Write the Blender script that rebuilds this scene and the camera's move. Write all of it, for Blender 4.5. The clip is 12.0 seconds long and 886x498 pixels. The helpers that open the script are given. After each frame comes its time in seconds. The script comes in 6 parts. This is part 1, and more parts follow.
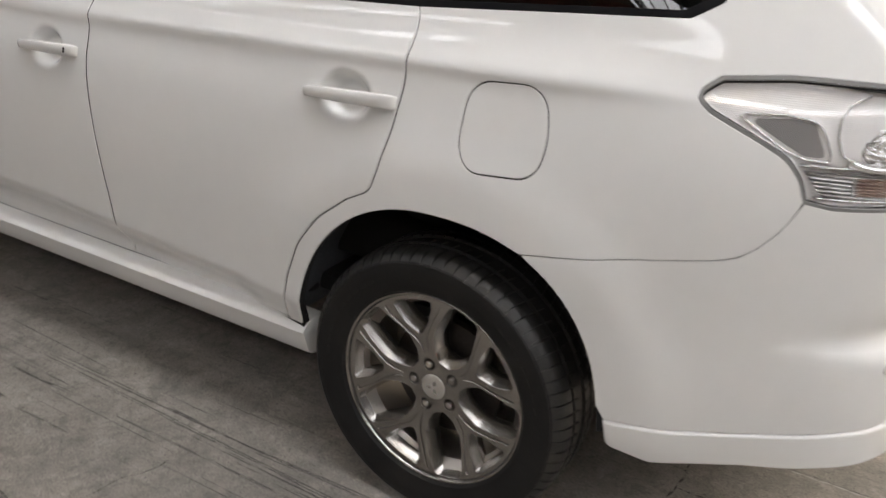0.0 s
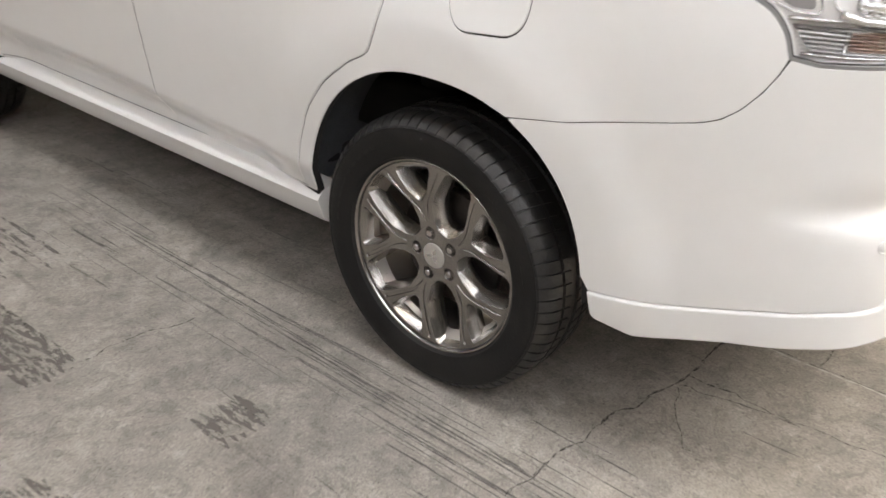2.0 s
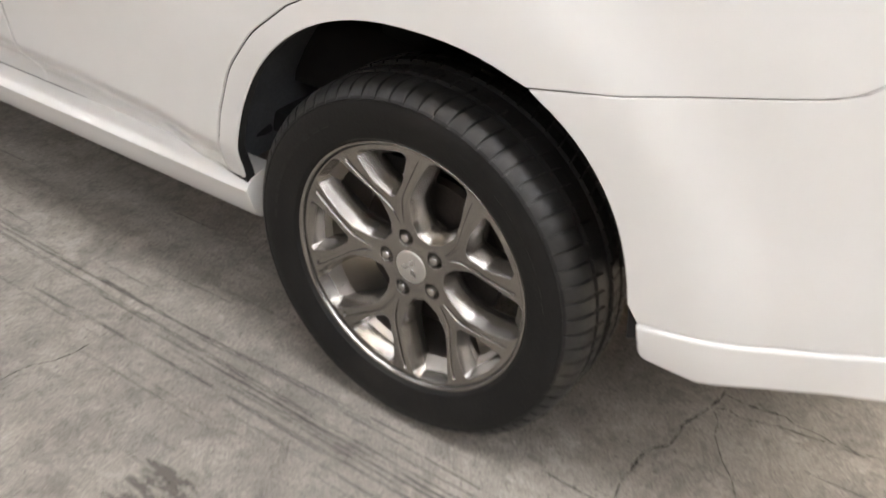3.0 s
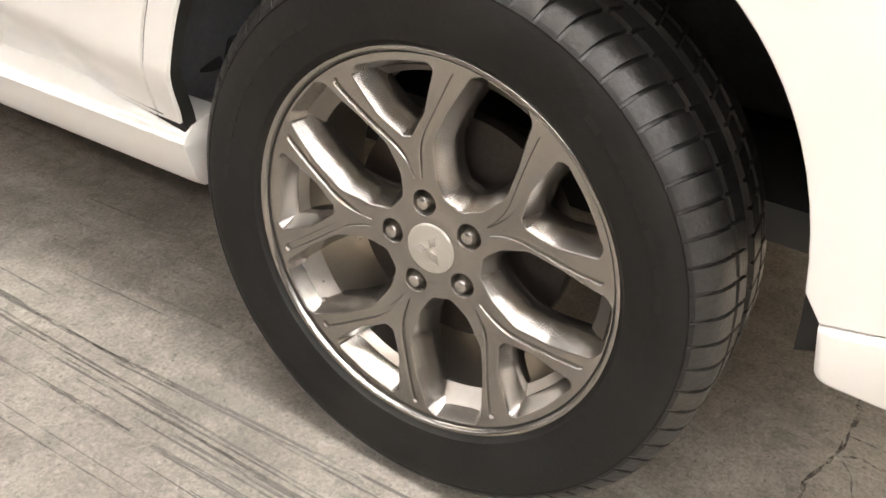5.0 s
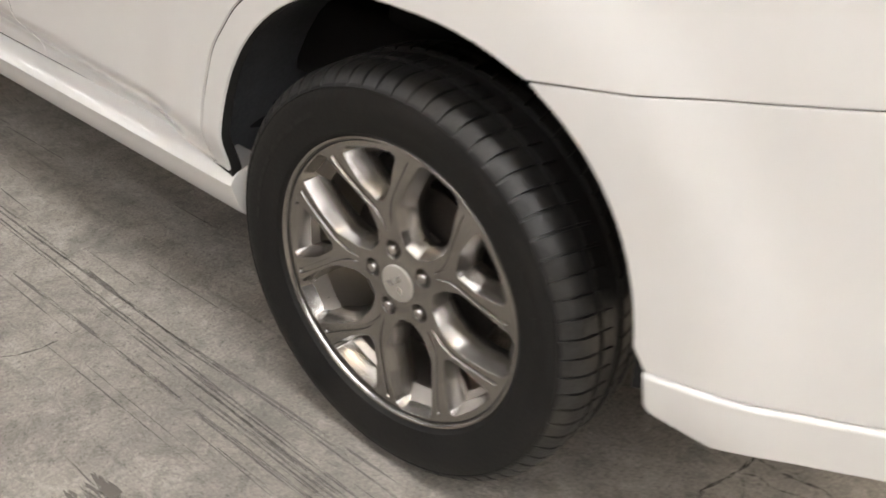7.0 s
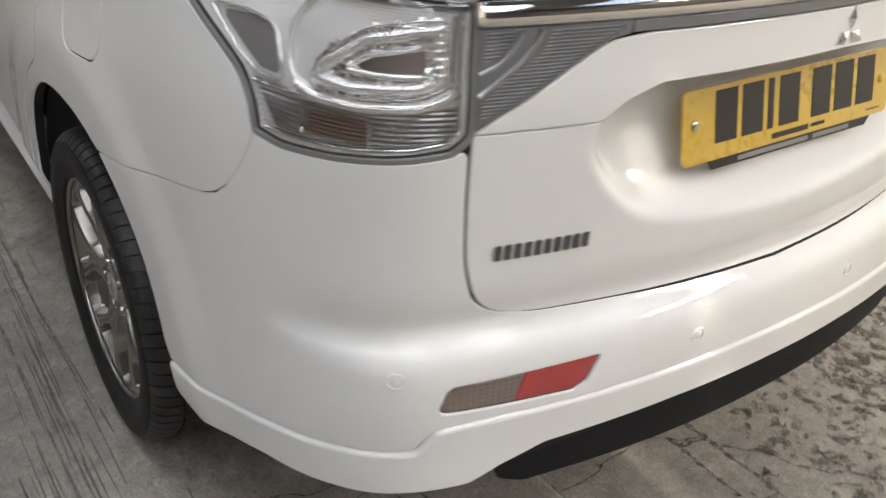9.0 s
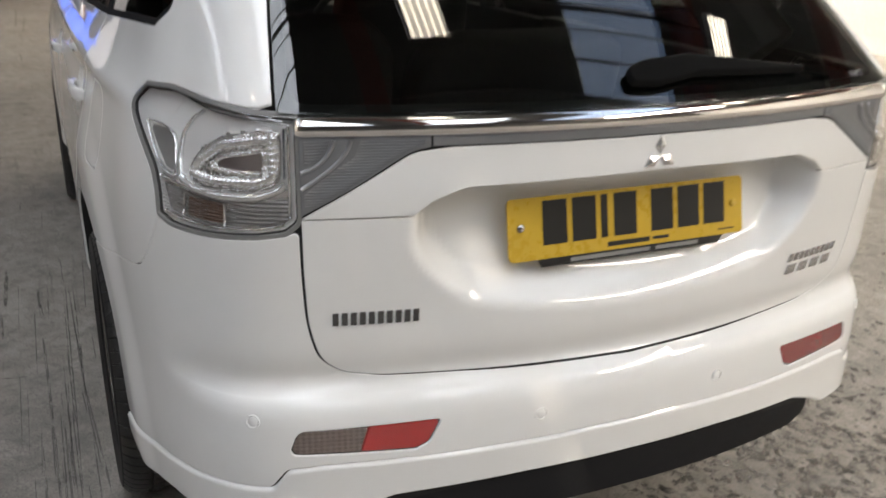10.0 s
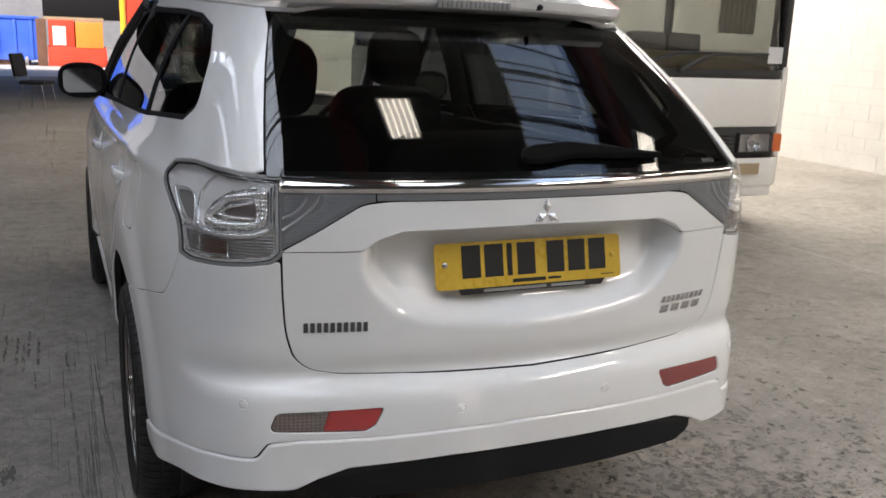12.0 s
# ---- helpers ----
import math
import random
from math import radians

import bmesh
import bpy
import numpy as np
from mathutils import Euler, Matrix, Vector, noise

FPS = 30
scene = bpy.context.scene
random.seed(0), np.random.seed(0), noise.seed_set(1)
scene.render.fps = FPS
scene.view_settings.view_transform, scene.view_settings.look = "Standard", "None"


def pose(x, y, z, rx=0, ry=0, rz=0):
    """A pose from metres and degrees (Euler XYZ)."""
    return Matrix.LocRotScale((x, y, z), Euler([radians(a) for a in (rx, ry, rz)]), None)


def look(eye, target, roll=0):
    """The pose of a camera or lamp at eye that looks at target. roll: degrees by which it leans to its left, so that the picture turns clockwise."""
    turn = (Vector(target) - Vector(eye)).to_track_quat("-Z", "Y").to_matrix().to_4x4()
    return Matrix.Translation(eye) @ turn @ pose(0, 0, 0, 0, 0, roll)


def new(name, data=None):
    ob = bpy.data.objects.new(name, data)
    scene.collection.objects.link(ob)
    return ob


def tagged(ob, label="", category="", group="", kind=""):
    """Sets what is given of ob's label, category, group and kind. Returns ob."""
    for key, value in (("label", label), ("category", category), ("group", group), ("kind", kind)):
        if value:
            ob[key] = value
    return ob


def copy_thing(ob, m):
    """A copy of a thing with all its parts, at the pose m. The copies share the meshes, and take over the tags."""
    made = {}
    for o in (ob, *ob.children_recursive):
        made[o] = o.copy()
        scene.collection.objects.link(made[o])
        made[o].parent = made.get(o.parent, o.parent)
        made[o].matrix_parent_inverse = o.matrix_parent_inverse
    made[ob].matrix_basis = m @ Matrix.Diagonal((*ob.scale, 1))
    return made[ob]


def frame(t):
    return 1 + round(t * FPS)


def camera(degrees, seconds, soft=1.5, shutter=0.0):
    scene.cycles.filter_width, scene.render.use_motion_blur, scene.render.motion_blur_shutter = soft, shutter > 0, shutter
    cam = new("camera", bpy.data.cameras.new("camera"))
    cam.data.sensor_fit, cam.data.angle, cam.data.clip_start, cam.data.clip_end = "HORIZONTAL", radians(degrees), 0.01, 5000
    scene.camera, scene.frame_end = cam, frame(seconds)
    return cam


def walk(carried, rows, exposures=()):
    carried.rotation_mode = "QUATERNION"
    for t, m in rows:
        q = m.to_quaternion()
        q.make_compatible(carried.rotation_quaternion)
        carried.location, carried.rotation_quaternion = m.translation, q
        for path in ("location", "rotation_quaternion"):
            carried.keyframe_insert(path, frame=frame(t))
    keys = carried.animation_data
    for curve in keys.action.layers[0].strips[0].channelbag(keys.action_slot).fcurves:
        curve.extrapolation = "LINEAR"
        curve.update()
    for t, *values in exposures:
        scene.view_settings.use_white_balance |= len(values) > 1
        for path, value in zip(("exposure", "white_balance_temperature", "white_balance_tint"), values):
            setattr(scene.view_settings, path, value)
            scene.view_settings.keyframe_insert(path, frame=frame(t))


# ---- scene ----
cam = camera(53.2, 12.0, shutter=0.6)
PATH = [
    (0, (-2.397, 0.1, 1.482), (-0.827, 1.053, 0.692), 2.7),
    (0.5, (-2.401, -0.136, 1.472), (-0.904, 0.926, 0.68), 2.7),
    (1, (-2.382, -0.29, 1.454), (-1.008, 0.894, 0.61), 1.4),
    (1.5, (-2.395, -0.296, 1.439), (-1.058, 0.876, 0.522), 0.8),
    (2, (-2.254, -0.157, 1.385), (-0.914, 0.968, 0.417), 1.2),
    (2.5, (-2.097, 0.041, 1.326), (-0.769, 1.099, 0.269), 0.3),
    (3, (-1.919, 0.287, 1.248), (-0.519, 1.197, 0.147), 2.9),
    (4.8, (-1.633, 0.573, 0.883), (-0.144, 1.435, -0.137), 4.8),
    (5, (-1.635, 0.583, 0.886), (-0.143, 1.434, -0.137), 4.8),
    (5.5, (-1.63, 0.568, 0.892), (-0.129, 1.428, -0.111), 4.8),
    (6, (-1.656, 0.547, 0.924), (-0.183, 1.409, -0.119), 4.3),
    (6.5, (-1.704, 0.465, 1.047), (-0.3, 1.4, -0.029), 3.4),
    (6.7, (-1.728, 0.418, 1.09), (-0.355, 1.38, 0.0), 4.5),
    (8.3, (-1.498, -0.511, 1.363), (-0.346, 0.842, 0.445), -0.3),
    (8.5, (-1.434, -0.573, 1.401), (-0.278, 0.756, 0.454), 1.0),
    (9, (-1.231, -0.684, 1.421), (-0.209, 0.715, 0.424), 3.4),
    (9.5, (-1.019, -0.925, 1.455), (-0.193, 0.672, 0.578), 1.9),
    (10, (-0.97, -1.176, 1.461), (-0.178, 0.519, 0.755), 2.0),
    (10.5, (-0.901, -1.381, 1.478), (-0.183, 0.392, 0.893), 2.4),
    (11, (-0.847, -1.524, 1.481), (-0.186, 0.284, 0.938), 2.4),
    (11.5, (-0.989, -1.625, 1.478), (-0.233, 0.152, 0.959), 2.1),
    (12, (-1.068, -1.763, 1.476), (-0.272, 0.013, 1.015), 2.3),
]
EXPOSE = [(0.0, 1.28, 7850, 14), (.8, 1.56, 7850, 14), (1.5, 1.78, 7850, 14), (3.0, 2.14, 7900, 14), (4.6, 2.84, 8600, 14), (5.2, 2.84, 8600, 14), (6.5, 2.5, 8400, 14), (8.5, 1.10, 7450, 12), (9.5, .94, 7350, 12), (10.5, .66, 7150, 12), (11.0, .56, 7150, 13), (12.0, .45, 6800, 13)]
walk(cam, [(t, look(eye, target, roll)) for t, eye, target, roll in PATH], EXPOSE)

# ---- daylight and lamps ----
world = bpy.data.worlds.new("sky")
scene.world = world
world.use_nodes = True
_wn = world.node_tree.nodes
_sky = _wn.new("ShaderNodeTexSky")
_sky.sky_type, _sky.sun_disc = "NISHITA", False
_sky.sun_elevation, _sky.sun_rotation = radians(48), radians(209)
world.node_tree.links.new(_sky.outputs[0], _wn["Background"].inputs[0])
_wn["Background"].inputs[1].default_value = 0.15
sun = new("sun", bpy.data.lights.new("sun", "SUN"))
sun.data.energy, sun.data.angle, sun.data.color = 5.0, radians(0.5), (1, .95, .88)
sun.matrix_world = look((-6, -11, 14), (0, 0, 0))

# rooflight strips: x, width, two ends along y, watts, colour
ROOF_LOW, ROOF_HIGH, RIDGE_Y = 5.4, 6.6, 4.0
HALL_X, HALL_Y = (-13.0, 8.7), (-9.0, 26.3)
COOL, BLUE_SKY, PALE_WARM = (.75, .85, 1.0), (.36, .58, 1.0), (1.0, .97, .90)
# Strips at .9, 4.4, 5.4, 7.85 and southern -4.9 are invented, for brightness.
STRIPS = [(-8.3, 2.3, -7.5, 3.2, 190.0, COOL), (-8.3, 1.2, 4.8, 14.0, 110.0, COOL), (-4.9, .7, 4.8, 14.0, 70.0, COOL), (-4.9, 1.25, -8.6, -2.8, 125.0, COOL), (-1.7, 1.6, -7.5, 3.0, 185.0, COOL), (.9, 1.25, -8.6, -2.8, 60.0, COOL), (3.5, 1.45, -7.5, 3.4, 38.0, BLUE_SKY), (4.4, 1.25, 6.0, 15.0, 820.0, PALE_WARM), (5.4, 1.2, -8.8, -2.6, 660.0, PALE_WARM), (7.85, 1.6, 4.6, 14.0, 920.0, PALE_WARM)]


def roof_z(y):
    return ROOF_HIGH - (ROOF_HIGH - ROOF_LOW) * abs(y - RIDGE_Y) / 13.0


for sx, width, y0, y1, watts, tone in STRIPS:
    lamp = bpy.data.lights.new("rooflight_and_fill", "AREA")
    lamp.shape, lamp.size, lamp.size_y = "RECTANGLE", width, math.hypot(y1 - y0, roof_z(y1) - roof_z(y0))
    lamp.energy, lamp.color = watts, tone
    slope = math.degrees(math.atan2(roof_z(y1) - roof_z(y0), y1 - y0))
    new("rooflight_and_fill", lamp).matrix_world = pose(sx, (y0 + y1) / 2, (roof_z(y0) + roof_z(y1)) / 2 + .06, slope, 0, 0)
# ---- materials ----
def material(name, color, rough=.5, metal=0.0, coat=0.0, vary=.0, scale=8.0, bump=0.0, bump_scale=120.0, spec=.5, grime=0.0, grime_col=(.1, .09, .08), world_space=False):
    """A surface with colour variation at two scales, optional grime patches and fine relief, all in object space."""
    m = bpy.data.materials.new(name)
    m.use_nodes = True
    nt, b = m.node_tree, m.node_tree.nodes["Principled BSDF"]
    b.inputs["Base Color"].default_value = (*color, 1)
    b.inputs["Roughness"].default_value, b.inputs["Metallic"].default_value = rough, metal
    b.inputs["Coat Weight"].default_value, b.inputs["Coat Roughness"].default_value = coat, .03
    b.inputs["Specular IOR Level"].default_value = spec
    co = nt.nodes.new("ShaderNodeNewGeometry" if world_space else "ShaderNodeTexCoord")
    spot = co.outputs["Position" if world_space else "Object"]
    if vary or grime:
        big, fine = nt.nodes.new("ShaderNodeTexNoise"), nt.nodes.new("ShaderNodeTexNoise")
        for n, sc, de in ((big, scale, 3), (fine, scale * 11, 5)):
            n.inputs["Scale"].default_value, n.inputs["Detail"].default_value = sc, de
            nt.links.new(spot, n.inputs["Vector"])
        add = nt.nodes.new("ShaderNodeMath")
        add.operation = "ADD"
        nt.links.new(big.outputs["Fac"], add.inputs[0])
        nt.links.new(fine.outputs["Fac"], add.inputs[1])
        rng = nt.nodes.new("ShaderNodeMapRange")
        rng.inputs["From Min"].default_value, rng.inputs["From Max"].default_value = .6, 1.4
        rng.inputs["To Min"].default_value, rng.inputs["To Max"].default_value = 1 - vary, 1 + vary
        nt.links.new(add.outputs[0], rng.inputs["Value"])
        mul = nt.nodes.new("ShaderNodeVectorMath")
        mul.operation = "SCALE"
        mul.inputs[0].default_value = color
        nt.links.new(rng.outputs[0], mul.inputs["Scale"])
        col = mul.outputs[0]
        if grime:
            g = nt.nodes.new("ShaderNodeTexNoise")
            g.inputs["Scale"].default_value, g.inputs["Detail"].default_value = scale * .6, 8
            nt.links.new(spot, g.inputs["Vector"])
            gr = nt.nodes.new("ShaderNodeMapRange")
            gr.inputs["From Min"].default_value, gr.inputs["From Max"].default_value = .48, .75
            gr.inputs["To Max"].default_value = grime
            nt.links.new(g.outputs["Fac"], gr.inputs["Value"])
            mix = nt.nodes.new("ShaderNodeMix")
            mix.data_type = "RGBA"
            nt.links.new(gr.outputs[0], mix.inputs["Factor"])
            nt.links.new(col, mix.inputs["A"])
            mix.inputs["B"].default_value = (*grime_col, 1)
            col = mix.outputs["Result"]
        nt.links.new(col, b.inputs["Base Color"])
        rr = nt.nodes.new("ShaderNodeMapRange")
        rr.inputs["From Min"].default_value, rr.inputs["From Max"].default_value = .6, 1.4
        rr.inputs["To Min"].default_value, rr.inputs["To Max"].default_value = rough * .9, min(1, rough * 1.12)
        nt.links.new(add.outputs[0], rr.inputs["Value"])
        nt.links.new(rr.outputs[0], b.inputs["Roughness"])
    if bump:
        n = nt.nodes.new("ShaderNodeTexNoise")
        n.inputs["Scale"].default_value, n.inputs["Detail"].default_value = bump_scale, 4
        nt.links.new(spot, n.inputs["Vector"])
        bp = nt.nodes.new("ShaderNodeBump")
        bp.inputs["Strength"].default_value, bp.inputs["Distance"].default_value = bump, .004
        nt.links.new(n.outputs["Fac"], bp.inputs["Height"])
        nt.links.new(bp.outputs[0], b.inputs["Normal"])
    return m


def thin_glass(name, tint, rough=.01, ior=1.5):
    """A thin clear sheet: it lets the tint through and mirrors by Fresnel."""
    m = bpy.data.materials.new(name)
    m.use_nodes = True
    nt = m.node_tree
    nt.nodes.remove(nt.nodes["Principled BSDF"])
    tr, gl, mix, facing, power, scale = (nt.nodes.new("ShaderNode" + k) for k in ("BsdfTransparent", "BsdfGlossy", "MixShader", "LayerWeight", "Math", "Math"))
    tr.inputs["Color"].default_value = (*tint, 1)
    gl.inputs["Roughness"].default_value = rough
    low = ((ior - 1) / (ior + 1)) ** 2 * 1.7          # both faces of the sheet
    power.operation, scale.operation = "POWER", "MULTIPLY_ADD"
    power.inputs[1].default_value, scale.inputs[1].default_value, scale.inputs[2].default_value = 5.0, 1 - low, low
    facing.inputs["Blend"].default_value = .5
    nt.links.new(facing.outputs["Facing"], power.inputs[0])
    nt.links.new(power.outputs[0], scale.inputs[0])
    nt.links.new(scale.outputs[0], mix.inputs[0])
    nt.links.new(tr.outputs[0], mix.inputs[1])
    nt.links.new(gl.outputs[0], mix.inputs[2])
    nt.links.new(mix.outputs[0], nt.nodes["Material Output"].inputs["Surface"])
    return m


def glow(name, color, strength):
    m = bpy.data.materials.new(name)
    m.use_nodes = True
    b = m.node_tree.nodes["Principled BSDF"]
    b.inputs["Base Color"].default_value = (*color, 1)
    b.inputs["Emission Color"].default_value = (*color, 1)
    b.inputs["Emission Strength"].default_value = strength
    return m


PAINT = material("white_paint", (.78, .775, .755), .55, coat=1.0, vary=.015, scale=2.0, spec=.05)
DARK = material("black_plastic", (.010, .010, .011), .7, spec=.2, vary=.2, scale=10, bump=.15, bump_scale=300)
# Even black; in panel gaps and nut pockets it stands for their shade.
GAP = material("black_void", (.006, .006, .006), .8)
GLOSS_BLACK = material("satin_black", (.008, .008, .009), .7, spec=.1)
CHROME = material("chrome", (.72, .71, .70), .06, metal=1.0)
SILVER = material("silver_trim", (.33, .335, .345), .32, metal=.55, vary=.05)
ALLOY = material("alloy_paint", (.325, .308, .290), .25, metal=.97, coat=.2)
BARREL = material("alloy_barrel", (.34, .315, .29), .3, metal=.85, vary=.05, scale=14, grime=.25, grime_col=(.14, .11, .09))
EMBLEM = material("emblem_chrome", (.80, .79, .78), .22, metal=.85)
STEEL = material("steel", (.5, .48, .46), .25, metal=1.0, vary=.1, scale=30)
LINER = material("arch_liner_felt", (.155, .16, .17), .9, spec=.15, vary=.2, scale=12, bump=.4, bump_scale=220)
DISC = material("brake_disc", (.05, .043, .04), .45, metal=.7, vary=.3, scale=20, grime=.6, grime_col=(.05, .03, .02))
RUBBER = material("tyre_rubber", (.0085, .0082, .008), .55, spec=.32, vary=.4, scale=9, bump=.2, bump_scale=160, grime=.35, grime_col=(.030, .026, .022))
TREAD = material("dusty_tread_rubber", (.018, .0175, .017), .42, spec=.45, vary=.45, scale=14, bump=.25, bump_scale=140, grime=.5, grime_col=(.055, .046, .036))
SIDE_GLASS = thin_glass("side_privacy_glass", (.20, .21, .20))
TINT_GLASS = thin_glass("privacy_glass", (.37, .39, .37))
CLEAR_GLASS = thin_glass("window_glass", (.85, .88, .86))
LENS = thin_glass("clear_lens", (.98, .98, .98), .02, 1.6)
# ---- building helpers ----
def mesh_object(name, verts, faces, mat, parent=None, label="", smooth_on=True, normals=None, mats=None, face_mats=None):
    me = bpy.data.meshes.new(name)
    me.from_pydata([tuple(map(float, v)) for v in verts], [], [tuple(map(int, f)) for f in faces])
    for m in (mats or [mat]):
        me.materials.append(m)
    if face_mats is not None:
        me.polygons.foreach_set("material_index", list(map(int, face_mats)))
    if smooth_on:
        me.polygons.foreach_set("use_smooth", [True] * len(me.polygons))
    me.update()
    if normals is not None:
        me.normals_split_custom_set_from_vertices([tuple(map(float, n)) for n in normals])
    ob = new(name, me)
    if parent:
        ob.parent = parent
    if label:
        tagged(ob, label)
    return ob


def part(name, bm, mat, parent=None, label="", sharp=35.0):
    """Links a bmesh as one mesh object under a thing or a part."""
    me = bpy.data.meshes.new(name)
    bm.normal_update()
    bm.to_mesh(me)
    bm.free()
    me.materials.append(mat)
    me.polygons.foreach_set("use_smooth", [True] * len(me.polygons))
    me.set_sharp_from_angle(angle=radians(sharp))
    ob = new(name, me)
    if parent:
        ob.parent = parent
    if label:
        tagged(ob, label)
    return ob


def empty(name, m=None):
    ob = new(name)
    if m is not None:
        ob.matrix_world = m
    return ob


def add_box(bm, lo, hi, bevel=0.0, m=None):
    """A bevelled box between two corners, added to bm."""
    lo, hi = Vector(lo), Vector(hi)
    mat = Matrix.Translation((lo + hi) / 2) @ Matrix.Diagonal((*(hi - lo), 1))
    if m is not None:
        mat = m @ mat
    made = bmesh.ops.create_cube(bm, size=1, matrix=mat)["verts"]
    if bevel:
        edges = list({e for v in made for e in v.link_edges})
        bmesh.ops.bevel(bm, geom=edges, offset=bevel, segments=2, profile=.6, affect="EDGES")
    return bm


def add_tube(bm, points, radius, segs=10, closed=False):
    """A round tube along points."""
    pts = [Vector(p) for p in points]
    n, rings = len(pts), []
    for i, p in enumerate(pts):
        a = pts[(i - 1) % n] if (closed or i) else pts[0]
        b = pts[(i + 1) % n] if (closed or i < n - 1) else pts[-1]
        d = (b - a).normalized()
        side = d.orthogonal() if i == 0 else (last - d * last.dot(d))
        side.normalize()
        last = side
        up = d.cross(side)
        r = radius[i] if isinstance(radius, (list, tuple)) else radius
        rings.append([bm.verts.new(p + (side * math.cos(k * math.tau / segs) + up * math.sin(k * math.tau / segs)) * r) for k in range(segs)])
    for i in range(n if closed else n - 1):
        r0, r1 = rings[i], rings[(i + 1) % n]
        for k in range(segs):
            bm.faces.new((r0[k], r0[(k + 1) % segs], r1[(k + 1) % segs], r1[k]))
    if not closed:
        bm.faces.new(rings[0][::-1])
        bm.faces.new(rings[-1])
    return bm


def add_lathe(bm, profile, segs=48, axis="x"):
    """Turns a profile of (radius, height) about an axis."""
    rings = []
    for r, h in profile:
        ring = []
        for k in range(segs):
            a = k * math.tau / segs
            c, s = r * math.cos(a), r * math.sin(a)
            ring.append(bm.verts.new({"x": (h, c, s), "y": (c, h, s), "z": (c, s, h)}[axis]))
        rings.append(ring)
    for r0, r1 in zip(rings, rings[1:]):
        for k in range(segs):
            bm.faces.new((r0[k], r0[(k + 1) % segs], r1[(k + 1) % segs], r1[k]))
    return rings


def rounded(points, step=.012, curve=6):
    """A closed outline from corners (a, b, radius), with rounded corners and short steps."""
    n, out = len(points), []
    for i in range(n):
        p, q, s = (np.array(points[k % n][:2], float) for k in (i - 1, i, i + 1))
        r = points[i][2] if len(points[i]) > 2 else 0
        a, b = p - q, s - q
        la, lb = np.linalg.norm(a), np.linalg.norm(b)
        a, b = a / la, b / lb
        ang = math.acos(float(np.clip(a @ b, -1, 1)))
        if r <= 0 or ang > 3.1:
            out.append(q)
            continue
        d = min(r / math.tan(ang / 2), la * .48, lb * .48)
        rr = d * math.tan(ang / 2)
        mid = (a + b) / np.linalg.norm(a + b)
        c = q + mid * (rr / math.sin(ang / 2))
        s0, s1 = q + a * d - c, q + b * d - c
        for k in range(curve + 1):
            t = k / curve
            w = math.pi - ang
            v = (math.sin((1 - t) * w) * s0 + math.sin(t * w) * s1) / math.sin(w) if w > .05 else s0 * (1 - t) + s1 * t
            out.append(c + v)
    res = []
    for a, b in zip(out, out[1:] + out[:1]):
        k = max(1, int(math.ceil(np.linalg.norm(b - a) / step)))
        if np.linalg.norm(b - a) < 1e-6:
            continue
        res += [a + (b - a) * j / k for j in range(k)]
    res = np.array(res)
    x, y = res[:, 0], res[:, 1]
    if (x * np.roll(y, -1) - y * np.roll(x, -1)).sum() < 0:
        res = res[::-1]
    return res


def inset(loop, d):
    """An anticlockwise outline moved inwards by d."""
    e = np.roll(loop, -1, 0) - np.roll(loop, 1, 0)
    e /= np.maximum(np.linalg.norm(e, axis=1, keepdims=True), 1e-9)
    return loop + np.column_stack([-e[:, 1], e[:, 0]]) * d


def inside(pts, loop):
    x, y = pts[:, 0][:, None], pts[:, 1][:, None]
    x0, y0 = loop[:, 0], loop[:, 1]
    x1, y1 = np.roll(x0, -1), np.roll(y0, -1)
    cross = ((y0 > y) != (y1 > y)) & (x < (x1 - x0) * (y - y0) / np.where(y1 == y0, 1e-12, y1 - y0) + x0)
    return cross.sum(1) % 2 == 1


def away(pts, loop):
    """The distance of points from an outline."""
    a, b = loop, np.roll(loop, -1, 0)
    d = b - a
    best = np.full(len(pts), 9.0)
    for p0, dd in zip(a, d):
        t = np.clip(((pts - p0) @ dd) / max(dd @ dd, 1e-12), 0, 1)
        best = np.minimum(best, np.linalg.norm(pts - p0 - t[:, None] * dd, axis=1))
    return best


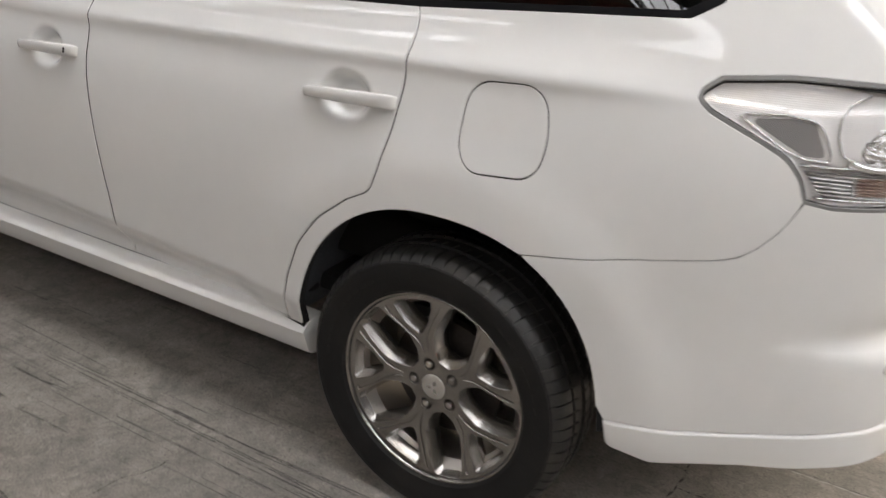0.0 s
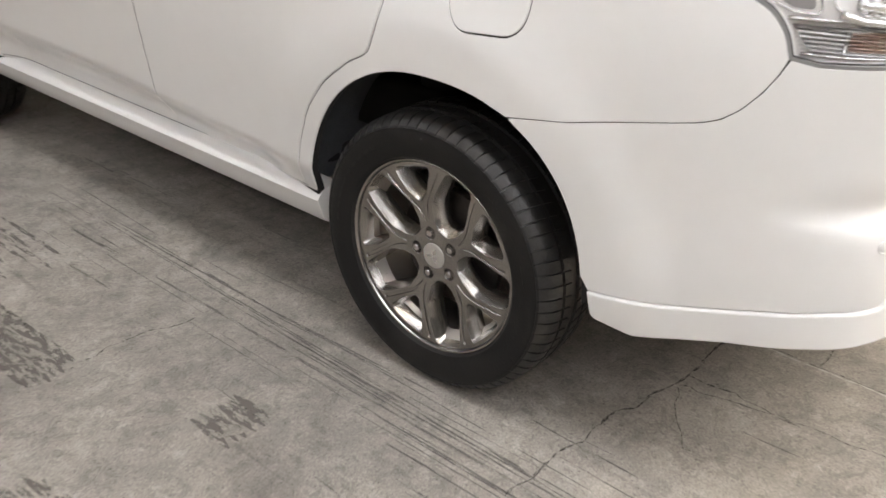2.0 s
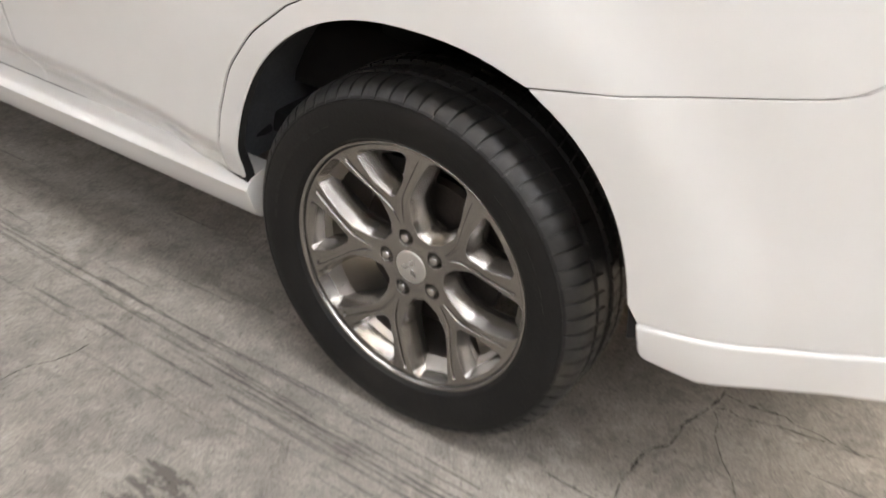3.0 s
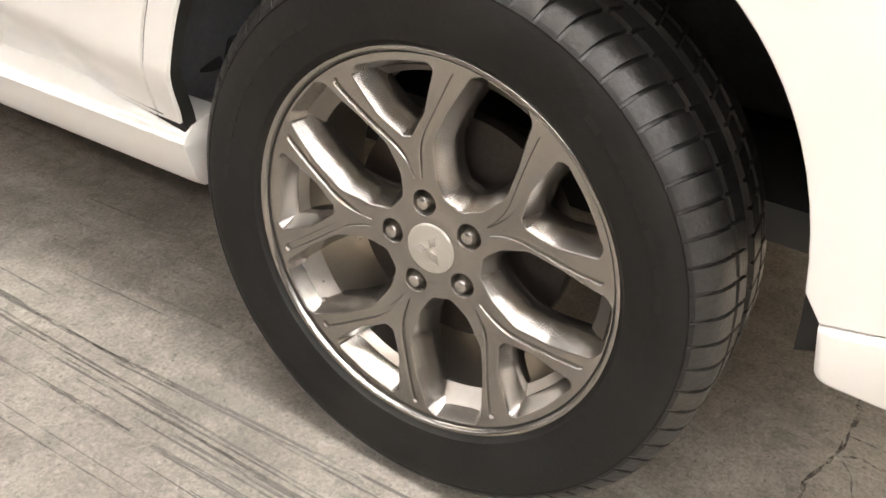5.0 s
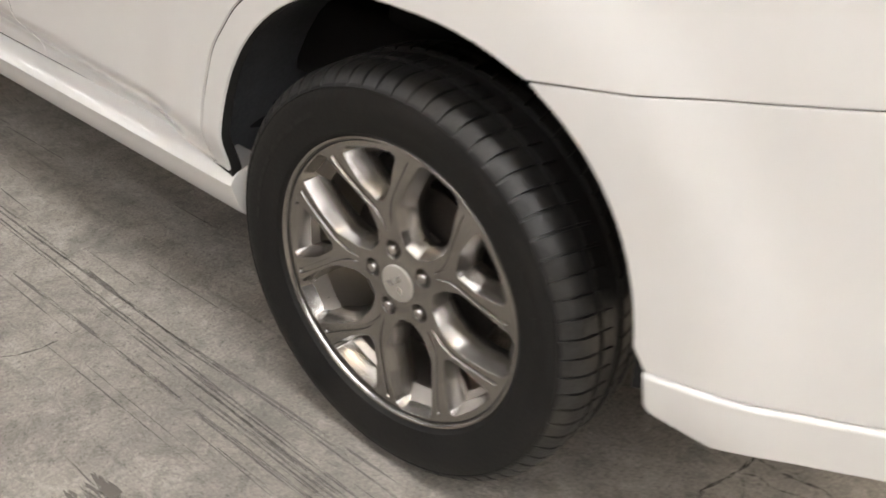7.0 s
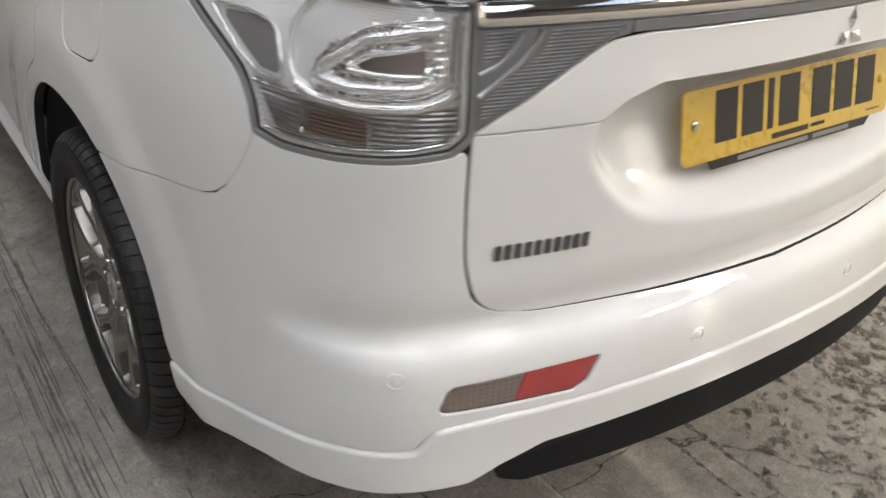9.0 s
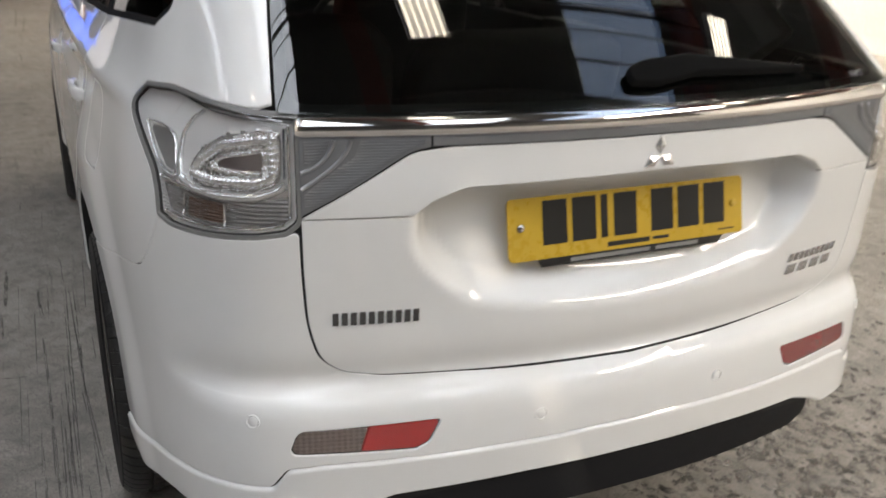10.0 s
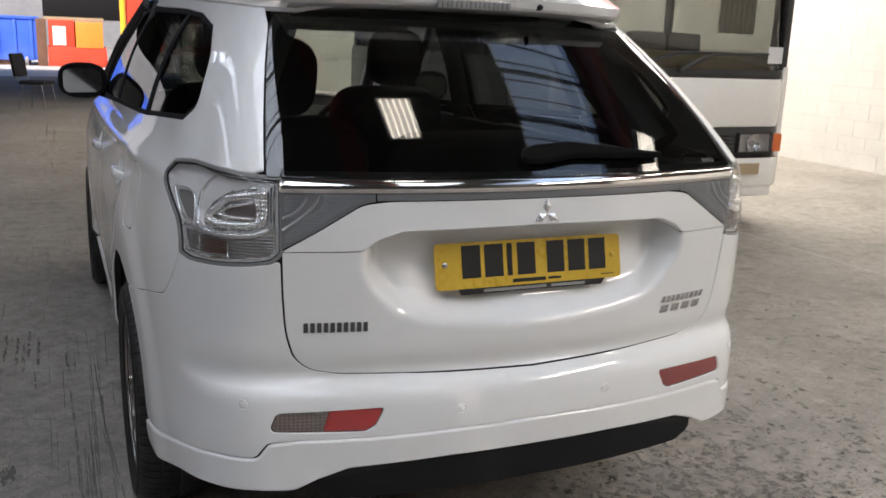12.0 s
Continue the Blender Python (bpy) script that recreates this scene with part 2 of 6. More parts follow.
def fill(loop, holes=(), h=.02, fine=()):
    """Triangles of an outline with holes: 2D points and triples."""
    from mathutils.geometry import delaunay_2d_cdt
    lo, hi = loop.min(0), loop.max(0)
    gx, gy = np.meshgrid(np.arange(lo[0] + h / 2, hi[0], h), np.arange(lo[1] + h / 2, hi[1], h))
    grid = np.column_stack([gx.ravel(), gy.ravel()])
    for u0, u1, z0, z1, step in fine:
        grid = grid[~((grid[:, 0] > u0) & (grid[:, 0] < u1) & (grid[:, 1] > z0) & (grid[:, 1] < z1))]
        gx, gy = np.meshgrid(np.arange(u0 + step / 2, u1, step * (1 if u1 - u0 < .3 else 2)), np.arange(z0 + step / 2, z1, step))
        grid = np.vstack([grid, np.column_stack([gx.ravel(), gy.ravel()])])
    grid = grid[inside(grid, loop)]
    for o in holes:
        grid = grid[~inside(grid, o)]
    if len(grid):
        near = np.full(len(grid), h * .55)
        for u0, u1, z0, z1, step in fine:
            near[(grid[:, 0] > u0) & (grid[:, 0] < u1) & (grid[:, 1] > z0) & (grid[:, 1] < z1)] = step * .55
        keep = away(grid, loop) > near
        for o in holes:
            keep &= away(grid, o) > near
        grid = grid[keep]
    rings, pts, edges = [loop, *holes], [], []
    for r in rings:
        k = len(pts)
        pts += [Vector(p) for p in r]
        edges += [(k + i, k + (i + 1) % len(r)) for i in range(len(r))]
    nb = len(pts)
    pts += [Vector(p) for p in grid]
    v, _, f, ov, _, _ = delaunay_2d_cdt(pts, edges, [], 0, 1e-7)
    v2 = np.array([tuple(p) for p in v])
    f = np.array(f)
    mid = v2[f].mean(1)
    ok = inside(mid, loop)
    for o in holes:
        ok &= ~inside(mid, o)
    return v2, f[ok]


def panel(name, outline, mat, parent, label="", holes=(), lift=0.0, edge=.0016, drop=.0009, flange=.006, h=.02, surf=None, norm=None, side=1, dish=False, fine=()):
    """A sheet on the car's skin inside an outline in (u, z), with softened edges turned inwards, or up like a dish. side -1 puts it on the right flank."""
    surf, norm = surf or body, norm or body_normal
    verts, norms, faces = [], [], []

    def put(uv, down, turn=None):
        u = uv[:, 0] * side
        p, n = surf(u, uv[:, 1]), norm(u, uv[:, 1])
        k = sum(map(len, verts))
        verts.append(p + n * (lift - down))
        if turn is not None:
            e = .002
            q = surf(u + turn[:, 0] * e * side, uv[:, 1] + turn[:, 1] * e) - p
            q /= np.linalg.norm(q, axis=1, keepdims=True)
            nn = n + q
            n = nn / np.linalg.norm(nn, axis=1, keepdims=True)
        norms.append(n)
        return k
    inner = inset(outline, edge)
    hole_in = [inset(o, -edge) for o in holes]
    uv, tri = fill(inner, hole_in, h, fine)
    put(uv, 0)
    faces += [tuple(t) for t in tri]
    for loop, ring, sgn in [(outline, inner, 1)] + [(o, r, -1) for o, r in zip(holes, hole_in)]:
        t = (loop - ring)
        t /= np.maximum(np.linalg.norm(t, axis=1, keepdims=True), 1e-9) * (-1 if dish else 1)
        a = [int(np.abs(uv - p).sum(1).argmin()) for p in ring]
        b, d = put(loop, drop, t * 1.2), put(loop, flange, t * 4)
        n = len(loop)
        for i in range(n):
            j = (i + 1) % n
            for f in ((a[i], b + i, b + j, a[j]), (b + i, d + i, d + j, b + j)):
                if len(set(f)) == 4:
                    faces.append(f if sgn > 0 else f[::-1])
    if side > 0:
        faces = [f[::-1] for f in faces]
    return mesh_object(name, np.vstack(verts), faces, mat, parent, label, normals=np.vstack(norms))


def bead(name, path, width, height, mat, parent, label="", surf=None, norm=None, side=1, lift=0.0, segs=6):
    """A raised bead along a path in (u, z) on the skin."""
    surf, norm = surf or body, norm or body_normal
    path = np.array(path, float)
    seg = np.linalg.norm(np.diff(path, axis=0), axis=1)
    s = np.concatenate([[0], np.cumsum(seg)])
    k = max(2, int(s[-1] / .012))
    t = np.linspace(0, s[-1], k)
    pts = np.column_stack([np.interp(t, s, path[:, i]) for i in (0, 1)])
    tan = np.gradient(pts, axis=0)
    tan /= np.linalg.norm(tan, axis=1, keepdims=True)
    out = np.column_stack([-tan[:, 1], tan[:, 0]])
    verts, faces = [], []
    for j in range(segs + 1):
        a = math.pi * j / segs
        uv = pts + out * (width / 2 * math.cos(a))
        u = uv[:, 0] * side
        verts.append(surf(u, uv[:, 1]) + norm(u, uv[:, 1]) * (lift + height * math.sin(a) ** .8))
    for j in range(segs):
        for i in range(k - 1):
            f = (j * k + i, j * k + i + 1, (j + 1) * k + i + 1, (j + 1) * k + i)
            faces.append(f if side < 0 else f[::-1])
    faces += [tuple(j * k for j in range(segs + 1)), tuple(j * k + k - 1 for j in range(segs, -1, -1))]
    return mesh_object(name, np.vstack(verts), faces, mat, parent, label)
# ---- the hall ----
def concrete():
    """Worn grey concrete: mottling, dark blotches, fine grit and drag scratches along y."""
    m = bpy.data.materials.new("concrete_floor")
    m.use_nodes = True
    nt, b = m.node_tree, m.node_tree.nodes["Principled BSDF"]
    nodes, link = nt.nodes, nt.links.new
    co = nodes.new("ShaderNodeTexCoord")

    def noise_node(scale, detail=4, rough=.6, stretch=None, dist=0.0):
        n = nodes.new("ShaderNodeTexNoise")
        n.inputs["Scale"].default_value, n.inputs["Detail"].default_value = scale, detail
        n.inputs["Roughness"].default_value, n.inputs["Distortion"].default_value = rough, dist
        src = co.outputs["Object"]
        if stretch:
            mp = nodes.new("ShaderNodeMapping")
            mp.inputs["Scale"].default_value = stretch
            link(src, mp.inputs["Vector"])
            src = mp.outputs[0]
        link(src, n.inputs["Vector"])
        return n.outputs["Fac"]

    def ramp(src, a, b2, lo, hi):
        r = nodes.new("ShaderNodeMapRange")
        for k, v in zip(("From Min", "From Max", "To Min", "To Max"), (a, b2, lo, hi)):
            r.inputs[k].default_value = v
        link(src, r.inputs["Value"])
        return r.outputs[0]

    def mul(a, b2):
        n = nodes.new("ShaderNodeMath")
        n.operation = "MULTIPLY"
        link(a, n.inputs[0])
        link(b2, n.inputs[1])
        return n.outputs[0]
    tone = ramp(noise_node(1.1, 5), .3, .7, .74, 1.18)
    tone = mul(tone, ramp(noise_node(9, 6, .7), .35, .7, .76, 1.18))
    tone = mul(tone, ramp(noise_node(150, 3, .75), .3, .7, .70, 1.26))
    tone = mul(tone, ramp(noise_node(42, 5, .8, None, 1.2), .58, .63, 1.0, .70))
    tone = mul(tone, ramp(noise_node(13, 9, .80, None, 1.4), .53, .56, 1.0, .80))
    tone = mul(tone, ramp(noise_node(95, 2, .5), .67, .70, 1.0, .58))
    tone = mul(tone, ramp(noise_node(18, 8, .75, (1.2, .8, 1), 1.0), .42, .46, 1.16, 1.0))
    tone = mul(tone, ramp(noise_node(26, 6, .75, None, .6), .60, .74, 1.0, .66))
    tone = mul(tone, ramp(noise_node(3.2, 9, .72, None, .4), .54, .70, 1.0, .68))
    tone = mul(tone, ramp(noise_node(10, 5, .6, (3.2, .14, 1)), .60, .72, 1.0, .70))
    tone = mul(tone, ramp(noise_node(55, 2, .5, (1, 1, 1)), .66, .74, 1.0, .72))
    tone = mul(tone, ramp(noise_node(30, 7, .8), .56, .70, 1.0, 1.25))
    sc = nodes.new("ShaderNodeVectorMath")
    sc.operation = "SCALE"
    sc.inputs[0].default_value = (.262, .238, .210)
    link(tone, sc.inputs["Scale"])
    link(sc.outputs[0], b.inputs["Base Color"])
    link(ramp(noise_node(2.2, 5), .35, .7, .62, .92), b.inputs["Roughness"])
    bp = nodes.new("ShaderNodeBump")
    bp.inputs["Strength"].default_value, bp.inputs["Distance"].default_value = .5, .004
    link(mul(noise_node(70, 5, .7), ramp(noise_node(7, 4), .3, .7, .7, 1.0)), bp.inputs["Height"])
    link(bp.outputs[0], b.inputs["Normal"])
    return m


CONCRETE = concrete()
BLOCK = material("painted_block", (.82, .81, .775), .7, vary=.06, scale=2.5, bump=.5, bump_scale=90, grime=.16, grime_col=(.42, .40, .36), world_space=True)
MORTAR = material("painted_joint", (.70, .69, .655), .8, vary=.06, scale=6, world_space=True)
SHEET = material("roof_sheet", (.11, .112, .115), .6, vary=.12, scale=1.5, grime=.25, grime_col=(.16, .14, .12))
SUN_STOP = material("sun_stop_sheet", (.75, .8, .85), .5, vary=.08, scale=1)
RED_STEEL = material("red_oxide_steel", (.20, .035, .028), .55, vary=.15, scale=3)
GREY_STEEL = material("galvanised_purlin", (.16, .16, .165), .5, metal=.4, vary=.15, scale=4)


def box_object(name, lo, hi, mat, kind="", bevel=0.0, parent=None, label="", category=""):
    ob = part(name, add_box(bmesh.new(), lo, hi, bevel), mat, parent, label)
    return tagged(ob, label, category, "", kind)


X0, X1 = HALL_X
Y0, Y1 = HALL_Y
DOOR_X = (-6.5, 3.4)          # wide opening in the far wall
floor = tagged(part("floor", add_box(bmesh.new(), (X0, Y0, -.2), (X1, Y1, 0)), CONCRETE), "worn grey concrete slab with scratches and stains", "floor", "", "structure")
APRON = material("sunlit_yard_concrete", (.55, .53, .50), .85, vary=.15, scale=.8, grime=.3, grime_col=(.2, .19, .17))
yard = bmesh.new()
bmesh.ops.create_grid(yard, x_segments=8, y_segments=8, size=600, matrix=Matrix.Translation((0, 0, -.21)))
tagged(part("ground", yard, APRON), "pale open ground round the hall", "ground", "", "structure")
tagged(part("pavement", add_box(bmesh.new(), (-40, Y1, -.2), (30, Y1 + 40, -.005)), APRON), "pale concrete yard in full sun", "yard", "", "structure")
wall_east = box_object("wall_east", (X1 + .005, Y0, 0), (X1 + .3, Y1, 6.8), MORTAR, "structure", label="white painted blockwork wall", category="wall")
# West, south and north walls are unseen, added dark for the reflections.
UNSEEN_WALL_DARK = material("unseen_wall_dark", (.045, .042, .040), .7, vary=.15, scale=1.2)
box_object("wall_west", (X0 - .3, Y0, 0), (X0, Y1, 6.8), UNSEEN_WALL_DARK, "structure", label="unseen side wall, added dark for the reflections", category="wall")
box_object("wall_south", (X0, Y0 - .3, 0), (X1, Y0, 6.8), UNSEEN_WALL_DARK, "structure", label="unseen end wall, added dark for the reflections", category="wall")
wall_inner = box_object("wall_inner", (1.3, 16.0, 0), (X1, 16.25, 6.2), MORTAR, "structure", label="white painted blockwork cross wall", category="wall")
far = bmesh.new()
add_box(far, (X0, Y1, 0), (DOOR_X[0], Y1 + .3, 5.0))
add_box(far, (DOOR_X[1], Y1, 0), (X1 + .3, Y1 + .3, 5.0))
# Head set low, out of view, so the side windows reflect less sky.
add_box(far, (DOOR_X[0], Y1, 3.0), (DOOR_X[1], Y1 + .3, 5.0))
tagged(part("wall_north", far, UNSEEN_WALL_DARK), "unseen end wall, added dark, with a wide vehicle opening", "wall", "", "structure")


def roof():
    """Two sheeted slopes with open rooflight strips."""
    bm = bmesh.new()
    xs = sorted({X0 - .3, X1 + .3, *(s[0] - s[1] / 2 for s in STRIPS), *(s[0] + s[1] / 2 for s in STRIPS)})
    ys = sorted({Y0 - .3, RIDGE_Y, Y1 + .3, *(s[2] for s in STRIPS), *(s[3] for s in STRIPS)})
    for xa, xb in zip(xs, xs[1:]):
        for a, b in zip(ys, ys[1:]):
            mx, my = (xa + xb) / 2, (a + b) / 2
            if any(abs(mx - s[0]) < s[1] / 2 and s[2] < my < s[3] for s in STRIPS):
                continue
            lo = [bm.verts.new((x, y, roof_z(y) + dz)) for dz in (.12, .18) for x, y in ((xa, a), (xb, a), (xb, b), (xa, b))]
            for f in ((3, 2, 1, 0), (4, 5, 6, 7), (0, 1, 5, 4), (1, 2, 6, 5), (2, 3, 7, 6), (3, 0, 4, 7)):
                bm.faces.new([lo[k] for k in f])
    tagged(part("ceiling", bm, SHEET), "grey profiled roof sheeting with rooflight strips", "roof", "", "structure")
    # Opaque sheets above the lamps, never in view, added to keep direct sun out.
    sheets = bmesh.new()
    for sx, w, a, b, _, _ in STRIPS:
        vs = [sheets.verts.new((x, y, roof_z(y) + .2)) for x, y in ((sx - w / 2, a), (sx + w / 2, a), (sx + w / 2, b), (sx - w / 2, b))]
        sheets.faces.new(vs)
    bmesh.ops.solidify(sheets, geom=sheets.faces[:], thickness=-.01)
    tagged(part("trim", sheets, SUN_STOP), "unseen opaque sheets over the rooflights, added to stop the sun", "rooflights", "", "structure")
    bars = bmesh.new()
    for sx, w, a, b, _, _ in STRIPS:
        n = int((b - a) / .42)
        for k in range(1, n):
            y = a + (b - a) * k / n
            add_box(bars, (sx - w / 2 - .05, y - .014, roof_z(y) - .02), (sx + w / 2 + .05, y + .014, roof_z(y) + .04))
    tagged(part("trim", bars, GREY_STEEL), "dark glazing bars under the rooflights", "glazing bars", "", "structure")
    y = Y0 + .5
    pur = bmesh.new()
    while y < Y1:
        if abs(y - RIDGE_Y) > .3:
            add_box(pur, (X0, y - .035, roof_z(y) - .16), (X1, y + .035, roof_z(y) + .02))
        y += 1.15
    tagged(part("trim", pur, GREY_STEEL), "grey steel purlins under the roof sheets", "purlins", "", "structure")
    raf = bmesh.new()
    for x in (-12.5, -8.3, -4.1, .1, 4.3, 8.5):
        for a, b in ((Y0, RIDGE_Y), (RIDGE_Y, Y1)):
            n = 14
            for dz, hw in ((-.18, .09), (-.62, .09), (-.40, .012)):
                hh = .012 if hw > .05 else .22
                va = [bm_v for bm_v in (raf.verts.new((x + sx * hw, y, roof_z(y) + dz + sz * hh)) for y in (a, b) for sx, sz in ((-1, -1), (1, -1), (1, 1), (-1, 1)))]
                for f in ((0, 1, 2, 3), (7, 6, 5, 4), (0, 4, 5, 1), (1, 5, 6, 2), (2, 6, 7, 3), (3, 7, 4, 0)):
                    raf.faces.new([va[k] for k in f])
    tagged(part("trim", raf, RED_STEEL), "dark red steel rafters under the roof", "rafters", "", "structure")


roof()
# ---- the car's outer skin: u runs round the plan from the middle of the tail forward along a flank, z is the height ----
def spline(ts, vs):
    """A natural cubic spline through vs (n x k) at ts; returns an evaluator."""
    ts, vs = np.asarray(ts, float), np.asarray(vs, float).reshape(len(ts), -1)
    n, h = len(ts), np.diff(ts)
    a, b = np.zeros((n, n)), np.zeros((n, vs.shape[1]))
    a[0, 0] = a[-1, -1] = 1
    for i in range(1, n - 1):
        a[i, i - 1], a[i, i], a[i, i + 1] = h[i - 1], 2 * (h[i - 1] + h[i]), h[i]
        b[i] = 6 * ((vs[i + 1] - vs[i]) / h[i] - (vs[i] - vs[i - 1]) / h[i - 1])
    m = np.linalg.solve(a, b)

    def at(t):
        t = np.clip(np.asarray(t, float), ts[0], ts[-1])
        i = np.clip(np.searchsorted(ts, t) - 1, 0, n - 2)
        hh, p, q = h[i], (ts[i + 1] - t), (t - ts[i])
        p, q, hh = p[..., None], q[..., None], hh[..., None]
        return m[i] * p ** 3 / (6 * hh) + m[i + 1] * q ** 3 / (6 * hh) + (vs[i] / hh - m[i] * hh / 6) * p + (vs[i + 1] / hh - m[i + 1] * hh / 6) * q
    return at


def smooth(a, b, t):
    t = np.clip((np.asarray(t, float) - a) / (b - a), 0, 1)
    return t * t * (3 - 2 * t)


PLAN_X = [0, .2, .4, .58, .66, .71, .775, .815, .845, .866, .882, .891, .895, .897, .895, .89, .882, .86, .81, .70, .5, .25, 0]
PLAN_Y = [.012, .02, .046, .083, .107, .134, .21, .315, .45, .64, .85, 1.1, 1.5, 2.1, 2.7, 3.2, 3.6, 4.0, 4.25, 4.42, 4.55, 4.61, 4.63]
ROOF_X = [0, .18, .34, .47, .52, .545, .565, .58, .59, .60, .607, .612, .62, .63, .625, .60]
ROOF_Y = [.53, .535, .548, .565, .58, .60, .64, .71, .80, .92, 1.06, 1.25, 1.6, 2.1, 2.55, 2.85]
ROOF_Z = [1.545, 1.544, 1.54, 1.535, 1.535, 1.537, 1.54, 1.545, 1.55, 1.555, 1.56, 1.57, 1.585, 1.60, 1.60, 1.585]
PLAN_U = np.concatenate([[0], np.cumsum(np.hypot(np.diff(PLAN_X), np.diff(PLAN_Y)))])
MIRROR = np.array([[-1, 1]]), np.array([[-1, 1, 1]])
PLAN_XY, ROOF_XYZ = np.column_stack([PLAN_X, PLAN_Y]), np.column_stack([ROOF_X, ROOF_Y, ROOF_Z])
plan_at = spline([*-PLAN_U[2:0:-1], *PLAN_U], np.vstack([PLAN_XY[2:0:-1] * MIRROR[0], PLAN_XY]))
roof_at = spline([*-PLAN_U[2:0:-1], *PLAN_U[:16]], np.vstack([ROOF_XYZ[2:0:-1] * MIRROR[1], ROOF_XYZ]))
REAR_D = spline([.2, .28, .34, .40, .45, .50, .56, .62, .645, .664, .677, .687, .694, .70, .74, .80, .9, 1.0, 1.06, 1.10, 1.165, 1.2],
                [.09, .05, .02, .004, 0, 0, -.003, -.002, .0, .005, .0135, .026, .036, .04, .034, .026, .02, .014, .013, .016, .024, .05])
MID_D = spline([.2, .28, .34, .42, .5, .65, .8, .9, .97, 1.05, 1.10, 1.122, 1.137, 1.17, 1.2],
               [.06, .035, .014, .004, 0, 0, 0, .003, .008, .022, .035, .0425, .051, .068, .085])
SIDE_D = spline([.2, .3, .45, .55, .62, .70, .78, .9, 1.0, 1.045, 1.07, 1.082, 1.092, 1.100, 1.108, 1.117, 1.13, 1.15, 1.17, 1.2],
                [.03, .012, .008, .006, .003, .0, 0, .006, .021, .0310, .0350, .0358, .0346, .0338, .0352, .0405, .0510, .0660, .0775, .093])
BELT = 1.185
WHEEL_Y, WHEEL_Z, BASE = 1.0435, .347, 2.67


def skin(u, z):
    """Points of the skin on the left flank, as an n x 3 array."""
    u, z = np.broadcast_arrays(np.asarray(u, float), np.asarray(z, float))
    p = plan_at(u)
    t = plan_at(u + .004) - plan_at(u - .004)
    t /= np.linalg.norm(t, axis=-1, keepdims=True)
    out = np.stack([t[..., 1], -t[..., 0]], -1)
    low = np.minimum(z, BELT)
    y = p[..., 1]
    tuck = .056 * smooth(1.15, 1.75, y) * (1 - smooth(3.0, 3.3, y)) * (1 - smooth(.435, .535, low + .05 * smooth(2.6, 1.4, y)))
    k1, k2 = smooth(.62, .98, np.abs(u)), smooth(1.10, 1.42, np.abs(u))
    rise = smooth(.97, 1.06, low) * (1 - smooth(1.15, 1.185, low)) * .022 * (1.3 - np.clip(y, .5, 2.4))
    d = (REAR_D(low)[..., 0] * (1 - k1) + MID_D(low)[..., 0] * k1) * (1 - k2) + (SIDE_D(low - rise)[..., 0] + tuck) * k2
    for wy in (WHEEL_Y, WHEEL_Y + BASE):
        r = np.hypot(y - wy, (low - WHEEL_Z) * .97)
        d = d - .011 * smooth(.64, .52, r) * smooth(.25, .42, low)
    base = p - out * d[..., None]
    lower = np.concatenate([base, low[..., None]], -1)
    top = roof_at(u)
    k = ((z - BELT) / (top[..., 2] - BELT))[..., None]
    flat = lower + (top - lower) * np.clip(k, 0, 1.2)
    bulge = .022 * np.sin(np.pi * np.clip(k, 0, 1)) * np.concatenate([out, np.zeros_like(k)], -1)
    res = np.where(k > 0, flat + bulge, lower)
    res = res * np.array([-1, 1, 1])
    res[..., 2] = z
    return res


def skin_round(a, z):
    """The skin with the waist rounded off."""
    a, z = np.broadcast_arrays(np.asarray(a, float), np.asarray(z, float))
    w = .028 * smooth(1.13, 1.16, z) * (1 - smooth(1.26, 1.32, z)) * smooth(.66, .9, np.abs(a))
    p = sum(skin(a, z + w * k) for k in (-1, -.5, 0, .5, 1)) / 5
    p[..., 2] = z
    return p


TAB_U, TAB_Z, TAB = np.arange(-.02, 5.822, .005), np.arange(.2, 1.66, .005), .005
TAB_P = skin_round(*np.meshgrid(TAB_U, TAB_Z, indexing="ij"))
TAB_N = np.cross(np.gradient(TAB_P, axis=1), np.gradient(TAB_P, axis=0))
TAB_N /= np.maximum(np.linalg.norm(TAB_N, axis=-1, keepdims=True), 1e-12)


def lookup(table, u, z):
    """Reads a table of the skin between its nodes; u < 0 is the right flank."""
    u, z = np.broadcast_arrays(np.asarray(u, float), np.asarray(z, float))
    a = np.clip((np.abs(u) - TAB_U[0]) / TAB, 0, len(TAB_U) - 1.001)
    b = np.clip((z - TAB_Z[0]) / TAB, 0, len(TAB_Z) - 1.001)
    i, j = a.astype(int), b.astype(int)
    p, q = (a - i)[..., None], (b - j)[..., None]
    v = (table[i, j] * (1 - p) + table[i + 1, j] * p) * (1 - q) + (table[i, j + 1] * (1 - p) + table[i + 1, j + 1] * p) * q
    v[..., 0] = np.where(u < 0, -v[..., 0], v[..., 0])
    return v


def body(u, z):
    """The outer surface."""
    return lookup(TAB_P, u, z)


def body_normal(u, z):
    v = lookup(TAB_N, u, z)
    return v / np.linalg.norm(v, axis=-1, keepdims=True)


def u_of_y(y):
    """The u of a place on the flank."""
    us = np.linspace(.7, 4.6, 800)
    return float(np.interp(y, plan_at(us)[:, 1], us))


def u_of_x(x):
    """The u of a place on the tail; x > 0 is the right."""
    us = np.linspace(0, .8, 300)
    return -math.copysign(float(np.interp(abs(x), plan_at(us)[:, 0], us)), x)
# ---- the car ----
car = tagged(empty("car"), "white sport utility car with privacy glass parked on the concrete", "car")


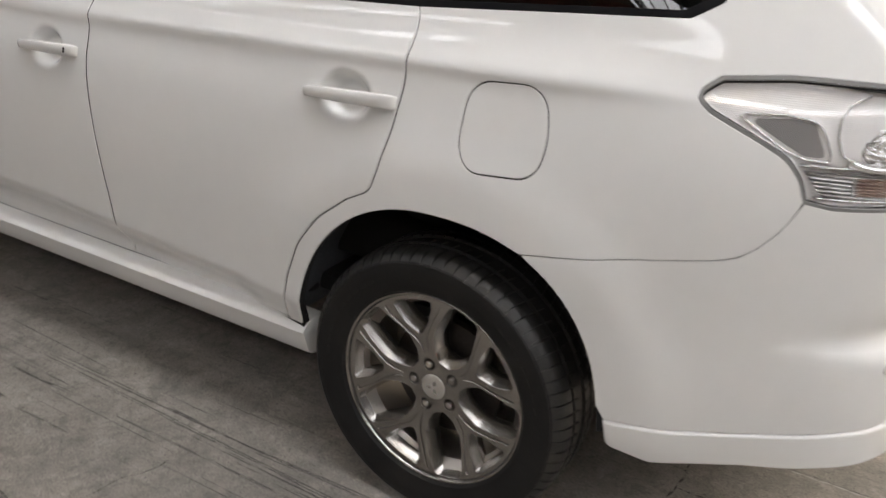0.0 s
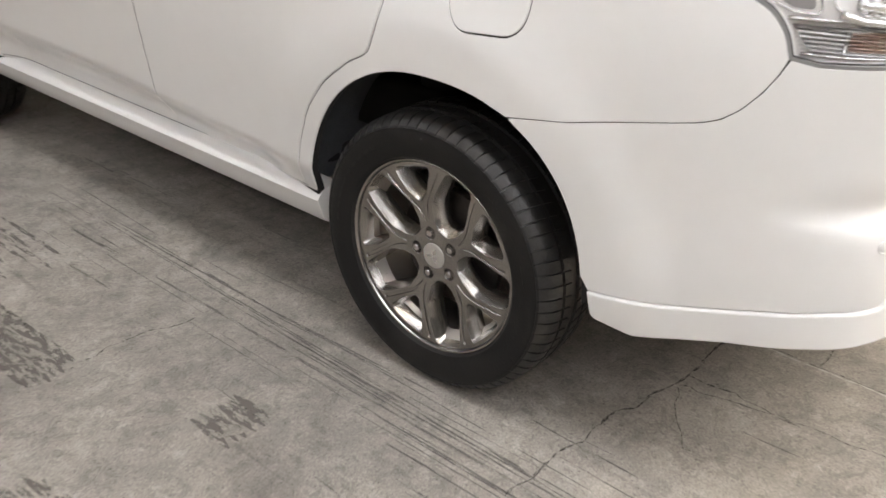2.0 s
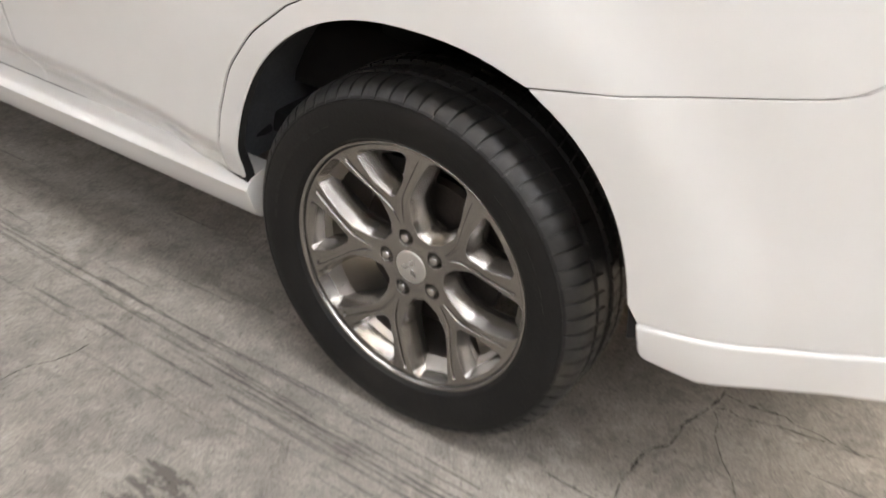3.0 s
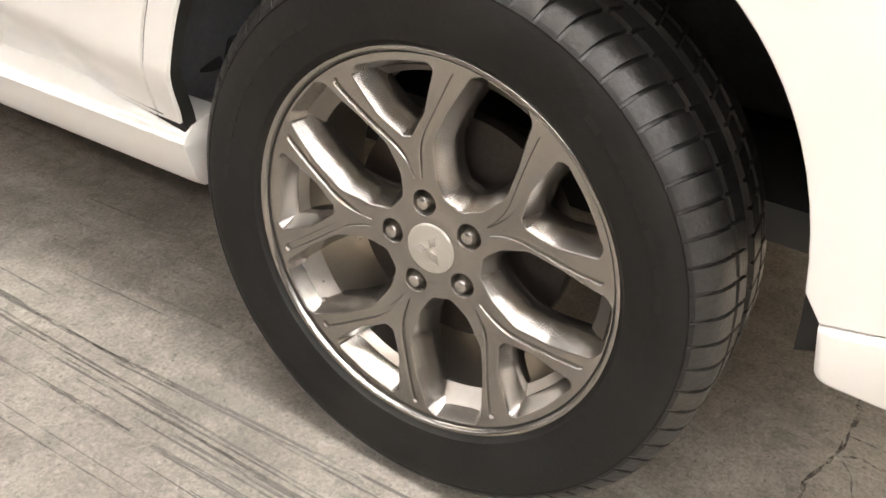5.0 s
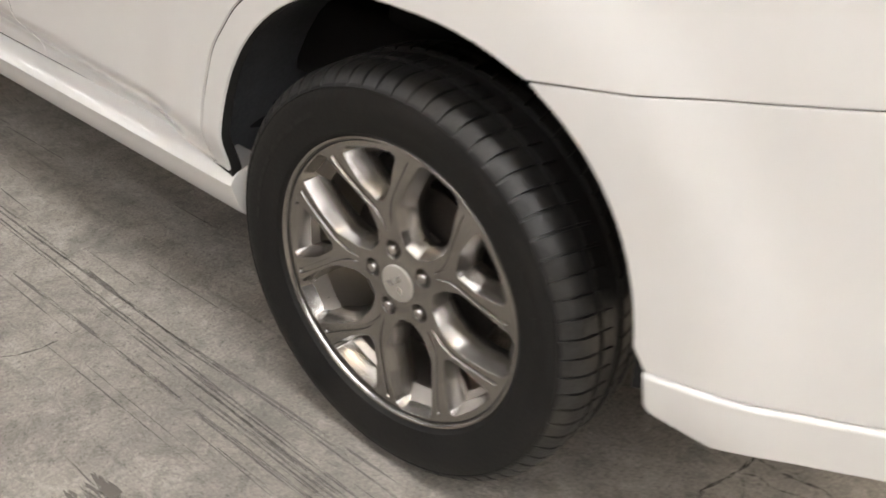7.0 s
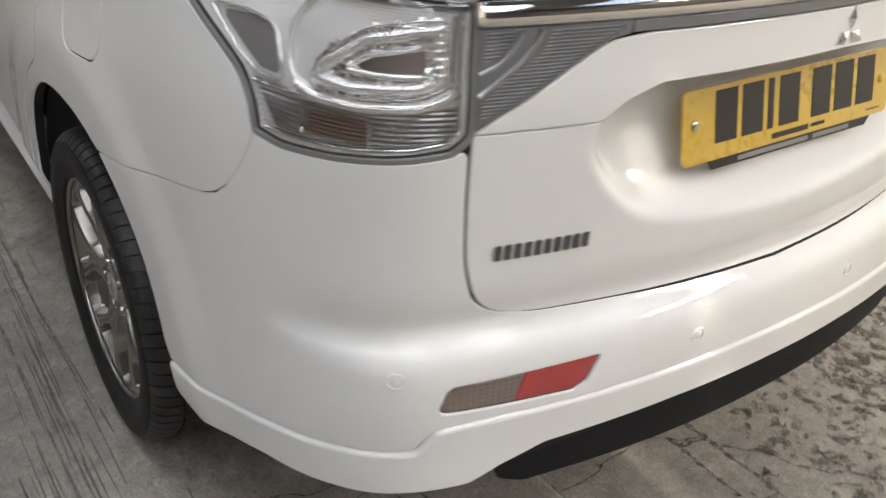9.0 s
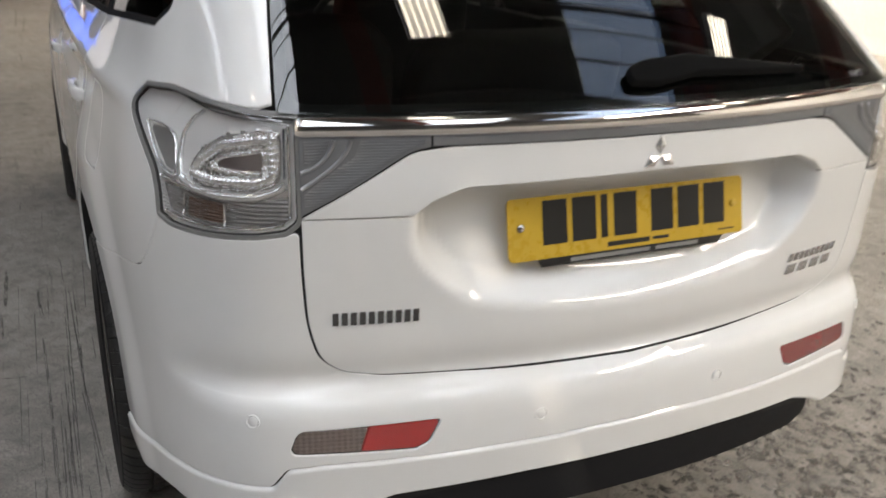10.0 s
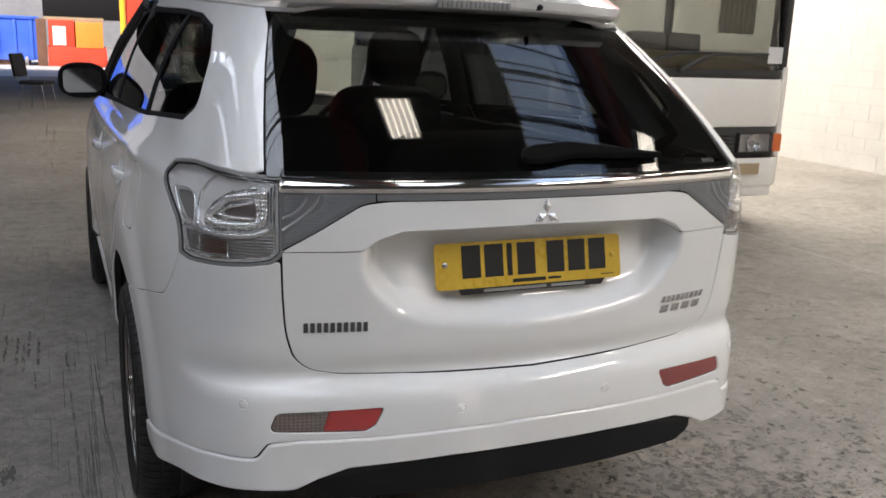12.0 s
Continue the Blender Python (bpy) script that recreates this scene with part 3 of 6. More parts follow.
def arch_line(wy, n=48, grow=0.0, low=.30):
    """The wheel opening in (u, z), from its front foot over the top to its rear foot."""
    pts = []
    for k in range(n + 1):
        a = math.pi * k / n
        c, s = math.cos(a), math.sin(a)
        ry = (.395 if c > 0 else .415) + grow
        y = wy + ry * math.copysign(abs(c) ** (.92 if c > 0 else .84), c)
        z = WHEEL_Z + (.452 + grow) * abs(s) ** (.92 if c > 0 else .84)
        pts.append((u_of_y(y), z))
    pts[0], pts[-1] = (pts[0][0], low), (pts[-1][0], low)
    return pts


REAR_ARCH = arch_line(WHEEL_Y)
FRONT_ARCH = arch_line(WHEEL_Y + BASE)


GAPW = .0042
# the rear door's rear edge, from the waist down round the arch
DOOR_REAR = [(1.776, 1.20), (1.777, 1.125, .05), (1.779, 1.056, .3), (1.797, .953, .3), (1.82, .868, .2), (1.838, .815, .05), (1.90, .783, .09), (1.985, .718, .2), (2.05, .636, .2), (2.09, .535, .3), (2.119, .394)]
B_GAP = [(2.80, 1.17), (2.80, .932, .5), (2.782, .78, .5), (2.756, .603, .5), (2.742, .50, .3), (2.74, .394)]
A_GAP = [(3.86, 1.12), (3.86, .60, .2), (3.80, .394)]


def shift(pts, du, dz=0.0):
    return [(p[0] + du, p[1] + dz, *p[2:]) for p in pts]


FLAP = [(1.62, 1.093, .06), (1.45, 1.103, .06), (1.428, 1.0, .3), (1.447, .915, .055), (1.60, .905, .06), (1.632, .96, .2)]
BUMP_GAP = [(1.49, .754), (1.323, .780, .5), (1.20, .806, .5), (1.12, .8235, .4), (1.072, .834, .2), (1.038, .847, .08), (1.008, .870, .08), (.978, .905, .2), (.957, .940, .2), (.945, .966, .02)]
LAMP = [(1.165, 1.128, .022), (1.125, 1.158, .02), (1.0, 1.171, .2), (.79, 1.173, .2), (.634, 1.168, .006), (.632, 1.0, .02), (.655, .982, .02), (.705, .975, .1), (.81, .968, .2), (.90, .964, .1), (.946, .970, .006), (.958, 1.005, .08), (.985, 1.04, .1), (1.04, 1.066, .15), (1.135, 1.105, .03)]


def flank(side):
    arch = arch_line(WHEEL_Y)
    # quarter panel: up the door gap, along the waist, round the lamp, along the bumper joint, over the arch
    front_foot = [(arch[0][0], .398), (DOOR_REAR[-1][0] - GAPW, .395)]
    up = shift(DOOR_REAR[::-1], -GAPW)[1:-1] + [(1.772, 1.212)]
    win = [(1.50, 1.230, .3), (1.155, 1.250, .03), (1.035, 1.292, .05), (1.035, 1.41, .08), (1.18, 1.49, .1), (1.50, 1.528, .3), (1.772, 1.538)]
    roof_line = [(1.772, 1.568), (1.2, 1.556), (.95, 1.548), (.72, 1.537)]
    tail_edge = [(.6945, 1.50), (.6745, 1.185)]
    lamp_top = [(.70, 1.177), (.79, 1.179, .2), (1.0, 1.177, .2), (1.13, 1.163, .03), (1.173, 1.128, .03), (1.137, 1.099, .03), (1.04, 1.060, .15), (.988, 1.035, .1), (.962, 1.003, .08), (.9485, .969)]
    joint = shift(BUMP_GAP[::-1], .001, .0022)[1:-1] + [(1.4605, .7612)]
    arch_up = [p for p in arch[::-1] if p[0] > 1.464 and p[1] > .415]
    loop = front_foot[::-1][:1] + up + win + roof_line + tail_edge + lamp_top + joint + arch_up + [(arch[0][0], .398)]
    flap = rounded(FLAP, .012)
    panel("quarter_panel", rounded(loop), PAINT, car, holes=[flap], h=.016, side=side, fine=[(1.02, 1.78, 1.06, 1.16, .007)])
    panel("fuel_flap", inset(flap, .004), PAINT, car, side=side, h=.02)
    # doors
    rear_door = [(p[0] + GAPW * .4, *p[1:]) for p in DOOR_REAR] + [(2.74 - GAPW, .394)] + shift(B_GAP[::-1], -GAPW)[1:-1] + [(2.795, 1.172), (1.776, 1.212)]
    panel("rear_door", rounded(rear_door[1:]), PAINT, car, h=.016, side=side, fine=[(1.77, 2.80, 1.082, 1.15, .007), (1.83, 2.02, .94, 1.081, .006)], surf=door_skin, norm=door_normal)
    front_door = shift(B_GAP, GAPW * .4)[1:] + shift(A_GAP[::-1], -GAPW) + [(2.80, 1.172)]
    panel("front_door", rounded(front_door), PAINT, car, h=.02, side=side, fine=[(2.87, 3.06, .91, 1.05, .006)], surf=door_skin, norm=door_normal)
    fa = FRONT_ARCH
    fender = shift(A_GAP, GAPW * .4) + [(fa[-1][0], .41)] + [p for p in fa[::-1] if p[1] > .42] + [(fa[0][0], .55), (4.86, .62), (4.80, .80, .1), (4.55, .95, .2), (4.2, 1.04), (3.95, 1.09)]
    panel("front_wing", rounded(fender), PAINT, car, h=.03, side=side)


HANDLES = ((1.917, 1.011), (2.961, .979))


def cup(u, z):
    """Depth of the finger cups behind the door handles."""
    d = 0
    for cu, cz in HANDLES:
        d = d + .030 * (1 - smooth(.5, 1.0, np.hypot((np.abs(u) - cu - .010) / .076, (z - cz) / .058)))
    return d


def door_skin(u, z):
    u, z = np.broadcast_arrays(np.asarray(u, float), np.asarray(z, float))
    return body(u, z) - body_normal(u, z) * cup(u, z)[..., None]


def grid_normal(surf, sign=1):
    def normal(u, z, e=.009):
        u, z = np.broadcast_arrays(np.asarray(u, float), np.asarray(z, float))
        n = np.cross(surf(u, z + e) - surf(u, z - e), surf(u + e, z) - surf(u - e, z))
        n /= np.linalg.norm(n, axis=-1, keepdims=True)
        ref = body_normal(u, z)
        return np.where((n * ref).sum(-1, keepdims=True) < 0, -n, n)
    return normal


door_normal = grid_normal(door_skin)


def recess(u, z):
    """Depth of the hollow round the number plate."""
    a = np.abs(u)
    half = .350 + .10 * smooth(.80, .97, z)
    foot = .800 + .28 * np.minimum(a, .40) ** 2
    deep = .046 + .038 * smooth(.82, .99, z)
    return deep * smooth(foot, foot + .07, z) * (1 - smooth(half - .065, half + .005, a)) * (1 - smooth(1.06, 1.062, z))


def tail_skin(u, z):
    u, z = np.broadcast_arrays(np.asarray(u, float), np.asarray(z, float))
    return body(u, z) + np.stack([0 * u, recess(u, z), 0 * u], -1)


tail_normal = grid_normal(tail_skin)


def mirrored(half):
    """A closed outline from its left half, which runs from the middle above to the middle below."""
    return half + [(-p[0], *p[1:]) for p in half[::-1] if abs(p[0]) > 1e-6]


def tail():
    gate_low = [(0, 1.055), (.36, 1.048, .04), (.415, 1.028, .02), (.445, 1.0035), (.628, 1.0035), (.626, .91, .5), (.620, .815, .4), (.600, .750, .09), (.565, .719, .09), (.50, .708, .3), (.29, .701, .5), (0, .694)]
    panel("tailgate", rounded(mirrored(gate_low)), PAINT, car, h=.0085, surf=tail_skin, norm=tail_normal)
    trim = [(0, 1.1185), (.385, 1.1175, .08), (.45, 1.110, .08), (.555, 1.047, .2), (.627, 1.0065), (.447, 1.0065, .01), (.417, 1.030, .03), (.36, 1.051, .05), (0, 1.058)]
    panel("tailgate_trim", rounded(mirrored(trim)), PAINT, car, flange=.07, h=.016, lift=.001)
    arch = [p for p in arch_line(WHEEL_Y)[::-1] if p[0] < 1.450 and p[1] > .436]
    bumper = [(0, .6918), (.29, .6988, .5), (.50, .7056, .3), (.5675, .7163, .09), (.605, .747, .09), (.625, .815, .4), (.631, .91, .5), (.633, .985, .01), (.655, .9765, .02), (.705, .970, .1), (.81, .963, .2), (.90, .9595, .1), (.9445, .9665)] + [(p[0], p[1] - .0) for p in BUMP_GAP[::-1][1:-1]] + [(1.4545, .7585)] + arch[::-1] + [(1.243, .434), (1.087, .455, .5), (.911, .495, .3), (.803, .513, .3), (.69, .519, .02), (.663, .556, .02), (.60, .5625, .1), (.392, .563, .5), (.078, .570, .5), (0, .570)]
    lens = [(.660, .583, .012), (.643, .630, .02), (.391, .634, .006), (.413, .589, .02), (.437, .576, .02)]
    hole = rounded(lens, .008)
    hole_r = np.column_stack([-hole[:, 0], hole[:, 1]])[::-1]
    panel("rear_bumper", rounded(mirrored(bumper)), PAINT, car, h=.016, holes=[hole, hole_r])
    skirt = [(0, .5675), (.078, .5675, .5), (.392, .5605, .5), (.60, .560, .1), (.660, .553, .02), (.686, .516, .02), (.803, .510, .3), (.911, .492, .3), (1.087, .452, .5), (1.243, .431), (1.232, .372, .02), (1.14, .360, .03), (.957, .408, .3), (.81, .430, .3), (.70, .437, .3), (.60, .437, .05), (.548, .462, .05), (.475, .486, .05), (.222, .497, .5), (0, .499)]
    panel("bumper_skirt", rounded(mirrored(skirt)), PAINT, car, h=.016, lift=.006, edge=.006, drop=.004, flange=.03)
    dif = [(0, .506), (.222, .504, .5), (.48, .493, .05), (.553, .462, .04), (.553, .425, .03), (.50, .40, .03), (0, .405)]
    panel("diffuser", rounded(mirrored(dif)), DARK, car, lift=-.006, h=.03)


flank(1)
flank(-1)
tail()
# black shell painting the shade behind the joints, open where the panels are hollowed
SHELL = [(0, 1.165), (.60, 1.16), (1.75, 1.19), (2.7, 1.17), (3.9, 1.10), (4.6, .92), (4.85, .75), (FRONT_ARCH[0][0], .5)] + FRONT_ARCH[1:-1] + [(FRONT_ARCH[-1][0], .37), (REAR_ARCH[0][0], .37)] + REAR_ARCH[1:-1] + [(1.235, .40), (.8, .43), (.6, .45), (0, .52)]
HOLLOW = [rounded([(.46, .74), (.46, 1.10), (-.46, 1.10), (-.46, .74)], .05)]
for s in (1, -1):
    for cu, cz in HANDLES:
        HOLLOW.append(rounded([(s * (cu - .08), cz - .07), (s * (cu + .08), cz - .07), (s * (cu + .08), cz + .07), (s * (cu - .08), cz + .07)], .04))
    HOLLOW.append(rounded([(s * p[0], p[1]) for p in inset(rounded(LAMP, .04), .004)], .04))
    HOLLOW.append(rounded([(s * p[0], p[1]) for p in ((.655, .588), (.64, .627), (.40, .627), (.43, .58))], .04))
panel("gap_shade_shell", rounded(mirrored([(p[0], p[1]) for p in SHELL])), GAP, car, lift=-.0056, h=.025, flange=.02, holes=HOLLOW)
# ---- wheels: axis along x, outer face towards -x ----
def pol(r, a):
    return np.array([r * math.cos(a), r * math.sin(a)])


RIM_TURN = radians(2.3)


def arm_groove(k, sg):
    """The line of the shallow groove along one arm of a spoke."""
    a0 = RIM_TURN + math.tau * k / 5
    pts = [pol(.088, a0 + sg * radians(3.2)), pol(.106, a0 + sg * radians(4.4)), pol(.130, a0 + sg * radians(7.6)), pol(.155, a0 + sg * radians(12.6)), pol(.185, a0 + sg * radians(17.3)), pol(.222, a0 + sg * radians(21.0))]
    return spline(range(6), np.array(pts))(np.linspace(0, 5, 40))


def groove_loop(k, sg):
    """The outline of a groove: pointed near the hub, round near the rim."""
    g = arm_groove(k, sg)
    tan = np.gradient(g, axis=0)
    tan /= np.linalg.norm(tan, axis=1, keepdims=True)
    nor = np.column_stack([-tan[:, 1], tan[:, 0]])
    w = .0050 * (.22 + .78 * smooth(0, 22, np.arange(len(g))))[:, None]
    tip = [g[-1] + .0050 * (nor[-1] * math.cos(a) + tan[-1] * math.sin(a)) for a in np.linspace(0, math.pi, 9)[1:-1]]
    loop = np.vstack([g + nor * w, tip, (g - nor * w)[::-1]])
    x, y = loop[:, 0], loop[:, 1]
    return loop if (x * np.roll(y, -1) - y * np.roll(x, -1)).sum() > 0 else loop[::-1]


def rim_face(y, z):
    """How far the spoke face stands out at places on the wheel."""
    r = np.hypot(np.asarray(y, float), np.asarray(z, float))
    return -(.071 + .017 * smooth(.06, .215, r) + .002 * smooth(.055, .04, r))


def rim_mesh():
    outer = np.array([pol(.2405, math.tau * k / 120) for k in range(120)])
    bore = np.array([pol(.0318, math.tau * k / 32) for k in range(32)])
    nut_holes = [pol(.0575, RIM_TURN + math.tau * k / 5) + np.array([pol(.0172, math.tau * j / 24) for j in range(24)]) for k in range(5)]
    big = [(.0665, -.014, .014), (.0665, .014, .014), (.088, .036, .03), (.126, .0540, .035), (.170, .0515, .06), (.226, .0425, .014), (.2365, .030, .01), (.2375, 0, .1), (.2365, -.030, .01), (.226, -.0425, .014), (.170, -.0515, .06), (.126, -.0540, .035), (.088, -.036, .03)]
    tri = [(.1400, -.007, .007), (.1400, .007, .007), (.168, .0335, .03), (.2180, .0580, .010), (.2270, .048, .010), (.2315, 0, .2), (.2270, -.048, .010), (.2180, -.0580, .010), (.168, -.0335, .03)]
    holes = []
    for k in range(5):
        for shape, a in ((big, RIM_TURN + math.tau * (k + .5) / 5), (tri, RIM_TURN + math.tau * k / 5)):
            c, s = math.cos(a), math.sin(a)
            holes.append(np.array([(p[0] * c - p[1] * s, p[0] * s + p[1] * c) for p in inset(rounded(shape, .005, 6), .0016)]))
    grown = [inset(h, -.0014) for h in holes]
    grooves = [groove_loop(k, sg) for k in range(5) for sg in (1, -1)]
    v2, tri_f = fill(outer, [*grown, *nut_holes, *grooves, bore], .005)
    e = 8e-4
    verts = [(float(x), y, z) for x, (y, z) in zip(rim_face(v2[:, 0], v2[:, 1]), v2)]
    gy = (rim_face(v2[:, 0] + e, v2[:, 1]) - rim_face(v2[:, 0] - e, v2[:, 1])) / (2 * e)
    gz = (rim_face(v2[:, 0], v2[:, 1] + e) - rim_face(v2[:, 0], v2[:, 1] - e)) / (2 * e)
    norms = [(-1.0, float(a), float(b)) for a, b in zip(gy, gz)]
    faces = [tuple(t)[::-1] for t in tri_f]

    def ring(loop, dx, into, lean):
        k = len(verts)
        verts.extend((float(x) + dx, y, z) for x, (y, z) in zip(rim_face(loop[:, 0], loop[:, 1]), loop))
        norms.extend((-lean, float(q[0]), float(q[1])) for q in into * math.sqrt(max(0, 1 - lean * lean)))
        return k
    for h, g in [*zip(holes, grown), *((inset(n, .0012), n) for n in nut_holes)]:
        into = h - g
        into /= np.linalg.norm(into, axis=1, keepdims=True)
        into = sum(np.roll(into, k, 0) for k in range(-3, 4))
        into /= np.linalg.norm(into, axis=1, keepdims=True)
        deep = .026 if len(h) == 24 else .050
        ks = [ring(g, 0, into, .97)] + ([ring(h, .003, into, .5), ring(inset(h, .0015), deep, into, .2)] if deep < .04 else [ring(h, .0011, into, .75), ring(inset(h, .0004), .0022, into, .52), ring(inset(h, .0105), .0260, into, .44), ring(inset(h, .0115), .050, into, .12)])
        n = len(h)
        for a, b in zip(ks, ks[1:]):
            for i in range(n):
                j = (i + 1) % n
                faces.append((a + i, a + j, b + j, b + i))
    for g in grooves:
        low = inset(g, .0011)
        into = low - g
        into /= np.maximum(np.linalg.norm(into, axis=1, keepdims=True), 1e-9)
        ks = [ring(g, 0, into, .80), ring(low, .0042, into, .45)]
        n = len(g)
        faces += [(ks[0] + i, ks[0] + (i + 1) % n, ks[1] + (i + 1) % n, ks[1] + i) for i in range(n)]
        f2, ft = fill(low, (), .006)
        k = ring(f2, .0042, np.zeros_like(f2), 1.0)
        faces += [tuple(int(q) + k for q in t) for t in ft]
    return verts, faces, norms


def tyre_mesh():
    side = [(.238, -.088), (.2455, -.0935), (.250, -.0965), (.254, -.1010), (.260, -.1030), (.266, -.1035), (.280, -.1075), (.300, -.1105), (.318, -.1095), (.3225, -.1078), (.3240, -.1090), (.3285, -.1060), (.3375, -.0990)]
    tread = [(.3445, -.0905), (.3490, -.0800), (.3512, -.0680), (.3518, -.0580), (.3520, -.0500), (.3450, -.0490), (.3450, -.0410), (.3525, -.0400), (.3530, -.0140), (.3460, -.0130), (.3460, -.0040)]
    half = side + tread
    prof = half + [(r, -x) for r, x in half[::-1]]
    n, pitch = len(prof), 72
    steps = [(0, 0), (.02, 1), (.15, 1), (.17, 0), (.44, 0), (.72, 0)]
    segs = pitch * len(steps)
    verts, faces = [], []
    for k in range(segs):
        frac, cut = steps[k % len(steps)]
        a = math.tau * (k // len(steps) + frac) / pitch
        for i, (r, x) in enumerate(prof):
            j = i if i < len(half) else n - 1 - i
            if cut and 11 <= j:
                r -= (.0060 if j > 12 else .0020 * (j - 10)) if j < 18 else (.004 if j in (20, 21) else 0)
            lag = .75 * max(0.0, .101 - abs(x)) ** 1.15 if j >= 11 else 0.0
            y, z = r * math.cos(a + lag), r * math.sin(a + lag)
            if z < -WHEEL_Z:
                x += .06 * (-z - WHEEL_Z) * (1 if x > 0 else -1)
                z = -WHEEL_Z
            verts.append((x, y, z))
    for k in range(segs):
        k2 = (k + 1) % segs
        for i in range(n - 1):
            faces.append((k * n + i, k2 * n + i, k2 * n + i + 1, k * n + i + 1))
    return verts, faces


def arc_bars(spans, r0, r1, x, mat, parent, label):
    """Raised plain bars along the sidewall, in place of lettering."""
    verts, faces = [], []
    for a0, a1 in spans:
        k0, n = len(verts), 5
        for i in range(n + 1):
            a = radians(a0 + (a1 - a0) * i / n)
            for r, dx in ((r0, .001), (r0 + .0015, -.0003), (r1 - .0015, -.0003), (r1, .001)):
                verts.append((x + dx, r * math.cos(a), r * math.sin(a)))
        for i in range(n):
            for j in range(3):
                q = k0 + i * 4 + j
                faces.append((q, q + 4, q + 5, q + 1))
        faces += [tuple(k0 + j for j in range(4)), tuple(k0 + n * 4 + 3 - j for j in range(4))]
    return mesh_object("lettering_bar", verts, faces, mat, parent, label, smooth_on=False)


LETTER = material("sidewall_lettering", (.012, .0116, .0112), .52, spec=.3, vary=.2, scale=20)
CAP_FACE = material("wheel_cap", (.55, .53, .49), .3, metal=.6, vary=.05, scale=40)
RIM_V, RIM_F, RIM_N = rim_mesh()
TYRE_V, TYRE_F = tyre_mesh()
SHARED = {}


def shared(name, make, parent):
    """A part that shares its mesh with its twins on the other wheels."""
    if name not in SHARED:
        SHARED[name] = make(parent)
        return SHARED[name]
    src = SHARED[name]
    ob = new(name.split("#")[0], src.data)
    ob.parent = parent
    return ob


def rim_part(parent):
    norms = np.array(RIM_N, float)
    norms /= np.linalg.norm(norms, axis=1, keepdims=True)
    verts = np.array(RIM_V, float)
    faces = []
    for f in RIM_F:
        p = verts[list(f)]
        n = np.cross(p[2] - p[0], p[3] - p[1]) if len(f) == 4 else np.cross(p[1] - p[0], p[2] - p[0])
        faces.append(f if n @ norms[list(f)].mean(0) >= 0 else f[::-1])
    return mesh_object("rim", verts, faces, ALLOY, parent, "machined grey alloy rim with forked spokes", normals=norms)


def tyre_part(parent):
    n = 48
    kinds = [1 if 11 <= min(i % (n - 1), n - 2 - i % (n - 1)) else 0 for i in range(len(TYRE_F))]
    ob = mesh_object("tyre", TYRE_V, TYRE_F, RUBBER, parent, "worn black road tyre with ribbed shoulder", mats=[RUBBER, TREAD], face_mats=kinds)
    ob.data.set_sharp_from_angle(angle=radians(24))
    return ob


def lip_part(parent):
    bm = bmesh.new()
    add_lathe(bm, [(.2395, -.0850), (.2402, -.0895), (.2415, -.0935), (.2440, -.0962), (.2468, -.0962), (.2488, -.0940), (.2486, -.089), (.245, -.084)], 120)
    bmesh.ops.recalc_face_normals(bm, faces=bm.faces)
    return part("rim_lip", bm, ALLOY, parent, "", 60)


def barrel_part(parent):
    bm = bmesh.new()
    add_lathe(bm, [(.2392, -.084), (.232, -.072), (.221, -.058), (.208, -.045), (.205, .0), (.207, .06), (.222, .095)], 96)
    return part("barrel", bm, BARREL, parent)


def disc_part(parent):
    bm = bmesh.new()
    add_lathe(bm, [(.0, -.035), (.07, -.035), (.074, -.03), (.074, -.012), (.150, -.012), (.152, -.006), (.152, .006), (.0, .006)], 64)
    return part("brake_disc", bm, DISC, parent, "rust-stained steel brake disc")


def cap_part(parent):
    bm = bmesh.new()
    add_lathe(bm, [(.0325, -.062), (.0325, -.0735), (.031, -.0752), (.028, -.0757), (.0, -.0760)], 40)
    return part("hub_cap", bm, CAP_FACE, parent, "silver wheel centre cap")


def emblem_part(parent):
    bm = bmesh.new()
    for k in range(3):
        a = radians(90 + 20 + 120 * k)
        c, s = math.cos(a), math.sin(a)
        q = [(.001, 0), (.011, .0062), (.022, 0), (.011, -.0062)]
        vs = [bm.verts.new((-.0763 - dx, p * c - w * s, p * s + w * c)) for dx in (0, .0012) for p, w in q]
        for f in ((4, 5, 6, 7), (0, 1, 5, 4), (1, 2, 6, 5), (2, 3, 7, 6), (3, 0, 4, 7)):
            bm.faces.new([vs[i] for i in f])
    return part("emblem", bm, CHROME, parent)


def nut_mesh():
    bm = bmesh.new()
    add_lathe(bm, [(.0125, 0), (.0125, -.003), (.0115, -.006)], 20)
    add_lathe(bm, [(.0118, -.004), (.0118, -.016), (.0104, -.0185)], 6)
    add_lathe(bm, [(.0095, -.017), (.0092, -.023), (.0075, -.0265), (.0035, -.0282), (.0004, -.0285)], 16)
    return bm


def pocket_mesh():
    bm = bmesh.new()
    add_lathe(bm, [(.0172, -.004), (.0168, -.001), (.0130, .0006), (.004, .0006)], 24)
    return bm


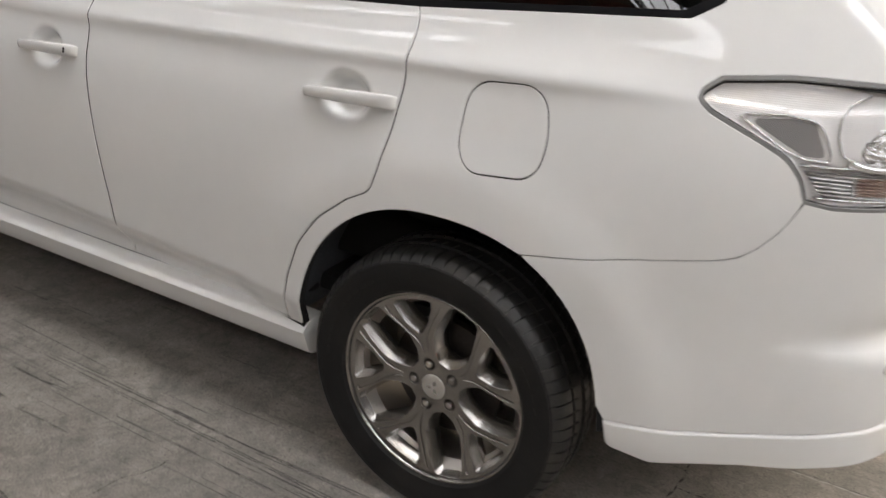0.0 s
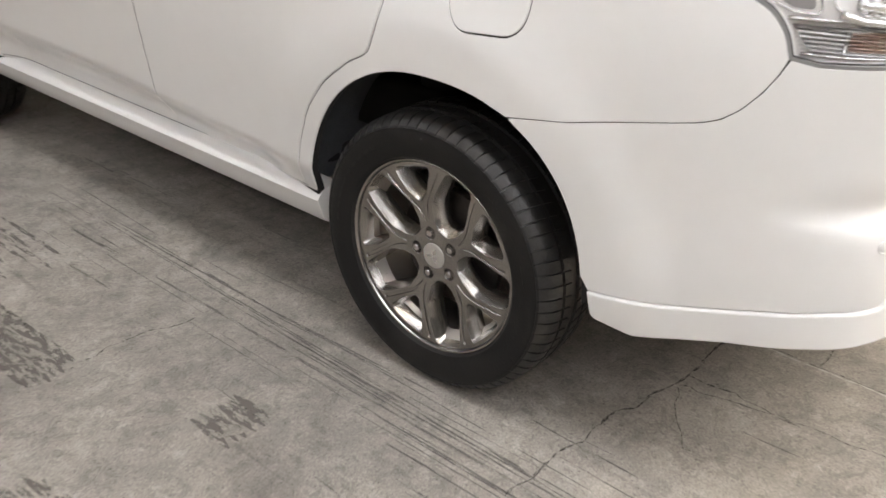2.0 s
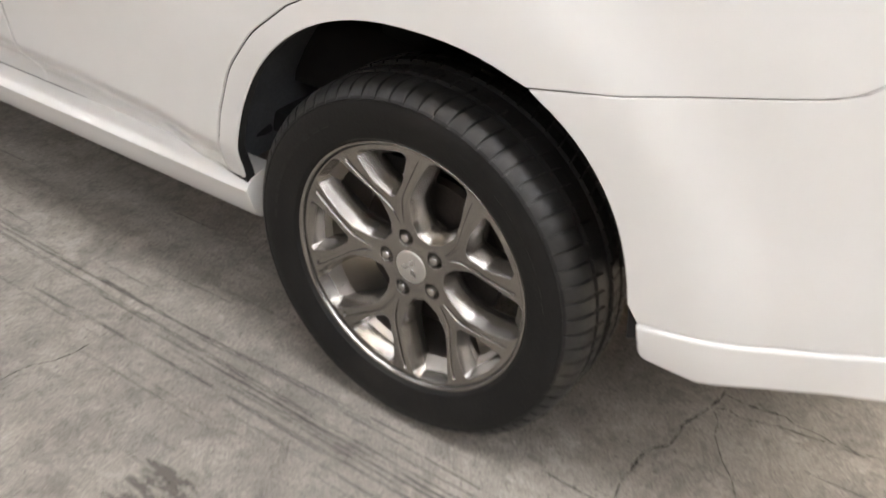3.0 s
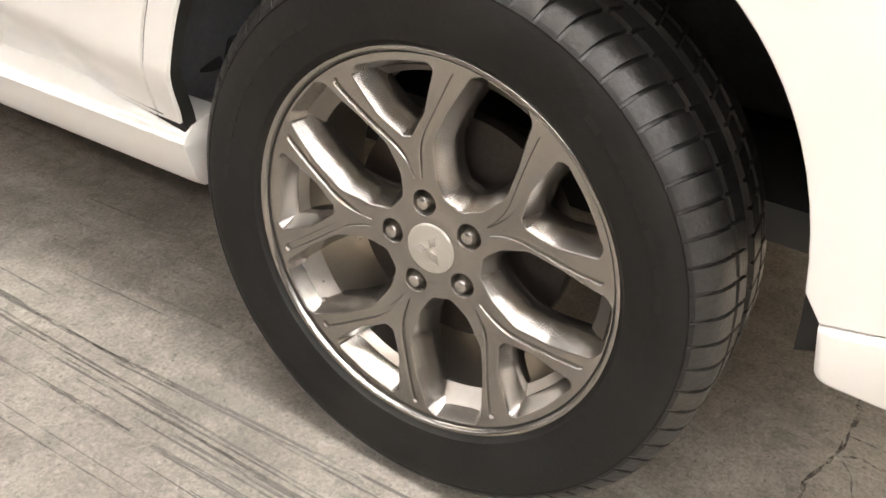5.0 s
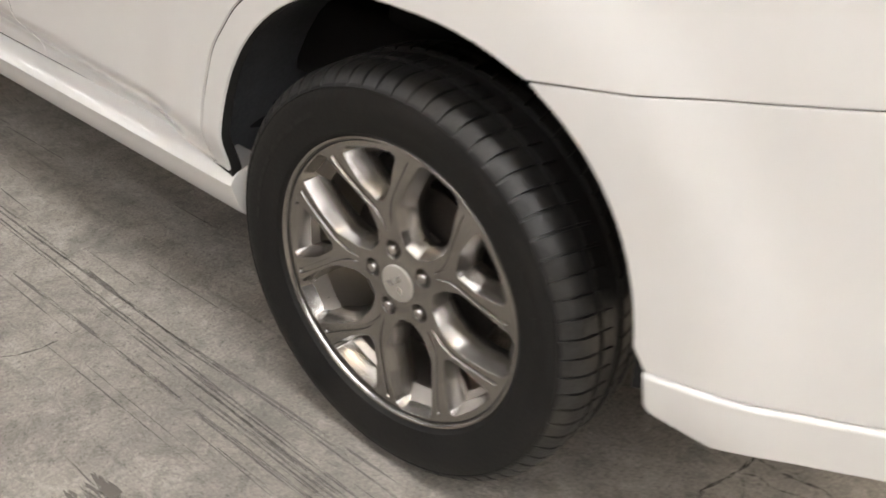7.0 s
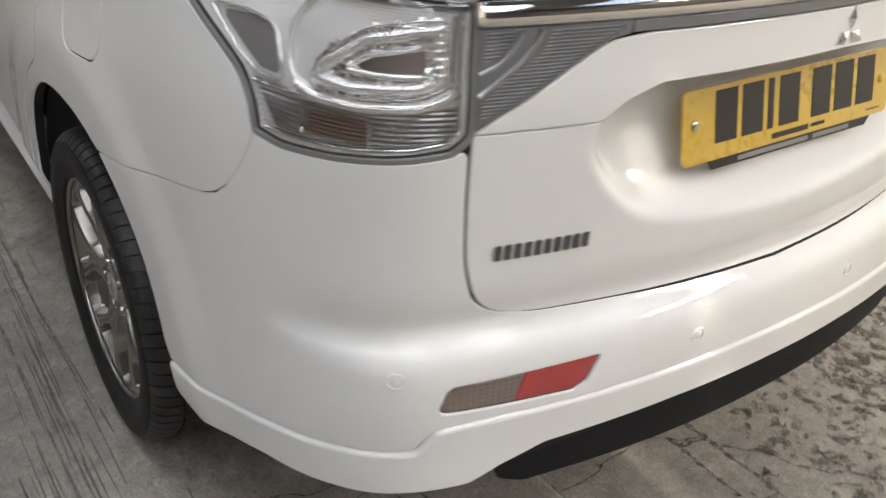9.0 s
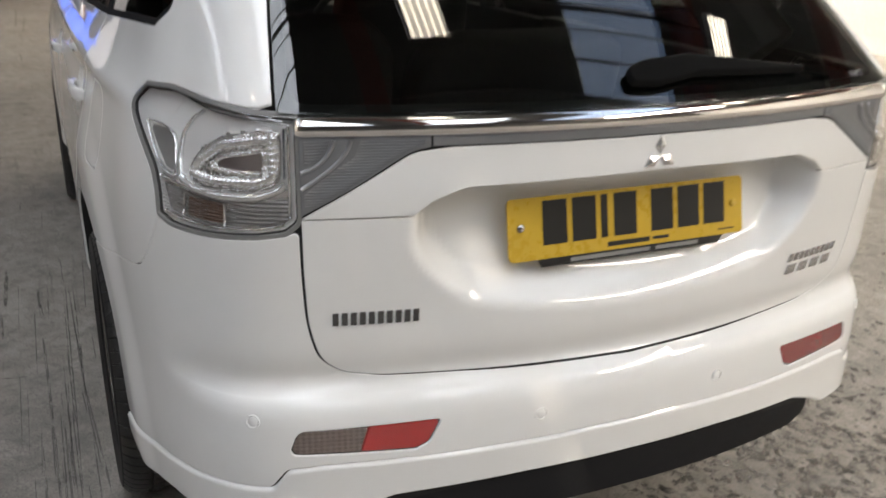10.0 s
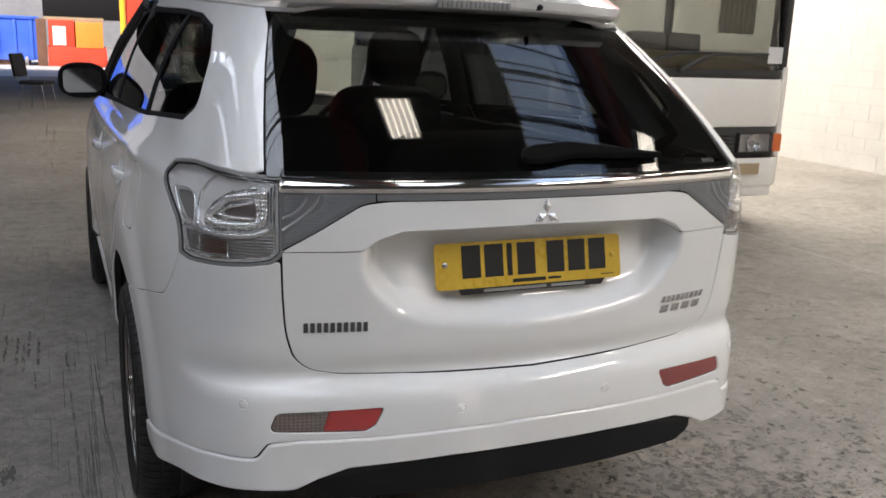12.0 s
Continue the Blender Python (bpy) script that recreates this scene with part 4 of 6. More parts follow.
def wheel(m):
    """One wheel: tyre, rim, barrel, brake disc, cap and nuts, as parts under the car."""
    hub = empty("wheel")
    hub.parent = car
    hub.matrix_local = m
    shared("tyre", tyre_part, hub)
    for nm, fn in (("rim", rim_part), ("rim_lip", lip_part), ("barrel", barrel_part), ("brake_disc", disc_part), ("hub_cap", cap_part), ("emblem", emblem_part)):
        shared(nm, fn, hub)
    for k in range(5):
        a = RIM_TURN + radians(72 * k)
        for nm, fn, mat in (("wheel_nut", nut_mesh, STEEL), ("nut_pocket", pocket_mesh, GAP)):
            ob = shared(nm if k or nm not in SHARED else nm, lambda p: part(nm, fn(), mat, p), hub)
            ob.matrix_local = Matrix.Translation((-.048, .0575 * math.cos(a), .0575 * math.sin(a)))
    names = [(a, a + 4.0) for a in (2, 8.6, 14.6, 19.6, 24.2, 30.6, 36.8, 42.6, 49, 54)]
    other = [(a, a + 4.0) for a in (128, 134.4, 140.2, 146.8, 152.4, 160.4, 166)]
    shared("lettering_bar", lambda p: arc_bars(names, .287, .309, -.1096, LETTER, p, "raised plain bars on the tyre wall"), hub)
    shared("lettering_bar#b", lambda p: arc_bars(other, .288, .308, -.1096, LETTER, p, "raised plain bars on the tyre wall"), hub)
    return hub


for wy in (WHEEL_Y, WHEEL_Y + BASE):
    wheel(pose(-.784, wy, WHEEL_Z))
    wheel(pose(.784, wy, WHEEL_Z, 0, 0, 180))
# wheel housings
for s in (-1, 1):
    for wy in (WHEEL_Y, WHEEL_Y + BASE):
        bm = bmesh.new()
        rings = []
        for k in range(25):
            a = radians(4 + 168 * k / 24)
            ry, rz = .47 * math.cos(a), .495 * math.sin(a)
            rings.append([bm.verts.new((s * x, wy + ry * f, max(.22, WHEEL_Z + rz * f))) for x, f in ((.862, .955), (.80, .985), (.62, 1.0), (.46, 1.0), (.455, .2))])
        for r0, r1 in zip(rings, rings[1:]):
            for j in range(4):
                bm.faces.new((r0[j], r0[j + 1], r1[j + 1], r1[j]))
        part("wheel_housing", bm, LINER, car, "black textured wheel arch liner")
# ---- sills, handles, lamps, glass, trim of the car ----
def sill(side):
    """The white side skirt below the doors."""
    prof = [(.80, .404), (.836, .400), (.856, .392), (.870, .381), (.8765, .371), (.8745, .366), (.868, .345), (.857, .314), (.843, .297), (.80, .288)]
    ys = [(1.425, .60), (1.432, .97), (1.45, 1.0), (1.6, 1.0), (2.1, .992), (2.8, .995), (3.2, 1.0), (3.27, .99), (3.29, .7)]
    verts, faces = [], []
    for y, k in ys:
        for x, z in prof:
            xx = .80 + (x - .80) * k
            zz = .345 + (z - .345) * (.4 + .6 * k)
            verts.append((-side * xx, y, zz))
    n = len(prof)
    for i in range(len(ys) - 1):
        for j in range(n):
            q = (i * n + j, i * n + (j + 1) % n, (i + 1) * n + (j + 1) % n, (i + 1) * n + j)
            faces.append(q if side > 0 else q[::-1])
    faces += [tuple(range(n)), tuple(range(len(verts) - 1, len(verts) - n - 1, -1))]
    bm = bmesh.new()
    me = bpy.data.meshes.new("sill_mesh")
    me.from_pydata(verts, [], faces)
    bm.from_mesh(me)
    bpy.data.meshes.remove(me)
    bmesh.ops.recalc_face_normals(bm, faces=bm.faces)
    part("sill", bm, PAINT, car, sharp=24)


def handle(cu, cz, side):
    """A pull handle that bridges its cup."""
    us = np.array([cu + .125, cu + .118, cu + .10, cu + .03, cu - .04, cu - .095, cu - .122, cu - .127])
    zs = cz + np.array([-.006, -.006, -.004, -.001, .002, .004, .005, .005])
    out = np.array([.006, .014, .021, .030, .032, .029, .022, .006])
    hh = np.array([.007, .0115, .0135, .0150, .0158, .0165, .0160, .012])
    verts, faces, seg = [], [], 12
    p, nrm = body(us * side, zs), body_normal(us * side, zs)
    for i in range(len(us)):
        for k in range(seg):
            a = math.tau * k / seg
            d = out[i] - .011 + .011 * math.copysign(abs(math.cos(a)) ** .6, math.cos(a))
            verts.append(p[i] + nrm[i] * d + np.array([0, 0, 1]) * hh[i] * math.copysign(abs(math.sin(a)) ** .6, math.sin(a)))
    for i in range(len(us) - 1):
        for k in range(seg):
            faces.append((i * seg + k, i * seg + (k + 1) % seg, (i + 1) * seg + (k + 1) % seg, (i + 1) * seg + k))
    faces += [tuple(range(seg)), tuple(range(len(verts) - 1, len(verts) - seg - 1, -1))]
    me = bpy.data.meshes.new("handle_mesh")
    me.from_pydata([tuple(map(float, v)) for v in verts], [], faces)
    bm = bmesh.new()
    bm.from_mesh(me)
    bpy.data.meshes.remove(me)
    bmesh.ops.recalc_face_normals(bm, faces=bm.faces)
    ob = part("door_handle", bm, PAINT, car, sharp=60)
    if cu > 2.5:
        lug = bmesh.new()
        at, out_n = body(np.array([cu - .104]) * side, np.array([cz + .004]))[0], body_normal(np.array([cu * side]), np.array([cz]))[0]
        add_box(lug, (-.0025, -.0075, -.002), (.0025, .0075, .0012), .0008, Matrix.Translation(Vector(at + out_n * .0278)) @ (Vector(out_n).to_track_quat("Z", "Y").to_matrix().to_4x4()))
        part("key_slot", lug, GAP, ob)


def rounded_path(pts):
    """An open line of joints, smoothed."""
    p = np.array([q[:2] for q in pts], float)
    return [tuple(q) for q in spline(range(len(p)), p)(np.linspace(0, len(p) - 1, 60))]


def lined(name, color, rough, metal, lines, strength, crossed=False):
    """Metal or plastic with fine horizontal lines."""
    m = material(name, color, rough, metal)
    nt, b = m.node_tree, m.node_tree.nodes["Principled BSDF"]
    co, wave, bp = nt.nodes.new("ShaderNodeTexCoord"), nt.nodes.new("ShaderNodeTexWave"), nt.nodes.new("ShaderNodeBump")
    wave.bands_direction = "Z"
    wave.inputs["Scale"].default_value = lines
    nt.links.new(co.outputs["Object"], wave.inputs["Vector"])
    bp.inputs["Strength"].default_value, bp.inputs["Distance"].default_value = strength, .002
    height = wave.outputs["Fac"]
    if crossed:
        other, both = nt.nodes.new("ShaderNodeTexWave"), nt.nodes.new("ShaderNodeMath")
        other.bands_direction = "X"
        other.inputs["Scale"].default_value = lines * .8
        nt.links.new(co.outputs["Object"], other.inputs["Vector"])
        nt.links.new(height, both.inputs[0])
        nt.links.new(other.outputs["Fac"], both.inputs[1])
        height = both.outputs[0]
    nt.links.new(height, bp.inputs["Height"])
    nt.links.new(bp.outputs[0], b.inputs["Normal"])
    return m


INSERT = material("satin_insert", (.33, .32, .31), .35, metal=.3, vary=.08, scale=30)
SMOKE = material("clear_bezel", (.22, .217, .211), .3, metal=.0, coat=.3)
REFLECTOR = lined("lamp_reflector", (.92, .905, .885), .28, .2, 90, .14)
RIBBED = lined("ribbed_lens", (.36, .35, .34), .14, .7, 45, .9)
AMBER = lined("amber_lens", (.16, .075, .045), .2, .4, 60, .8)
CLEAR_RIB = thin_glass("clear_rib", (.86, .86, .86), .03, 1.6)
GARNISH = material("grey_garnish", (.20, .205, .215), .36, metal=.35, vary=.04)
RED_LENS = material("red_lens", (.50, .016, .018), .12, coat=1.0, vary=.12, scale=60)
# Same red as RED_LENS, darkened because the right side is less lit.
SHADED_RED = material("shaded_red_lens", (.26, .010, .014), .14, coat=1.0, vary=.12, scale=60)
SMOKY_LENS = lined("smoky_lens", (.30, .235, .21), .15, .5, 40, .5, True)
SLOT_LENS = material("smoky_red_lens", (.30, .25, .235), .14, metal=.5, coat=.8)
FACETS = material("faceted_reflector", (.93, .93, .92), .26, metal=1.0)
BRIGHT_PLASTIC = material("clear_bar", (.92, .92, .91), .12, metal=.75, coat=.8)


def facets(parent, outline, hole, side, lift, cell=.0110):
    """A bowl pressed into small mirrors, each with its own tilt."""
    lo, hi = outline.min(0), outline.max(0)
    verts, faces = [], []
    rnd = random.Random(11)
    for i, u in enumerate(np.arange(lo[0], hi[0], cell)):
        for j, z in enumerate(np.arange(lo[1], hi[1], cell)):
            c = np.array([[u + cell / 2, z + cell / 2 + (i % 2) * cell / 2]])
            if not inside(c, outline)[0] or inside(c, hole)[0]:
                continue
            k0 = len(verts)
            for du, dz in ((0, 0), (1, 0), (1, 1), (0, 1)):
                uu, zz = u + du * cell, z + dz * cell + (i % 2) * cell / 2
                verts.append(body(uu * side, zz) + body_normal(uu * side, zz) * (lift + rnd.uniform(-.0009, .0009)))
            mid = c[0]
            verts.append(body(mid[0] * side, mid[1]) + body_normal(mid[0] * side, mid[1]) * (lift + rnd.uniform(.0008, .0022)))
            for k in range(4):
                f = (k0 + k, k0 + (k + 1) % 4, k0 + 4)
                faces.append(f[::-1] if side > 0 else f)
    mesh_object("facets", verts, faces, FACETS, parent, smooth_on=False)


def tail_lamp(side):
    lamp = empty("tail_lamp")
    lamp.parent = car
    tagged(lamp, "clear tail lamp with chrome reflectors and amber strip")
    ol = inset(rounded(LAMP, .01), -.0056)
    panel("bezel", ol, SMOKE, lamp, holes=[inset(ol, .0075)], lift=-.0004, edge=.0015, drop=.001, flange=.016, h=.02, side=side)
    panel("lens", inset(ol, .0074), LENS, lamp, lift=.0008, edge=.001, drop=.0, flange=.001, h=.02, side=side)
    panel("housing", inset(ol, .003), REFLECTOR, lamp, lift=-.018, flange=-.0172, edge=.013, drop=-.0155, h=.02, side=side, dish=True)
    strip = [(.957, 1.023), (.87, 1.026, .2), (.70, 1.031, .2), (.646, 1.038), (.645, 1.000, .01), (.665, .993, .02), (.705, .988, .1), (.81, .981, .2), (.92, .980, .015)]
    panel("indicator_strip", rounded(strip, .01), RIBBED, lamp, lift=-.014, flange=.02, h=.02, side=side)
    panel("amber_lens", rounded([(.862, 1.019, .006), (.772, 1.022, .006), (.772, .988, .006), (.862, .986, .006)], .01), AMBER, lamp, lift=-.0125, flange=.004, h=.02, side=side)
    for k in range(6):
        z = .9885 + k * .0062
        bead("lens_rib", [(.936 + .0035 * k, z - .003), (.90, z - .002), (.81, z - .0005), (.705, z + .003), (.660, z + .006)], .0042, .0030, CLEAR_RIB, lamp, side=side, lift=-.0105, segs=4)
    for u in (.868, .766):
        bead("strip_edge", [(u, .985), (u, 1.023)], .004, .004, CHROME, lamp, side=side, lift=-.011)
    bead("strip_edge", [(.935, .978), (.90, .9775), (.81, .979), (.705, .985), (.655, .994)], .005, .006, CHROME, lamp, side=side, lift=-.013)
    bead("light_bar", [(.885, 1.046), (.85, 1.036), (.78, 1.034), (.70, 1.039), (.668, 1.050), (.652, 1.060)], .016, .013, BRIGHT_PLASTIC, lamp, side=side, lift=-.016)
    cl = rounded([(.876, 1.05, .02), (.845, 1.092, .05), (.78, 1.130, .06), (.70, 1.144, .05), (.662, 1.145, .01), (.662, 1.064, .02), (.70, 1.05, .05), (.80, 1.044, .05)], .01)
    slot = rounded([(.80, 1.080, .012), (.77, 1.097, .03), (.694, 1.110, .006), (.690, 1.078, .01)], .006)
    facets(lamp, cl, slot, side, -.014)
    bead("bowl_edge", [*cl, cl[0]], .005, .006, CHROME, lamp, side=side, lift=-.017)
    panel("slot_lamp", slot, SLOT_LENS, lamp, lift=-.013, flange=.012, h=.02, side=side)
    bead("slot_frame", [(.80, 1.084), (.77, 1.099), (.694, 1.112)], .008, .007, BRIGHT_PLASTIC, lamp, side=side, lift=-.014)
    bead("slot_frame", [(.80, 1.078), (.75, 1.076), (.690, 1.077)], .009, .007, BRIGHT_PLASTIC, lamp, side=side, lift=-.014)
    for uv in rounded(inset(cl, .013).tolist(), .042):
        bm = bmesh.new()
        add_lathe(bm, [(.0078, 0), (.0074, .003), (.0055, .0058), (.0025, .0078), (.0003, .0080)], 14, "z")
        ob = part("led", bm, BRIGHT_PLASTIC, lamp)
        pt, nn = body(uv[0] * side, uv[1]), body_normal(uv[0] * side, uv[1])
        ob.matrix_local = Matrix.Translation(Vector(pt + nn * -.013)) @ Vector(nn).to_track_quat("Z", "Y").to_matrix().to_4x4()
    bead("edge_column", [(.647, 1.155), (.6465, 1.07), (.646, 1.005)], .006, .007, CHROME, lamp, side=side, lift=-.012)
    bead("edge_column", [(.6555, 1.15), (.655, 1.07)], .004, .003, GARNISH, lamp, side=side, lift=-.016)
    bead("chrome_frame", [(1.082, 1.103), (1.00, 1.056), (.962, 1.043), (.915, 1.041), (.918, 1.06), (.935, 1.098), (.955, 1.109), (1.0, 1.114), (1.075, 1.108)], .0042, .006, BRIGHT_PLASTIC, lamp, side=side, lift=-.017)
    bead("chrome_frame", [(.862, 1.160), (.893, 1.145), (.909, 1.12), (.909, 1.09), (.897, 1.055), (.88, 1.048)], .0042, .007, BRIGHT_PLASTIC, lamp, side=side, lift=-.017)
    bead("chrome_frame", [(.965, 1.032), (.90, 1.033), (.862, 1.036)], .007, .010, CHROME, lamp, side=side, lift=-.016)
    panel("grey_insert", rounded([(1.070, 1.101, .006), (.99, 1.109, .02), (.950, 1.104, .012), (.922, 1.047, .008), (.962, 1.048, .012)], .01), INSERT, lamp, lift=-.016, flange=.003, h=.02, side=side)


def reflector(side):
    lens = [(.657, .585, .012), (.641, .628, .02), (.394, .632, .006), (.415, .590, .02), (.438, .579, .02)]
    lamp = empty("bumper_lamp")
    lamp.parent = car
    panel("lens_cover", rounded(lens, .008), LENS, lamp, lift=-.001, edge=.002, drop=.001, flange=.002, h=.015, side=side)
    if side > 0:
        a = [(.657, .585, .012), (.641, .628, .02), (.522, .6305), (.536, .582)]
        b = [(.5335, .582), (.5195, .6305), (.394, .632, .006), (.415, .590, .02), (.438, .579, .02)]
        tagged(lamp, "bumper lamp, half smoky clear and half red")
        panel("clear_lens", rounded(a, .008), SMOKY_LENS, lamp, lift=-.004, flange=.012, h=.015)
        panel("red_lens", rounded(b, .008), RED_LENS, lamp, lift=-.004, flange=.012, h=.015)
    else:
        tagged(lamp, "red bumper reflector")
        panel("red_lens", rounded(lens, .008), SHADED_RED, lamp, lift=-.004, flange=.012, h=.015, side=-1)


def sensors():
    for u, z in ((.719, .647), (.203, .616), (-.203, .616), (-.719, .647)):
        p, n = body(u, z), body_normal(u, z)
        m = Matrix.Translation(Vector(p)) @ Vector(n).to_track_quat("Z", "Y").to_matrix().to_4x4()
        bm = bmesh.new()
        add_lathe(bm, [(.0125, -.002), (.0125, .0016), (.0115, .0022), (.0100, .0016), (.0095, .0004)], 28, "z")
        ob = part("sensor_ring", bm, PAINT, car)
        ob.matrix_local = m
        bm = bmesh.new()
        add_lathe(bm, [(.0086, -.002), (.0086, .0006), (.007, .0016), (.0003, .0018)], 28, "z")
        ob = part("parking_sensor", bm, PAINT, car)
        ob.matrix_local = m


def tail_trim():
    g = [(.630, 1.1355), (.628, 1.012), (.556, 1.0505, .2), (.452, 1.1135, .08), (.422, 1.1190), (.422, 1.1355)]
    for s in (1, -1):
        panel("corner_garnish", rounded(g, .01), GARNISH, car, lift=.002, h=.016, side=s, label="ribbed grey plastic garnish")
        for i in range(25):
            z = 1.020 + i * .0046
            edge = float(np.interp(z, [1.012, 1.0505, 1.1135, 1.125], [.628, .556, .452, .425])) + .008
            if edge < .62:
                lim = .622
                cut = float(np.interp(z, [1.05, 1.078, 1.105, 1.136], [.632, .60, .556, .545]))
                spans = [(edge, lim)] if z < 1.05 else [(edge, max(edge, cut - .012)), (min(lim, cut + .036), lim)]
                for a, b in spans:
                    if b - a > .012:
                        bead("rib", [(a, z), (b, z)], .0024, .0012, GARNISH, car, side=s, lift=.002, segs=4)
        for du in (0, .026):
            bead("garnish_line", [(.549 + du, 1.133), (.556 + du, 1.114), (.575 + du, 1.092), (.605 + du, 1.070 + du * .4), (.627, 1.056 + du)], .007, .003, SILVER, car, side=s, lift=.002)
    mid = [(0, 1.1355), (.418, 1.1355), (.418, 1.1205), (0, 1.1215)]
    panel("centre_garnish", rounded(mirrored(mid), .012), GARNISH, car, lift=.002, h=.02)
    n = 61
    us = np.linspace(.634, -.634, n)
    bead("chrome_strip", [(u, 1.1515) for u in us], .030, .011, CHROME, car, "bright chrome strip across the tailgate", segs=10, lift=-.001)


def plate():
    pl = empty("number_plate")
    pl.parent = car
    lean = math.degrees(math.atan2(.024, .106))
    pl.matrix_local = pose(0, .083, .952, 90 - lean, 0, 0)
    tagged(pl, "yellow rear number plate with dark bars")
    yellow = material("yellow_plate", (.60, .385, .04), .28, coat=.6, vary=.05, scale=6)
    ink = material("plate_black", (.012, .012, .012), .35)
    ol = rounded([(-.26, -.0555, .01), (.26, -.0555, .01), (.26, .0555, .01), (-.26, .0555, .01)], .02)

    def slab(name, loop, z0, z1, mat):
        bm = bmesh.new()
        lo = [bm.verts.new((*p, z0)) for p in loop]
        hi = [bm.verts.new((*p, z1)) for p in loop]
        bm.faces.new(hi)
        bm.faces.new(lo[::-1])
        for i in range(len(lo)):
            j = (i + 1) % len(lo)
            bm.faces.new((lo[i], lo[j], hi[j], hi[i]))
        ob = part(name, bm, mat, pl)
        return ob

    def rect(x0, y0, x1, y1):
        return np.array([(x0, y0), (x1, y0), (x1, y1), (x0, y1)])
    slab("plate", ol, -.002, .001, yellow)
    x = -.190
    for w, gap in ((.050, .011), (.050, .011), (.014, .014), (.050, .033), (.050, .011), (.050, .011), (.050, 0)):
        slab("bar", rect(x, -.031, x + w, .048), .001, .0018, ink)
        x += w + gap
    slab("dealer_bar", rect(-.055, -.049, .038, -.040), .001, .0015, ink)
    slab("dealer_bar", rect(.045, -.047, .082, -.041), .001, .0015, ink)
    slab("dealer_bar", rect(.200, -.046, .238, -.0435), .001, .0015, ink)
    slab("holder", np.array([(-.195, -.070), (.198, -.070), (.212, -.0555), (-.202, -.0555)]), -.002, .0008, ink)
    pale = material("pale_lettering", (.24, .24, .23), .5)
    slab("contact_bar", rect(-.135, -.0665, .038, -.0595), .0008, .0014, pale)
    slab("contact_bar", rect(.052, -.0665, .150, -.0595), .0008, .0014, pale)
    for sx, mat in ((-.235, STEEL), (.235, yellow)):
        bm = bmesh.new()
        add_lathe(bm, [(.0075, .001), (.0072, .004), (.005, .0055), (.0003, .006)], 18, "z")
        ob = part("screw", bm, mat, pl)
        ob.location = (sx, 0.004, 0)


def on_skin(u, z, surf=None):
    surf = surf or tail_skin
    p, n = surf(u, z), body_normal(u, z)
    nn = Vector(n)
    right = Vector((0, 0, 1)).cross(nn).normalized()
    up = nn.cross(right)
    return Matrix.Translation(Vector(p)) @ Matrix((right, up, nn)).transposed().to_4x4()


def badges():
    # three lozenges above the plate
    for k in range(3):
        a = radians(90 + 120 * k)
        c, s = math.cos(a), math.sin(a)
        q = [(.002, 0), (.018, .0105), (.036, 0), (.018, -.0105)]
        bm = bmesh.new()
        lo = [bm.verts.new((p * c - w * s, p * s + w * c, .0)) for p, w in q]
        top = bm.verts.new((.018 * c, .018 * s, .0085))
        hi = [bm.verts.new((p * c - w * s, p * s + w * c, .004)) for p, w in q]
        for i in range(4):
            j = (i + 1) % 4
            bm.faces.new((lo[i], lo[j], hi[j], hi[i]))
            bm.faces.new((hi[i], hi[j], top))
        ob = part("emblem", bm, EMBLEM, car, "chrome lozenge emblem", 10)
        ob.matrix_local = on_skin(0, 1.083, body)
    dark_chrome = material("dark_chrome", (.17, .17, .175), .2, metal=1.0)
    pale_chrome = material("pale_chrome", (.52, .52, .54), .16, metal=1.0)

    def row(u0, u1, z0, z1, n, mat, slant=0.0, skip=()):
        w = (u0 - u1) / n
        for i in range(n):
            if i in skip:
                continue
            bm = bmesh.new()
            hw, hh = w * .34, (z1 - z0) / 2
            add_box(bm, (-hw, -hh, 0), (hw, hh, .003), .0008)
            for v in bm.verts:
                v.co.x += v.co.y * slant
            ob = part("badge_bar", bm, mat, car)
            ob.matrix_local = on_skin(u0 - w * (i + .5), (z0 + z1) / 2)
    row(.583, .430, .815, .838, 10, dark_chrome)
    row(-.402, -.572, .814, .831, 9, pale_chrome, .3)
    row(-.398, -.565, .786, .806, 4, pale_chrome, .3)
    text = bpy.data.curves.new("drive_text", "FONT")
    text.body, text.size, text.extrude = "4WD", .021, .0003
    tob = new("drive_text_curve", text)
    dg = bpy.context.evaluated_depsgraph_get()
    me = bpy.data.meshes.new_from_object(tob.evaluated_get(dg))
    bpy.data.objects.remove(tob)
    me.materials.append(material("grey_transfer", (.16, .16, .165), .5))
    ob = new("drive_text", me)
    ob.parent = car
    ob.matrix_local = on_skin(-.528, 1.183, body) @ Matrix.Translation((0, 0, .0015))


DOOR_GLASS = thin_glass("door_glass", (.38, .40, .39))


def pane_skin(u, z):
    """The rear window runs straight on below the waist."""
    u, z = np.broadcast_arrays(np.asarray(u, float), np.asarray(z, float))
    foot = np.full_like(z, 1.225)
    p0, p1 = body(u, foot), body(u, foot + .02)
    flat = np.where((z < 1.225)[..., None], p0 + (p1 - p0) * ((z - 1.225) / .02)[..., None], body(u, z))
    return flat


